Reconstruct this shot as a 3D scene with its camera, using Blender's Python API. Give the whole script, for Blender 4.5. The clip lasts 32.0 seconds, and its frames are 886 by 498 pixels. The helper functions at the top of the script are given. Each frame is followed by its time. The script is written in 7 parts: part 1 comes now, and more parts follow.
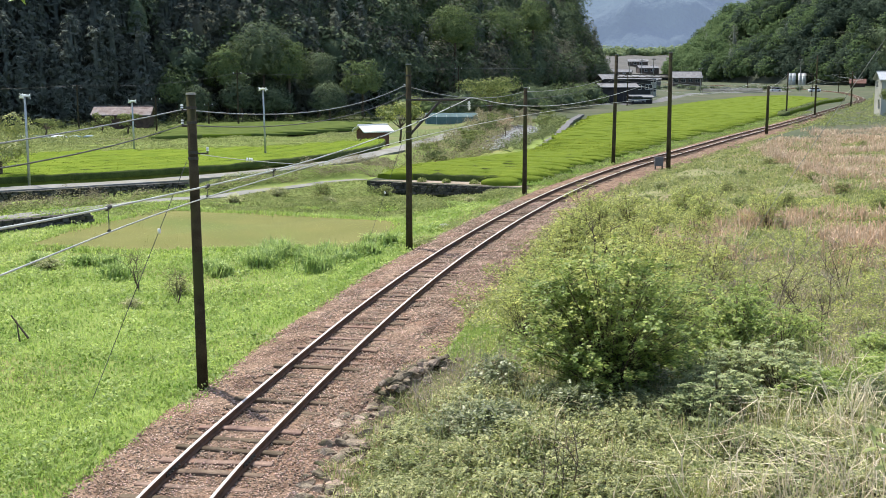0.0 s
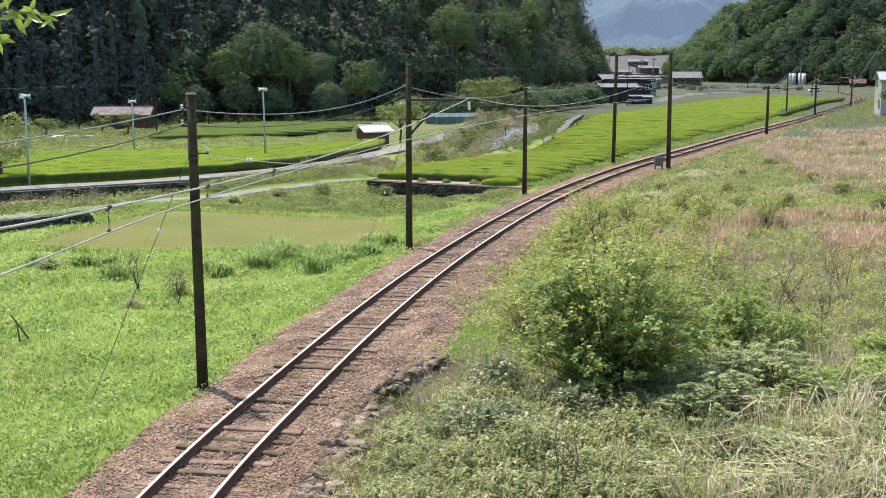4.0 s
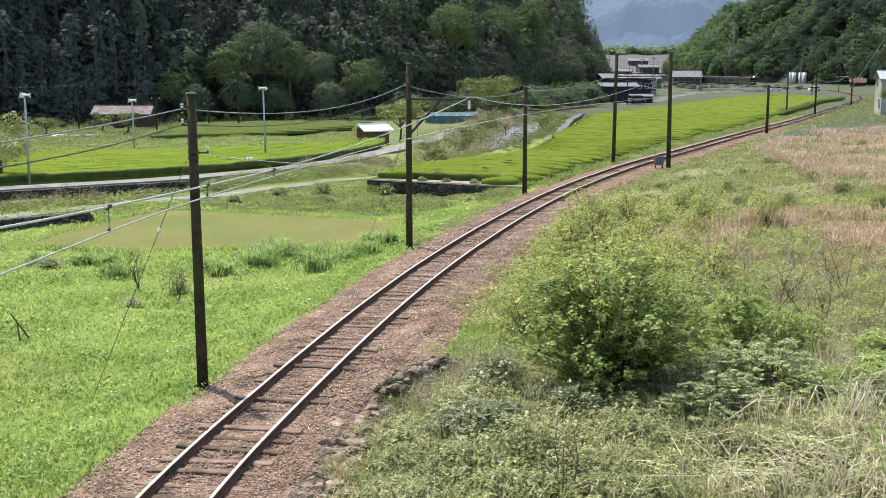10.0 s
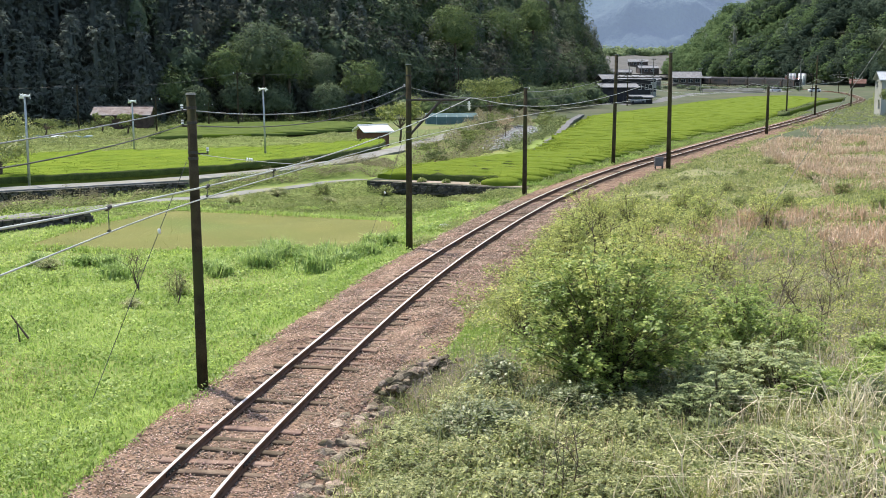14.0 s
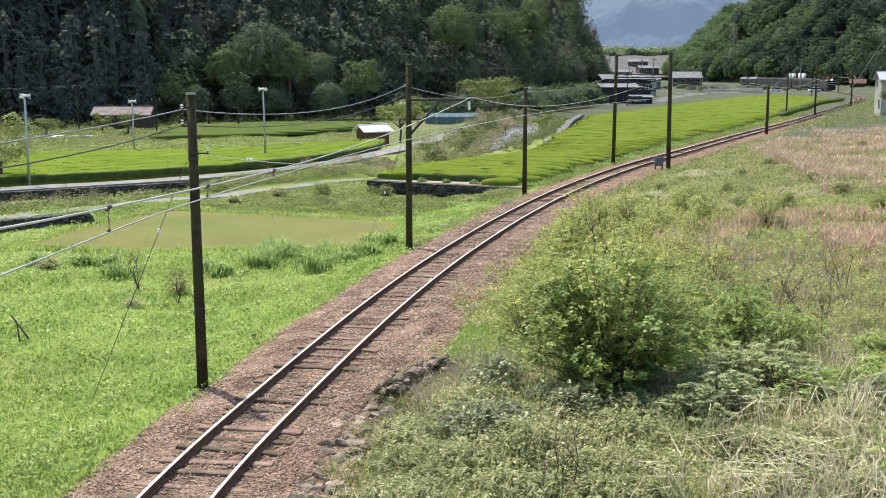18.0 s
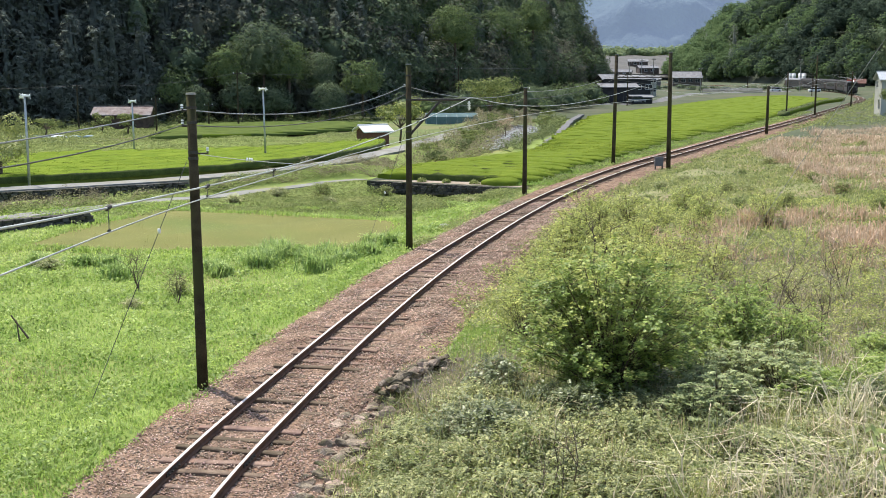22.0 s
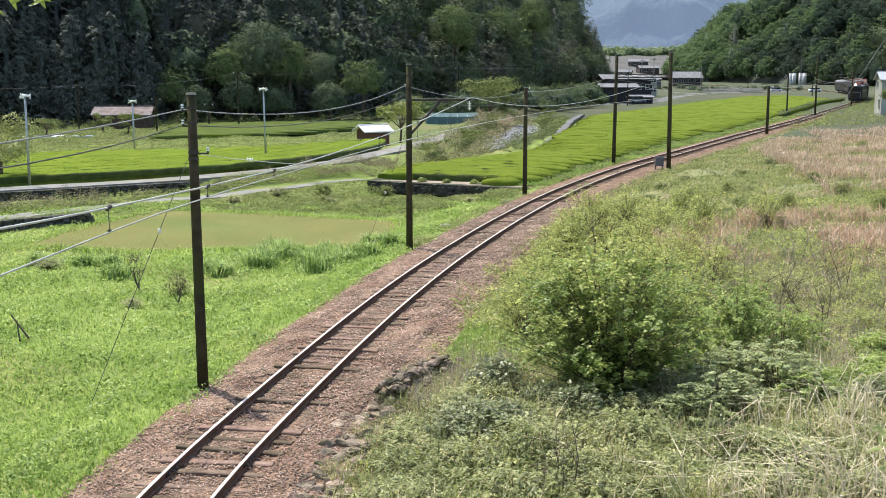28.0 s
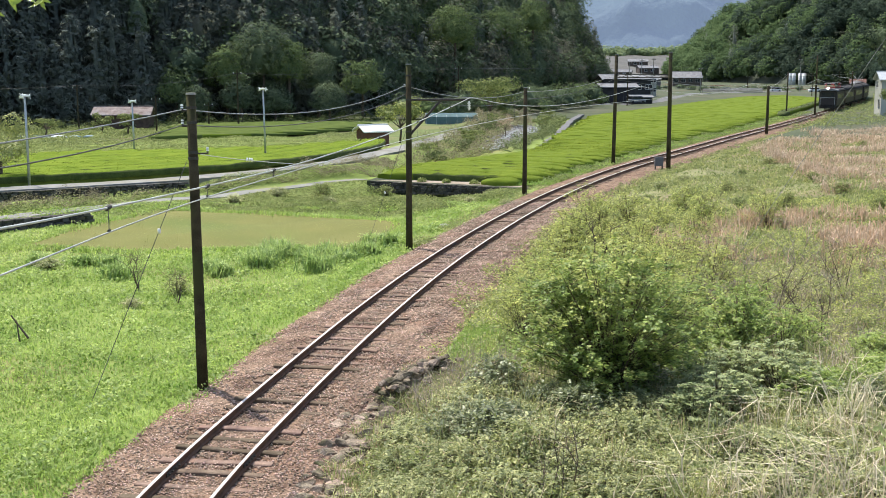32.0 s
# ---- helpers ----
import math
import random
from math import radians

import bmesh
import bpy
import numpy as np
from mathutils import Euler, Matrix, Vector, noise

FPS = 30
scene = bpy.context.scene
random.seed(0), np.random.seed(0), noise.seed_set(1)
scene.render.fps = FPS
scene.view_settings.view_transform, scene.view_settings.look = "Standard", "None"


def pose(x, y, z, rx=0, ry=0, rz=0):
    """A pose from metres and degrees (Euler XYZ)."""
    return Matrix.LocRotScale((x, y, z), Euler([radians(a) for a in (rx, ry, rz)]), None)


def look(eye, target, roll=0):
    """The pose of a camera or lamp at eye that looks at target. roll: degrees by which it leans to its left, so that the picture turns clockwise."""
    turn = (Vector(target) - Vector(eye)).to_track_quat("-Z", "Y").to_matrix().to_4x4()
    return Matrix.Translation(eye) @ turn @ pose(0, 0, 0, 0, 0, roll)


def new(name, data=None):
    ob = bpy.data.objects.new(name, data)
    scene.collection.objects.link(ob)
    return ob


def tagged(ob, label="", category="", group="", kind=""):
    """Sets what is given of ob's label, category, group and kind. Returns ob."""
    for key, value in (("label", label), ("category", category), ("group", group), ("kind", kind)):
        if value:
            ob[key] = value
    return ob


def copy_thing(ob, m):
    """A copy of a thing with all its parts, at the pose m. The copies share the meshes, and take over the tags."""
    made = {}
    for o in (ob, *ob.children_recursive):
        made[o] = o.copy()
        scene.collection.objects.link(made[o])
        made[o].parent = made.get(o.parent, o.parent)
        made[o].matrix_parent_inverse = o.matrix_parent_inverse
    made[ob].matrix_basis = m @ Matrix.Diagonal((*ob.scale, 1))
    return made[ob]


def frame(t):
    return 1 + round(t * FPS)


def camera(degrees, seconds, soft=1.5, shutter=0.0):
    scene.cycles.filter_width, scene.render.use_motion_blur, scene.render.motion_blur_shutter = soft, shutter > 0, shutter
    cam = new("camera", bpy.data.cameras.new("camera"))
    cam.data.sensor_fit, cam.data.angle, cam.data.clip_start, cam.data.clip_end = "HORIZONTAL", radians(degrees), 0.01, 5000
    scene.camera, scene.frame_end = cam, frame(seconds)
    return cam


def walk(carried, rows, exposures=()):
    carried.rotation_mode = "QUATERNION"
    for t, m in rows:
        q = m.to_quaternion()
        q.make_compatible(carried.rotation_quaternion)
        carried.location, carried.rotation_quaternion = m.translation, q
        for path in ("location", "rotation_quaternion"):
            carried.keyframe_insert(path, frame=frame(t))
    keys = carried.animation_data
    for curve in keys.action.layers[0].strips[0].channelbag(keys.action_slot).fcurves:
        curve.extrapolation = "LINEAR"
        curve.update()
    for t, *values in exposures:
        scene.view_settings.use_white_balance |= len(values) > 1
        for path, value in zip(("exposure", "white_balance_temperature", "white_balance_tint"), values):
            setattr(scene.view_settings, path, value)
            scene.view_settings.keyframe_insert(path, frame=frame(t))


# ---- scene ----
cam = camera(42.8, 32.0, soft=.55)
PX = math.degrees(1 / 2000)


def shaken(dx, dy):
    """The tripod's pose, nudged by the wind."""
    return pose(0, 0, 6.85, 81.02 + dy * PX, 0, dx * PX)


walk(cam, [(0, shaken(0, 0)), (8.0, shaken(0, 0)), (8.5, shaken(2.4, -1.4)), (9.0, shaken(1.9, -1.6)), (9.5, shaken(0, -.4)),
           (10.0, shaken(.2, -1.4)), (10.5, shaken(0, 0)), (11.5, shaken(0, .3)), (12.0, shaken(0, 1.2)), (13.0, shaken(0, 1.3)),
           (13.5, shaken(0, .2)), (17.0, shaken(.2, .3)), (18.0, shaken(0, 0)), (22.0, shaken(0, 0)), (22.5, shaken(-.2, -1.2)),
           (23.0, shaken(-.7, -1.6)), (23.5, shaken(-1.4, -1.6)), (25.5, shaken(-1.3, -1.6)), (27.5, shaken(.5, -1.2)),
           (28.0, shaken(.5, 0)), (28.5, shaken(.1, 0)), (30.0, shaken(.1, 0)), (30.5, shaken(1.0, 0)), (31.0, shaken(.7, 0)),
           (31.5, shaken(0, 0)), (32.0, shaken(0, 0))],
     exposures=[(0, .55), (27, .55), (32, .57)])

# ---- light ----
SUN_EL, SUN_AZ = radians(62), math.atan2(.83, -.55)   # height, and angle from +x
world = bpy.data.worlds.new("sky")
scene.world = world
world.use_nodes = True
wn = world.node_tree.nodes
sky = wn.new("ShaderNodeTexSky")
sky.sky_type, sky.sun_disc = "NISHITA", False
sky.sun_elevation, sky.sun_rotation = SUN_EL, math.pi / 2 - SUN_AZ
sky.air_density, sky.dust_density = 1.0, 2.0
wn["Background"].inputs[1].default_value = 0.19
world.node_tree.links.new(sky.outputs[0], wn["Background"].inputs[0])
sun = new("sun", bpy.data.lights.new("sun", "SUN"))
sun.data.energy, sun.data.angle, sun.data.color = 4.5, radians(.6), (1, .95, .86)
sdir = Vector((math.cos(SUN_AZ) * math.cos(SUN_EL), math.sin(SUN_AZ) * math.cos(SUN_EL), math.sin(SUN_EL)))
sun.matrix_world = look(sdir * 300, (0, 0, 0))

# ---- materials ----


def mat(name, a, b, scale=3.0, fine=40.0, rough=.8, bump=.3, metal=0.0, c=None, leaf=0.0, vary=0.0, island=False, dist=.02, gloss=.3):
    """Two colours mixed by coarse and fine noise, a third one in patches, relief; leaf: light let through; vary: change from piece to piece."""
    m = bpy.data.materials.new(name)
    m.use_nodes = True
    nt = m.node_tree
    n, ln = nt.nodes, nt.links
    bsdf, out = n["Principled BSDF"], n["Material Output"]
    geo = n.new("ShaderNodeNewGeometry")
    co = n.new("ShaderNodeTexCoord")
    n1, n2 = n.new("ShaderNodeTexNoise"), n.new("ShaderNodeTexNoise")
    n1.inputs["Scale"].default_value, n1.inputs["Detail"].default_value = scale, 5
    n2.inputs["Scale"].default_value, n2.inputs["Detail"].default_value = fine, 3
    src = geo.outputs["Position"] if not island == "object" else co.outputs["Object"]
    ln.new(src, n1.inputs["Vector"])
    ln.new(src, n2.inputs["Vector"])
    mx = n.new("ShaderNodeMath")
    mx.operation = "MULTIPLY_ADD"
    ln.new(n2.outputs[0], mx.inputs[0])
    mx.inputs[1].default_value = .5
    ln.new(n1.outputs[0], mx.inputs[2])
    ramp = n.new("ShaderNodeValToRGB")
    ramp.color_ramp.elements[0].position, ramp.color_ramp.elements[1].position = .52, .98
    ramp.color_ramp.elements[0].color, ramp.color_ramp.elements[1].color = (*a, 1), (*b, 1)
    ln.new(mx.outputs[0], ramp.inputs[0])
    col = ramp.outputs[0]
    if c:
        n3 = n.new("ShaderNodeTexNoise")
        n3.inputs["Scale"].default_value, n3.inputs["Detail"].default_value = scale * .35, 6
        ln.new(src, n3.inputs["Vector"])
        r3 = n.new("ShaderNodeValToRGB")
        r3.color_ramp.elements[0].position, r3.color_ramp.elements[1].position = .5, .66
        ln.new(n3.outputs[0], r3.inputs[0])
        mc = n.new("ShaderNodeMixRGB")
        ln.new(r3.outputs[0], mc.inputs[0])
        ln.new(col, mc.inputs[1])
        mc.inputs[2].default_value = (*c, 1)
        col = mc.outputs[0]
    if vary:
        hs = n.new("ShaderNodeHueSaturation")
        info = n.new("ShaderNodeObjectInfo")
        rnd = geo.outputs["Random Per Island"] if island is True else info.outputs["Random"]
        mr = n.new("ShaderNodeMapRange")
        mr.inputs[3].default_value, mr.inputs[4].default_value = 1 - vary, 1 + vary
        ln.new(rnd, mr.inputs[0])
        ln.new(mr.outputs[0], hs.inputs["Value"])
        mh = n.new("ShaderNodeMapRange")
        mh.inputs[3].default_value, mh.inputs[4].default_value = .5 + vary * .05, .5 - vary * .05
        ln.new(rnd, mh.inputs[0])
        ln.new(mh.outputs[0], hs.inputs["Hue"])
        ln.new(col, hs.inputs["Color"])
        col = hs.outputs[0]
    ln.new(col, bsdf.inputs["Base Color"])
    bsdf.inputs["Roughness"].default_value, bsdf.inputs["Metallic"].default_value = rough, metal
    bsdf.inputs["Specular IOR Level"].default_value = gloss
    if bump:
        bp = n.new("ShaderNodeBump")
        bp.inputs["Strength"].default_value, bp.inputs["Distance"].default_value = bump, dist
        ln.new(mx.outputs[0], bp.inputs["Height"])
        ln.new(bp.outputs[0], bsdf.inputs["Normal"])
    if leaf:
        tr = n.new("ShaderNodeBsdfTranslucent")
        ln.new(col, tr.inputs[0])
        ms = n.new("ShaderNodeMixShader")
        ms.inputs[0].default_value = leaf
        ln.new(bsdf.outputs[0], ms.inputs[1])
        ln.new(tr.outputs[0], ms.inputs[2])
        ln.new(ms.outputs[0], out.inputs[0])
    return m


def leafy(name, a, b, leaf=.4, vary=.35, rough=.55, gloss=.4, scale=.8, fine=9, bump=0.0):
    return mat(name, a, b, scale, fine, rough, bump, 0, None, leaf, vary, True, gloss=gloss, dist=.5)


M_GROUND = mat("meadow", (.13, .185, .035), (.215, .28, .066), .4, 7, .95, .5, c=(.21, .21, .075), dist=.06)
M_SCRUB = mat("scrub_earth", (.135, .145, .058), (.235, .225, .105), .6, 8, .95, .6, c=(.28, .21, .135), dist=.08)
M_MOWN = mat("mown_field", (.115, .125, .03), (.165, .162, .045), .3, 16, .95, .5, c=(.105, .14, .03), dist=.03)
M_BALLAST = mat("ballast_bed", (.14, .092, .065), (.26, .185, .135), 1.5, 34, .95, 1, c=(.18, .115, .082), dist=.05, gloss=.05)
M_STONE = mat("ballast_stone", (.245, .17, .124), (.50, .388, .297), 1.5, 30, .9, .3, vary=.55, island=True)
M_RAILTOP = mat("polished_rail", (.48, .45, .415), (.64, .605, .56), 1.0, 30, .6, .02, .15, gloss=.3)
M_RAIL = mat("rusty_rail", (.105, .06, .04), (.17, .10, .066), 5, 60, .9, .3, 0, gloss=.1)
M_SLEEPER = mat("sleeper_wood", (.11, .077, .056), (.235, .175, .13), 4, 50, .9, .6, vary=.4, c=(.18, .12, .085), gloss=.1)
M_POLE = mat("tarred_pole", (.026, .021, .014), (.08, .064, .040), 3, 50, .95, .5, c=(.055, .056, .024), gloss=.08)
M_METAL = mat("galvanised_steel", (.32, .34, .35), (.48, .5, .5), 4, 40, .45, .1, .7)
M_DARKMETAL = mat("dark_steel", (.03, .03, .03), (.08, .07, .06), 4, 40, .6, .2, .3)
M_WIRE = mat("wire_metal", (.38, .40, .37), (.54, .55, .52), 2, 20, .5, 0, .1)
M_WIRED = mat("weathered_cable", (.05, .05, .05), (.12, .12, .12), 2, 20, .6, 0, .2)
M_PORC = mat("porcelain", (.72, .72, .70), (.85, .85, .83), 6, 50, .25, 0)
M_WHITE = mat("white_paint", (.68, .69, .68), (.82, .83, .82), 1, 20, .6, .05, c=(.6, .61, .6))
M_CREAM = mat("cream_wall", (.31, .325, .295), (.42, .43, .395), .6, 15, .8, .1, c=(.5, .5, .45))
M_CONC = mat("concrete", (.22, .22, .20), (.36, .35, .32), .8, 20, .9, .3, c=(.24, .24, .21))
M_ASPH = mat("worn_asphalt", (.15, .15, .14), (.24, .24, .22), .7, 25, .9, .3, c=(.20, .19, .15))
M_ROCK = mat("mossy_stone", (.115, .094, .068), (.39, .32, .24), 6, 40, 1, .9, vary=.45, c=(.10, .092, .055), dist=.05, gloss=.05)
M_WALLST = mat("dry_stone", (.032, .031, .028), (.095, .09, .077), 2, 18, .9, .6, vary=.4, c=(.07, .07, .042))
M_BARK = mat("bark", (.05, .04, .03), (.16, .12, .085), 5, 40, .9, .6)
M_RUST = mat("rusty_roof", (.13, .095, .083), (.29, .25, .235), 1.2, 10, .9, .3, c=(.24, .225, .22), gloss=.1)
M_TILE = mat("grey_roof_tile", (.10, .105, .11), (.22, .22, .23), 1.0, 12, .6, .3)
M_WOODW = mat("dark_timber", (.05, .035, .028), (.12, .08, .06), 2, 20, .85, .4)
M_REDW = mat("red_brown_board", (.09, .042, .032), (.15, .075, .058), 2, 20, .8, .3)
M_EARTHW = mat("brown_plaster", (.075, .058, .048), (.12, .095, .08), .8, 12, .9, .15)
# village hall fronts: their backlit shade put into a dark board colour
M_DARKW = mat("shade_dark_board", (.022, .022, .024), (.045, .044, .045), 1.5, 14, .85, .3)
M_GLASS = mat("dark_window", (.02, .022, .025), (.04, .045, .05), 1, 5, .15, 0, gloss=.25)
M_BLUE = mat("blue_sheet", (.075, .125, .13), (.13, .185, .19), 1, 8, .9, .2, gloss=.03)
M_WATER = mat("shallow_river", (.10, .115, .11), (.22, .235, .23), .8, 6, .3, .3, gloss=.5)
M_GRAVEL = mat("river_gravel", (.062, .062, .056), (.105, .10, .09), .3, 8, .9, .4, dist=.1)
M_TRAIN = mat("train_brown", (.024, .020, .020), (.038, .032, .031), 1, 12, .5, .05)
M_TRROOF = mat("train_roof_grey", (.04, .04, .042), (.07, .07, .07), 1, 12, .95, .1, gloss=.03)
M_RED = mat("red_paint", (.35, .03, .025), (.5, .06, .05), 2, 20, .5, 0)
M_UNDER = mat("running_gear", (.012, .012, .012), (.03, .028, .026), 2, 20, .7, .2)
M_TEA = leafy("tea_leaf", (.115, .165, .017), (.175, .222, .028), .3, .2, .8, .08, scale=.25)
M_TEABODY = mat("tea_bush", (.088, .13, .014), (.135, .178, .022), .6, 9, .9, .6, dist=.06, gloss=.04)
# sunlit and shaded looks of two tea fields are put into their base colours
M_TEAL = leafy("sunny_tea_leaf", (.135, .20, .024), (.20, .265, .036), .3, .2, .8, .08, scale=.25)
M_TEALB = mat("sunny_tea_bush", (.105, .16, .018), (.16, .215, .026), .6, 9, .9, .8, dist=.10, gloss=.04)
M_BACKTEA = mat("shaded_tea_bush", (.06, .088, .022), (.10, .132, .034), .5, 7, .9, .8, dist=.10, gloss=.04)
# hedge sides: woody gaps plus the face's shade, put into a darker colour
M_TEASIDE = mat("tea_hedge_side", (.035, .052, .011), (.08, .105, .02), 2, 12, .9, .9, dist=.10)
M_GRASS = leafy("grass_blade", (.175, .295, .05), (.37, .485, .13), .6, .22, scale=.3, fine=3)
M_SCRUBG = leafy("dull_slope_grass", (.21, .255, .088), (.42, .435, .18), .55, .3)
M_REED = leafy("broad_grass", (.195, .305, .075), (.42, .53, .19), .5, .35)
M_DRY = leafy("dry_grass", (.40, .31, .18), (.62, .52, .34), .3, .3)
M_STRAW = leafy("straw_stalk", (.48, .40, .27), (.72, .64, .47), .3, .3)
M_DRYRED = leafy("red_dry_grass", (.44, .30, .185), (.62, .46, .31), .3, .3)
M_LEAFD = leafy("dark_shrub_leaf", (.18, .24, .065), (.36, .40, .14), .5, .45, .5, .4)
M_LEAFY = leafy("fresh_shrub_leaf", (.295, .365, .09), (.515, .535, .18), .5, .35)
M_BUSH = leafy("deep_green_leaf", (.165, .25, .055), (.35, .44, .12), .45, .4, .5, .4)
M_LEAFG = leafy("grey_green_leaf", (.22, .26, .10), (.46, .48, .225), .4, .45, .5, .4)
M_GLOSSY = leafy("glossy_dark_leaf", (.12, .155, .065), (.27, .305, .15), .25, .45, .42, .45)
M_FRESH = leafy("bright_sapling_leaf", (.19, .28, .06), (.37, .46, .13), .45, .35)
M_LEAFE = leafy("pale_tier_leaf", (.27, .33, .15), (.48, .53, .27), .45, .35, .55, .3)
M_CEDAR = leafy("cedar_needles", (.175, .20, .165), (.26, .29, .24), .55, .12, .95, .02, .25, 2.5)
M_BROAD = leafy("broadleaf_crown", (.09, .125, .08), (.165, .21, .118), .4, .22, .9, .03, .2, 2.0)
M_RUSSET = leafy("budding_crown", (.12, .122, .095), (.185, .19, .138), .4, .22, .9, .03, .2, 2.0)
M_SLOPE = leafy("slope_crown", (.042, .066, .05), (.078, .108, .072), .5, .22, .9, .02, .08, 1.0)
# slope crown again, its colour brightened for the sunlit flank
M_SLOPELIT = leafy("sunlit_slope_crown", (.085, .135, .062), (.135, .19, .085), .5, .22, .9, .02, .08, 1.0)
M_BRIGHT = leafy("young_broadleaf", (.10, .145, .062), (.18, .235, .10), .35, .22, .9, .03, .2, 2.0)
M_PALE = leafy("pale_valley_leaf", (.17, .225, .11), (.27, .34, .18), .3, .2, .8, .06, .05, 1, .5)
M_BRUSHG = leafy("rough_green_leaf", (.135, .18, .056), (.28, .32, .13), .45, .35, .7, .15)
M_DULL = mat("valley_grass", (.036, .05, .022), (.076, .09, .042), .12, 2, .95, .5, c=(.085, .08, .05), dist=.1)
M_ROUGH = mat("rough_field", (.075, .105, .03), (.14, .175, .056), .3, 5, .95, .6, c=(.15, .15, .065), dist=.08)
M_TARP = mat("pale_blue_sheet", (.16, .25, .27), (.26, .35, .37), 2, 12, .6, .2)
M_LIGHTSOIL = mat("light_soil", (.21, .17, .125), (.34, .285, .22), 1, 14, .95, .5)
M_GREYW = mat("weathered_wall", (.10, .10, .105), (.155, .155, .16), .5, 9, .9, .1)
M_ROOFG = mat("pale_grey_roof", (.15, .155, .165), (.23, .235, .245), .6, 9, .85, .2, gloss=.1)
M_CABLE = mat("grey_cable", (.20, .21, .21), (.32, .33, .33), 2, 20, .6, 0, .1)
M_BRUSH = leafy("brush_leaf", (.095, .132, .052), (.19, .22, .10), .35, .3, .8, .1)
M_BRUSHD = leafy("dark_weed_leaf", (.065, .095, .038), (.14, .175, .07), .35, .35, .8, .1)
M_DRYFAR = leafy("faded_reed", (.41, .305, .20), (.60, .475, .335), .3, .3)
M_PALEWEED = leafy("pale_weed_leaf", (.17, .215, .075), (.29, .335, .14), .45, .3, .8, .1)
M_DRYBRUSH = leafy("dry_brush_leaf", (.15, .145, .09), (.29, .265, .175), .3, .3, .85, .06)
M_DRYBR = mat("dead_twig", (.20, .17, .14), (.36, .31, .255), 4, 40, .9, .3)
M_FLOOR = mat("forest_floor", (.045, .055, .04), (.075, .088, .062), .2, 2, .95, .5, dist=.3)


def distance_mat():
    """Far mountain; the blue haze of kilometres of air is put into its colour and glow."""
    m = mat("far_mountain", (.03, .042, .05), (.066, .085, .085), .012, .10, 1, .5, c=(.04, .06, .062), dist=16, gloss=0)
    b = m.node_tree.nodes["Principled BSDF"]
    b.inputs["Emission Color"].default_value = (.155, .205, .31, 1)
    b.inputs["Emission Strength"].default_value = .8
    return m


M_FAR = distance_mat()


def pebbled(m, scale):
    """Breaks a surface up into small stones of uneven brightness and relief."""
    nt = m.node_tree
    n, ln = nt.nodes, nt.links
    bsdf = n["Principled BSDF"]
    vor = n.new("ShaderNodeTexVoronoi")
    vor.inputs["Scale"].default_value = scale
    geo = n.new("ShaderNodeNewGeometry")
    ln.new(geo.outputs["Position"], vor.inputs["Vector"])
    bw = n.new("ShaderNodeSeparateColor")
    ln.new(vor.outputs["Color"], bw.inputs[0])
    rg = n.new("ShaderNodeMapRange")
    rg.inputs[3].default_value, rg.inputs[4].default_value = .45, 1.6
    ln.new(bw.outputs[0], rg.inputs[0])
    hs = n.new("ShaderNodeHueSaturation")
    ln.new(rg.outputs[0], hs.inputs["Value"])
    ln.new(bsdf.inputs["Base Color"].links[0].from_socket, hs.inputs["Color"])
    ln.new(hs.outputs[0], bsdf.inputs["Base Color"])
    bp = n.new("ShaderNodeBump")
    bp.invert = True
    bp.inputs["Strength"].default_value, bp.inputs["Distance"].default_value = .9, .04
    ln.new(vor.outputs["Distance"], bp.inputs["Height"])
    ln.new(bp.outputs[0], bsdf.inputs["Normal"])


pebbled(M_BALLAST, 17)
M_LAMP = bpy.data.materials.new("headlight")
M_LAMP.use_nodes = True
M_LAMP.node_tree.nodes["Principled BSDF"].inputs["Emission Color"].default_value = (1, .93, .9, 1)
M_LAMP.node_tree.nodes["Principled BSDF"].inputs["Emission Strength"].default_value = 8

# ---- mesh tools ----
rng = np.random.default_rng(7)


def mesh_of(name, verts, faces, material=None, smooth=False):
    me = bpy.data.meshes.new(name)
    me.from_pydata([tuple(v) for v in verts], [], [tuple(f) for f in faces])
    if material:
        me.materials.append(material)
    if smooth:
        me.polygons.foreach_set("use_smooth", [True] * len(me.polygons))
    me.update()
    return me


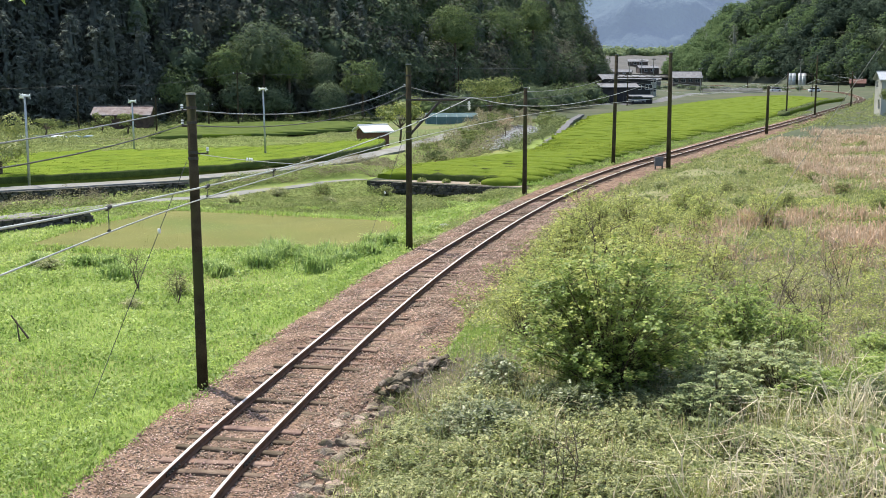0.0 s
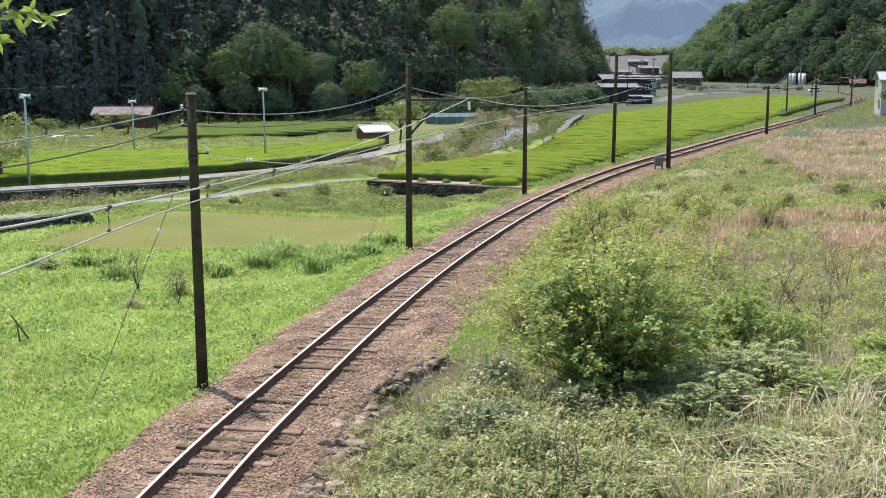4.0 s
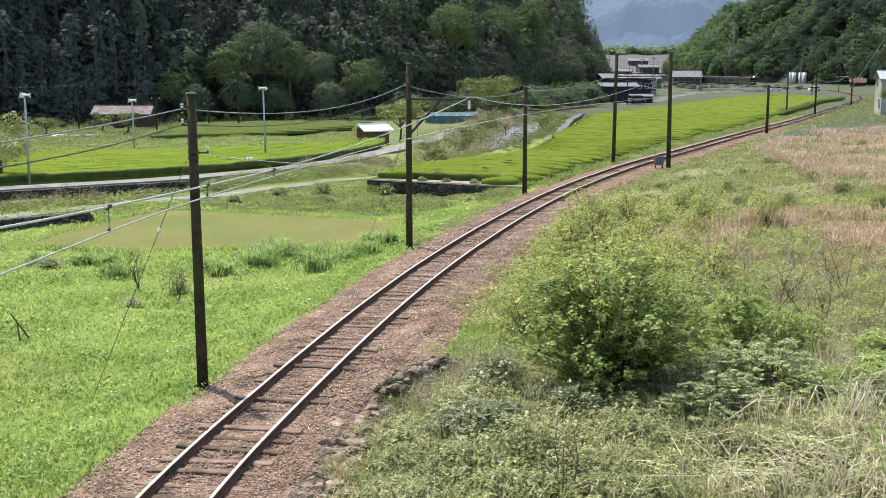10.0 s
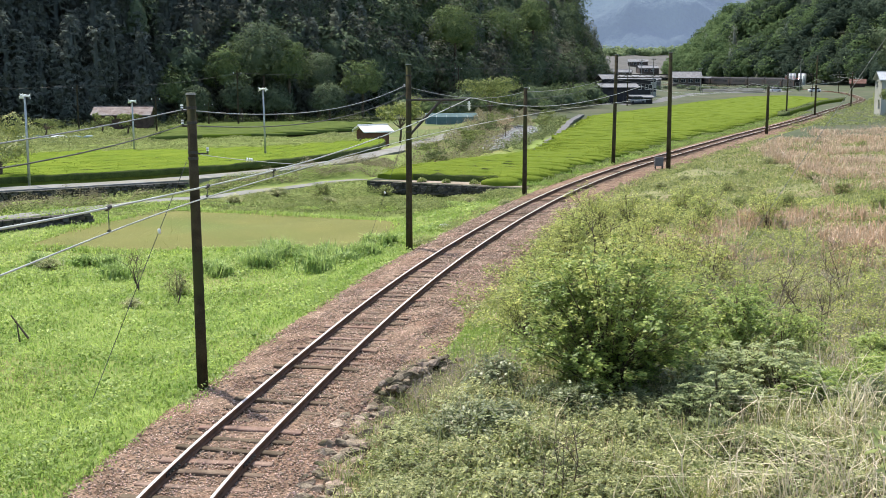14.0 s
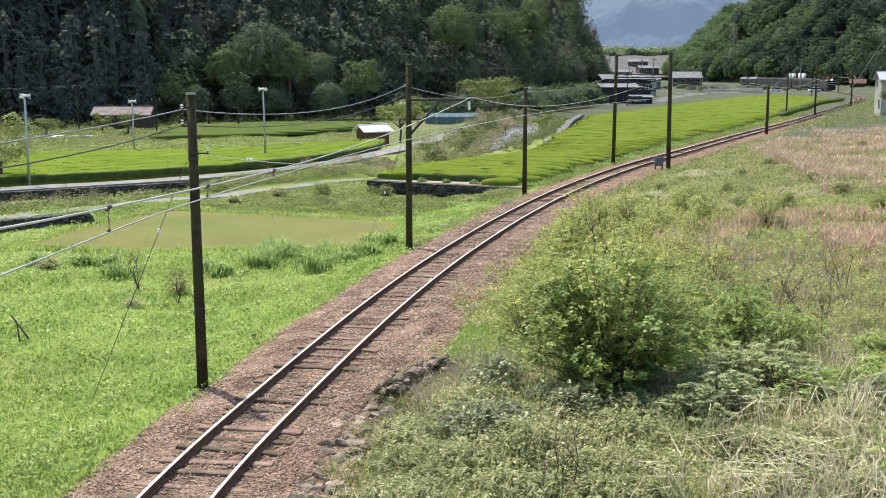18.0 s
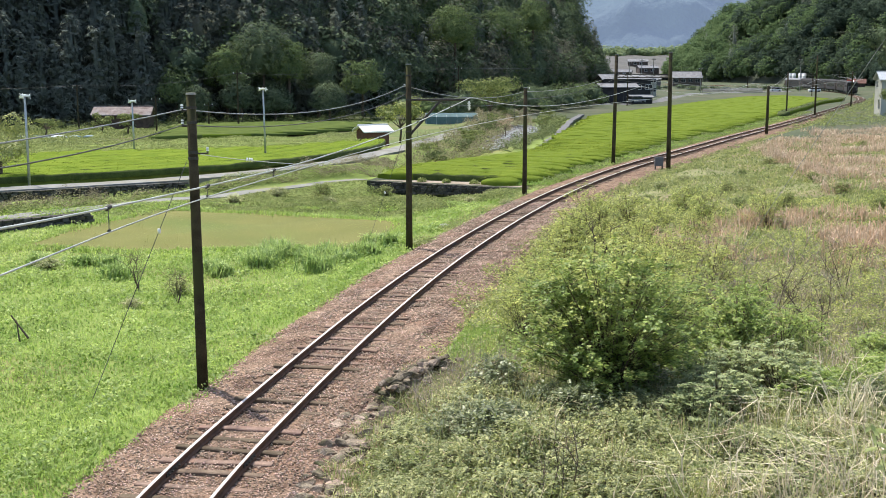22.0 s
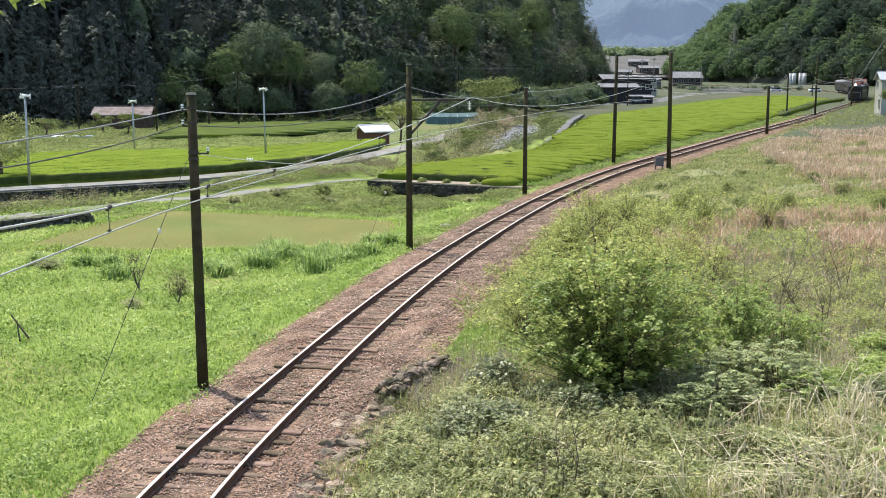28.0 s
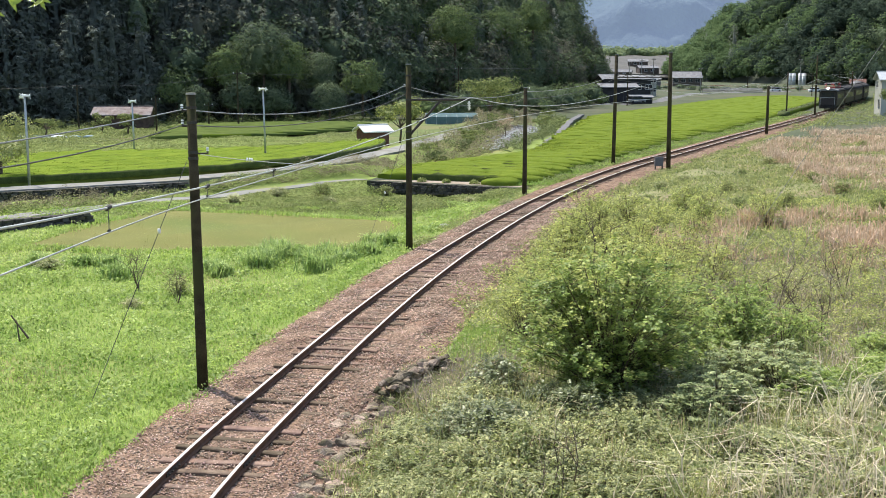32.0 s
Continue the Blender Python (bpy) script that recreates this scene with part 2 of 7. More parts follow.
def quad_mesh(name, V, material, normals=None, core=None):
    """V: (n, 4, 3) loose four-cornered leaves; normals: (n, 3), the way each catches the light; core: triangles (verts, faces, normals) inside."""
    n = len(V)
    if normals is not None:
        back = (np.cross(V[:, 1] - V[:, 0], V[:, 3] - V[:, 0]) * normals).sum(1) < 0
        V = np.where(back[:, None, None], V[:, ::-1], V)
    co = np.ascontiguousarray(V, np.float32).reshape(-1, 3)
    idx = np.arange(4 * n, dtype=np.int32)
    start = np.arange(0, 4 * n, 4, dtype=np.int32)
    total = np.full(n, 4, np.int32)
    nor = None if normals is None else np.repeat(normals, 4, 0)
    if core is not None:
        cv, cf, cn = core
        idx = np.concatenate([idx, (cf + 4 * n).astype(np.int32).ravel()])
        start = np.concatenate([start, 4 * n + np.arange(0, 3 * len(cf), 3, dtype=np.int32)])
        total = np.concatenate([total, np.full(len(cf), 3, np.int32)])
        co = np.concatenate([co, cv.astype(np.float32)])
        nor = np.concatenate([nor, cn])
    me = bpy.data.meshes.new(name)
    me.vertices.add(len(co))
    me.vertices.foreach_set("co", co.ravel())
    me.loops.add(len(idx))
    me.loops.foreach_set("vertex_index", idx)
    me.polygons.add(len(start))
    me.polygons.foreach_set("loop_start", start)
    me.polygons.foreach_set("loop_total", total)
    me.materials.append(material)
    if nor is not None:
        me.polygons.foreach_set("use_smooth", np.ones(len(start), bool))
        at = me.attributes.new("custom_normal", "FLOAT_VECTOR", "POINT")
        at.data.foreach_set("vector", np.ascontiguousarray(unit(nor), np.float32).ravel())
    me.update(calc_edges=True)
    return me


def unit(v):
    return v / np.maximum(np.linalg.norm(v, axis=-1, keepdims=True), 1e-9)


def leaves(C, size, wide=.55, up=.6, spread=.35, out=None):
    """Diamond leaves at the points C, facing mostly up, or outwards where out is given."""
    n = len(C)
    nrm = rng.normal(size=(n, 3))
    nrm[:, 2] = np.abs(nrm[:, 2]) + up
    if out is not None:
        nrm = nrm * .5 + out * 1.4
    nrm = unit(nrm)
    u = unit(np.cross(nrm, rng.normal(size=(n, 3))))
    v = np.cross(nrm, u)
    s = (size * (1 + spread * rng.uniform(-1, 1, n)))[:, None]
    fold = nrm * s * .12
    return np.stack([C - u * s * .5, C - v * s * wide * .5 + fold, C + u * s * .5, C + v * s * wide * .5 + fold], 1)


def upward(n, spread=.45):
    """Directions about straight up, for low growth that takes the light as a soft pile."""
    return unit(rng.normal(0, spread, (n, 3)) + np.array([0, 0, 1.]))


def blades(B, length, width, lean=.5):
    """Bent grass blades rooted at B: two quads each."""
    n = len(B)
    a = rng.uniform(0, 2 * math.pi, n)
    d = np.stack([np.cos(a), np.sin(a), np.zeros(n)], 1)
    w = np.stack([-np.sin(a), np.cos(a), np.zeros(n)], 1) * (width * rng.uniform(.6, 1.3, n))[:, None] * .5
    L = (length * rng.uniform(.5, 1.2, n))[:, None]
    k = (lean * rng.uniform(.1, 1.3, n))[:, None]
    upv = np.array([0, 0, 1.])
    m = B + upv * L * .6 + d * L * k * .3
    t = B + upv * L * (1 - .35 * k) + d * L * k * .95
    q1 = np.stack([B - w, B + w, m + w * .8, m - w * .8], 1)
    q2 = np.stack([m - w * .8, m + w * .8, t + w * .1, t - w * .1], 1)
    return np.concatenate([q1, q2])


def part(name, me, parent, label="", at=None):
    """One mesh object under a thing or a part; me is a mesh."""
    ob = new(name, me)
    ob.parent = parent
    if at is not None:
        ob.matrix_basis = at
    if label:
        ob["label"] = label
    return ob


def thing(name, label, category, m=None, group="", me=None, kind=""):
    ob = new(name, me)
    if m is not None:
        ob.matrix_basis = m
    return tagged(ob, label, category, group, kind)


class Bits:
    """Collects simple solids into one mesh."""

    def __init__(self):
        self.v, self.f = [], []

    def add(self, v, f):
        o = len(self.v)
        self.v += [tuple(p) for p in v]
        self.f += [tuple(i + o for i in q) for q in f]
        return self

    def box(self, x0, y0, z0, x1, y1, z1, c=0.0, m=None):
        """A box with its upright and top edges cut by c."""
        if c <= 0:
            v = [(x, y, z) for z in (z0, z1) for x, y in ((x0, y0), (x1, y0), (x1, y1), (x0, y1))]
            f = [(3, 2, 1, 0), (4, 5, 6, 7), (0, 1, 5, 4), (1, 2, 6, 5), (2, 3, 7, 6), (3, 0, 4, 7)]
        else:
            def ring(i, z):
                return [(x0 + i + c, y0 + i, z), (x1 - i - c, y0 + i, z), (x1 - i, y0 + i + c, z), (x1 - i, y1 - i - c, z),
                        (x1 - i - c, y1 - i, z), (x0 + i + c, y1 - i, z), (x0 + i, y1 - i - c, z), (x0 + i, y0 + i + c, z)]
            v = ring(0, z0) + ring(0, z1 - c) + ring(c * .7, z1)
            f = [tuple(range(7, -1, -1)), tuple(range(16, 24))]
            for r in (0, 8):
                f += [(r + i, r + (i + 1) % 8, r + 8 + (i + 1) % 8, r + 8 + i) for i in range(8)]
        if m is not None:
            v = [m @ Vector(p) for p in v]
        return self.add(v, f)

    def tube(self, pts, r, n=6, r1=None, cap=True):
        """A round bar along pts, from radius r to r1."""
        pts = [Vector(p) for p in pts]
        r1 = r if r1 is None else r1
        v, f = [], []
        for i, p in enumerate(pts):
            d = (pts[min(i + 1, len(pts) - 1)] - pts[max(i - 1, 0)]).normalized()
            a = d.cross(Vector((0, 0, 1)) if abs(d.z) < .9 else Vector((1, 0, 0))).normalized()
            b = d.cross(a)
            q = r + (r1 - r) * i / max(1, len(pts) - 1)
            v += [p + (a * math.cos(k * 2 * math.pi / n) + b * math.sin(k * 2 * math.pi / n)) * q for k in range(n)]
        for i in range(len(pts) - 1):
            f += [(i * n + k, i * n + (k + 1) % n, (i + 1) * n + (k + 1) % n, (i + 1) * n + k) for k in range(n)]
        if cap:
            f += [tuple(range(n - 1, -1, -1)), tuple(range(len(v) - n, len(v)))]
        return self.add(v, f)

    def prism(self, outline, y0, y1):
        """An outline in x, z drawn out along y."""
        n = len(outline)
        v = [(x, y0, z) for x, z in outline] + [(x, y1, z) for x, z in outline]
        f = [tuple(range(n)), tuple(range(2 * n - 1, n - 1, -1))] + [(i, n + i, n + (i + 1) % n, (i + 1) % n) for i in range(n)]
        return self.add(v, f)

    def mesh(self, name, material, smooth=False):
        return mesh_of(name, self.v, self.f, material, smooth)


# ---- the track's line: x by y ----
TRACK = [(-6.2, -40), (-5.55, -10), (-5.0, 4), (-4.55, 11), (-4.13, 16.7), (-3.3, 22.4), (-1.63, 31.6), (.45, 40.8), (3.65, 52.5), (7.6, 64.6),
         (13.05, 78.4), (20.1, 93.8), (30.6, 116.4), (46, 148.7), (60.4, 180.8), (81, 226.5), (91.5, 250), (99.8, 272.5),
         (108.4, 301), (114.8, 323), (119.2, 342), (123.4, 366), (126.6, 390), (128.3, 415), (127.2, 450), (124, 490), (117, 525), (106, 560), (92, 600), (72, 650)]


def spline(pts, step):
    """Catmull-Rom through pts, sampled at even steps."""
    P = np.array([pts[0]] + list(pts) + [pts[-1]], float)
    out = []
    for i in range(1, len(P) - 2):
        a, b, c, d = P[i - 1], P[i], P[i + 1], P[i + 2]
        t = np.linspace(0, 1, 40, endpoint=False)[:, None]
        out.append(.5 * (2 * b + (c - a) * t + (2 * a - 5 * b + 4 * c - d) * t ** 2 + (3 * b - a - 3 * c + d) * t ** 3))
    out = np.concatenate(out + [P[-2:-1]])
    s = np.concatenate([[0], np.cumsum(np.linalg.norm(np.diff(out, axis=0), axis=1))])
    q = np.arange(0, s[-1], step)
    return np.stack([np.interp(q, s, out[:, k]) for k in range(out.shape[1])], 1)


LINE = spline(TRACK, .5)
SLEN = np.arange(len(LINE)) * .5


def track_at(s):
    """Point and heading on the track s metres along it."""
    x, y = np.interp(s, SLEN, LINE[:, 0]), np.interp(s, SLEN, LINE[:, 1])
    x2, y2 = np.interp(s + .5, SLEN, LINE[:, 0]), np.interp(s + .5, SLEN, LINE[:, 1])
    return x, y, math.atan2(y2 - y, x2 - x)


def track_x(y):
    return np.interp(y, LINE[:, 1], LINE[:, 0])


def track_s(y):
    return float(np.interp(y, LINE[:, 1], SLEN))


def beside(y):
    """Factor from a difference in x to the true distance from the track."""
    return 1 / np.sqrt(1 + ((track_x(y + 2) - track_x(y - 2)) / 4) ** 2)


def sm(a, b, v):
    t = np.clip((v - a) / (b - a), 0, 1)
    return t * t * (3 - 2 * t)


ROAD = [(-60, 44), (-40, 55), (-27, 65.2), (-16.4, 73.2), (-9.0, 84.2), (-4.8, 97.5), (-1.5, 112), (2, 130), (5, 150), (7, 175), (12, 200)]
ROAD_PTS = spline(ROAD, 1.5)


def road_gap(x, y):
    """Distance from the farm road's middle."""
    best = np.full(np.shape(x), 1e9)
    for a, c in ROAD_PTS:
        best = np.minimum(best, (x - a) ** 2 + (y - c) ** 2)
    return np.sqrt(best)


def ground_z(x, y):
    """Height of the ground sheet."""
    x, y = np.asarray(x, float), np.asarray(y, float)
    shelf = np.maximum(sm(1.3, 4.2, road_gap(x, y)), sm(13, 17, -x))
    d = (x - track_x(y)) * beside(y)
    high = sm(.2, 2.0, y - 68.1 + .487 * np.minimum(x, 6)) * sm(0, 4, x + 7 - (y - 70) * .3)
    left = (1 - high) * (.14 + .86 * shelf) * (-.45 * sm(2.6, 6, -d) - .35 * sm(50, 75, y) * sm(4, 10, -d) * (1 - sm(120, 160, y)))
    right = .3 * sm(2.6, 5.0, d) + .6 * sm(6, 25, d) + 4.5 * (1 - sm(-1, 15, y)) * sm(2.5, 5.5, d)
    wave = .05 * np.sin(x * .9 + y * .35) + .05 * np.sin(y * .8 - x * .5)
    return .0 + left + right + wave * sm(3, 6, np.abs(d)) - .02


def grid_sheet(name, X, Y, Z, material, smooth=True):
    r, c = X.shape
    v = np.stack([X, Y, Z], -1).reshape(-1, 3)
    f = [(j * c + i, j * c + i + 1, (j + 1) * c + i + 1, (j + 1) * c + i) for j in range(r - 1) for i in range(c - 1)]
    return mesh_of(name, v, f, material, smooth)


def poly_strip(name, pts, width, z, material, thick=.0, step=2.0):
    """A road along pts."""
    P = spline(pts, step)
    T = unit(np.gradient(P, axis=0))
    N = np.stack([-T[:, 1], T[:, 0]], 1)
    a, b = P + N * width / 2, P - N * width / 2
    n = len(P)
    wob = rng.uniform(-.12, .12, (n, 2))
    a, b = a + N * wob[:, :1], b + N * wob[:, 1:]
    zz = np.full(n, z) if np.isscalar(z) else np.asarray(z(P[:, 0], P[:, 1]))
    v = [(*a[i], zz[i]) for i in range(n)] + [(*b[i], zz[i]) for i in range(n)]
    v += [(*a[i], zz[i] - .3) for i in range(n)] + [(*b[i], zz[i] - .3) for i in range(n)]
    f = []
    for i in range(n - 1):
        f += [(i, n + i, n + i + 1, i + 1), (i + 1, 2 * n + i + 1, 2 * n + i, i), (n + i, 3 * n + i, 3 * n + i + 1, n + i + 1)]
    return mesh_of(name, v, f, material)


# ---- ground ----
gy = np.unique(np.concatenate([np.arange(-60, 120, .8), np.arange(120, 700, 5), np.geomspace(700, 4500, 24)]))
gu = np.unique(np.concatenate([np.arange(-60, 60, .8), np.geomspace(60, 3500, 40), -np.geomspace(60, 3500, 40)]))
GX, GY = np.meshgrid(gu, gy)
tagged(new("ground", grid_sheet("ground", GX, GY, ground_z(GX, GY), M_GROUND)), "grassy valley floor with weeds and bare patches", "ground", kind="structure")

vy_ = np.concatenate([np.arange(170, 700, 5.0), np.arange(700, 1300, 40.0)])
vu_ = np.arange(-90, 260, 4.0)
VX, VY = np.meshgrid(vu_, vy_)
tagged(new("valley_ground", grid_sheet("valley_ground", VX, VY, ground_z(VX, VY) + .2, M_DULL)), "dull rough grass on the valley floor", "ground", kind="structure")

by_, bx_ = gy[(gy > 116) & (gy < 178)], gu[(gu > -75) & (gu < 15)]
BX, BY = np.meshgrid(bx_, by_)
tagged(new("wood_edge_ground", grid_sheet("wood_edge_ground", BX, BY, ground_z(BX, BY) + .02, M_ROUGH)), "dull rough grass below the wood", "ground", kind="structure")

hy_ = np.arange(104, 340, 3.0)
hu_ = np.linspace(0, 1, 30)
HY = np.repeat(hy_[:, None], 30, 1)
HX = track_x(HY) + 3.4 / beside(HY) + hu_[None, :] ** 1.2 * 70
tagged(new("bank_ground", grid_sheet("bank_ground", HX, HY, ground_z(HX, HY) + .22 * sm(104, 112, HY), M_DULL)), "dull rough grass bank beside the line", "ground", kind="structure")

# right-hand scrub earth lies 4 mm and more above the meadow
sy = np.arange(-8, 170, 1.0)
su = np.linspace(0, 1, 60)

SY = np.repeat(sy[:, None], 60, 1)
SX = track_x(SY) + 2.3 / beside(SY) + su[None, :] ** 1.3 * (30 + sy[:, None] * .45)
tagged(new("scrub_ground", grid_sheet("scrub_ground", SX, SY, ground_z(SX, SY) + .03, M_SCRUB)), "rough earth slope under shrubs and dry grass", "ground", kind="structure")


def field_patch(name, corners, z, material, label):
    """A flat field from its four corners, finely divided and slightly uneven."""
    a, b, c, d = [np.array(p, float) for p in corners]
    u, v = np.meshgrid(np.linspace(0, 1, 50), np.linspace(0, 1, 30))
    u, v = u[..., None], v[..., None]
    P = (a * (1 - u) + b * u) * (1 - v) + (d * (1 - u) + c * u) * v
    P = P + np.stack([np.sin(P[..., 1] * .8) * .3, np.sin(P[..., 0] * .5) * .35 + .25 * np.sin(P[..., 0] * 1.7)], -1)
    zz = ground_z(P[..., 0], P[..., 1]) + z
    tagged(new(name, grid_sheet(name, P[..., 0], P[..., 1], zz, material)), label, "field", kind="structure")


field_patch("mown_field", [(-18.4, 46.0), (-1.7, 45.6), (-1.9, 55.0), (-15.5, 61.2)], .025, M_MOWN, "mown yellow-green paddy field")

# ---- railway track ----


def sweep(outline, s0, s1, step, closed=True):
    """An outline (offset, z) drawn along the track."""
    S = np.arange(s0, s1, step)
    n = len(outline)
    v, f = [], []
    for s in S:
        x, y, h = track_at(s)
        v += [(x + math.sin(h) * o, y - math.cos(h) * o, z) for o, z in outline]
    for i in range(len(S) - 1):
        for k in range(n if closed else n - 1):
            f.append((i * n + k, i * n + (k + 1) % n, (i + 1) * n + (k + 1) % n, (i + 1) * n + k))
    return v, f


S_END = SLEN[-1] - 1
bed = [(-2.5, -.15), (-2.2, .0), (-1.75, .12), (-1.3, .17), (-.7, .16), (0, .17), (.7, .16), (1.3, .17), (1.9, .12), (2.4, .06), (3.0, -.15)]
v, f = sweep(bed, 0, S_END, 1.0, False)
v = [(x + rng.uniform(-.05, .05), y + rng.uniform(-.05, .05), z + rng.uniform(-.025, .025)) for x, y, z in v]
tagged(new("ballast", mesh_of("ballast", v, f, M_BALLAST, True)), "reddish-brown crushed stone ballast bed", "ballast", kind="structure")

track = thing("railway_track", "single narrow-gauge railway track on wooden sleepers", "railway track")
G = 1.067 / 2
for side in (-1, 1):
    o = side * (G + .032)
    web = [(o - .06, .205), (o - .06, .22), (o - .012, .235), (o - .012, .30), (o - .034, .315), (o - .034, .342),
           (o + .034, .342), (o + .034, .315), (o + .012, .30), (o + .012, .235), (o + .06, .22), (o + .06, .205)]
    v, f = sweep(web, 0, S_END, 1.0)
    rail = part("rail", mesh_of("rail", v, f, M_RAIL), track, "rusty steel rail")
    v, f = sweep([(o - .03, .343), (o - .024, .35), (o + .024, .35), (o + .03, .343)], 0, S_END, 1.0)
    part("rail_head", mesh_of("rail_head", v, f, M_RAILTOP), rail, "worn bright running surface")
    for yj in (18.3, 43.0, 68.0):
        s = track_s(yj) + side * .3
        x, y, h = track_at(s)
        b = Bits()
        for k in (-1, 1):
            b.box(-.3, -.012, .235, .3, .012, .30, .004, pose(0, o * -1 + k * .028, 0))
            for q in (-.22, -.08, .08, .22):
                b.tube([(q, -o + k * .03, .267), (q, -o + k * .075, .267)], .016, 6)
        part("fishplate", b.mesh("fishplate", M_DARKMETAL), rail, "bolted rail joint bar", pose(x, y, 0, 0, 0, math.degrees(h)))


def warped_sleeper():
    """A weathered sleeper: bowed top, split ends."""
    b, n = [], 7
    f = []
    bow, tw = rng.uniform(-.02, .02), rng.uniform(-.015, .015)
    for i in range(n):
        u = i / (n - 1) * 2 - 1
        yy = u * .99
        w = .088 + rng.uniform(-.016, .01)
        zt = .212 + bow * (1 - u * u) + tw * u + rng.uniform(-.008, .008)
        b += [(-w, yy, .05), (-w, yy, zt - .015), (-w + .02, yy, zt), (w - .02, yy, zt + rng.uniform(-.006, .006)), (w, yy, zt - .015), (w, yy, .05)]
    for i in range(n - 1):
        f += [(i * 6 + k, i * 6 + k + 1, i * 6 + k + 7, i * 6 + k + 6) for k in range(5)]
    f += [tuple(range(6)), tuple(range(n * 6 - 1, n * 6 - 7, -1))]
    return mesh_of("sleeper", b, f, M_SLEEPER)


kinds = [warped_sleeper() for _ in range(9)]
s = track_s(12)
i = 0
while i < 230:
    x, y, h = track_at(s)
    part("sleeper", kinds[int(rng.integers(9))], track, at=pose(x + rng.normal(0, .03), y, rng.uniform(-.045, .004), 0, rng.normal(0, 1.5), math.degrees(h) + rng.normal(0, 2.2)))
    s += .62 + rng.uniform(-.07, .07)
    i += 1
rest = Bits()
while s < S_END - 60:
    x, y, h = track_at(s)
    rest.box(-.1, -1.05, .05, .1, 1.05, .21, 0, pose(x, y, 0, 0, 0, math.degrees(h)))
    s += .62
tagged(part("sleeper_run", rest.mesh("sleeper_run", M_SLEEPER), track), kind="stuff")


def stones(n, y0, y1, z_lift=0.0):
    """Loose angular ballast stones lying on the bed."""
    t = rng.uniform(0, 1, n) ** 1.5
    yy = y0 + (y1 - y0) * t
    off = np.clip(rng.normal(.25, 1.2, n), -2.4, 3.0)
    off = np.where((np.abs(off) < 1.05) & (rng.uniform(0, 1, n) < .25), off + np.sign(off) * 1.15, off)
    s_ = np.interp(yy, LINE[:, 1], SLEN)
    x = np.interp(s_, SLEN, LINE[:, 0])
    h = np.arctan2(np.interp(s_ + .5, SLEN, LINE[:, 1]) - yy, np.interp(s_ + .5, SLEN, LINE[:, 0]) - x)
    px, py = x + np.sin(h) * off, yy - np.cos(h) * off
    z = np.interp(off, [o for o, _ in bed], [q for _, q in bed]) + .012
    r = rng.uniform(.011, .028, n) * (1 + (yy - y0) / 70)
    base = np.array([(1, 0, 0), (0, 1, 0), (-1, 0, 0), (0, -1, 0), (0, 0, 1), (0, 0, -1)], float)
    V = base[None] * rng.uniform(.6, 1.3, (n, 6, 1)) + rng.normal(0, .18, (n, 6, 3))
    a = rng.uniform(0, 6.28, n)
    ca, sa = np.cos(a)[:, None], np.sin(a)[:, None]
    V = np.stack([V[..., 0] * ca - V[..., 1] * sa, V[..., 0] * sa + V[..., 1] * ca, V[..., 2] * .75], -1) * r[:, None, None]
    V += np.stack([px, py, z], 1)[:, None]
    F = np.array([(0, 1, 4), (1, 2, 4), (2, 3, 4), (3, 0, 4), (1, 0, 5), (2, 1, 5), (3, 2, 5), (0, 3, 5)])
    F = (F[None] + (np.arange(n) * 6)[:, None, None]).reshape(-1, 3)
    me = bpy.data.meshes.new("ballast_stones")
    me.vertices.add(6 * n)
    me.vertices.foreach_set("co", V.astype(np.float32).ravel())
    me.loops.add(len(F) * 3)
    me.loops.foreach_set("vertex_index", F.astype(np.int32).ravel())
    me.polygons.add(len(F))
    me.polygons.foreach_set("loop_start", np.arange(0, len(F) * 3, 3, dtype=np.int32))
    me.polygons.foreach_set("loop_total", np.full(len(F), 3, np.int32))
    me.materials.append(M_STONE)
    me.update(calc_edges=True)
    return me


tagged(new("ballast_stones", stones(42000, 13, 58)), "loose reddish-brown broken stones along the track", "gravel", kind="stuff")

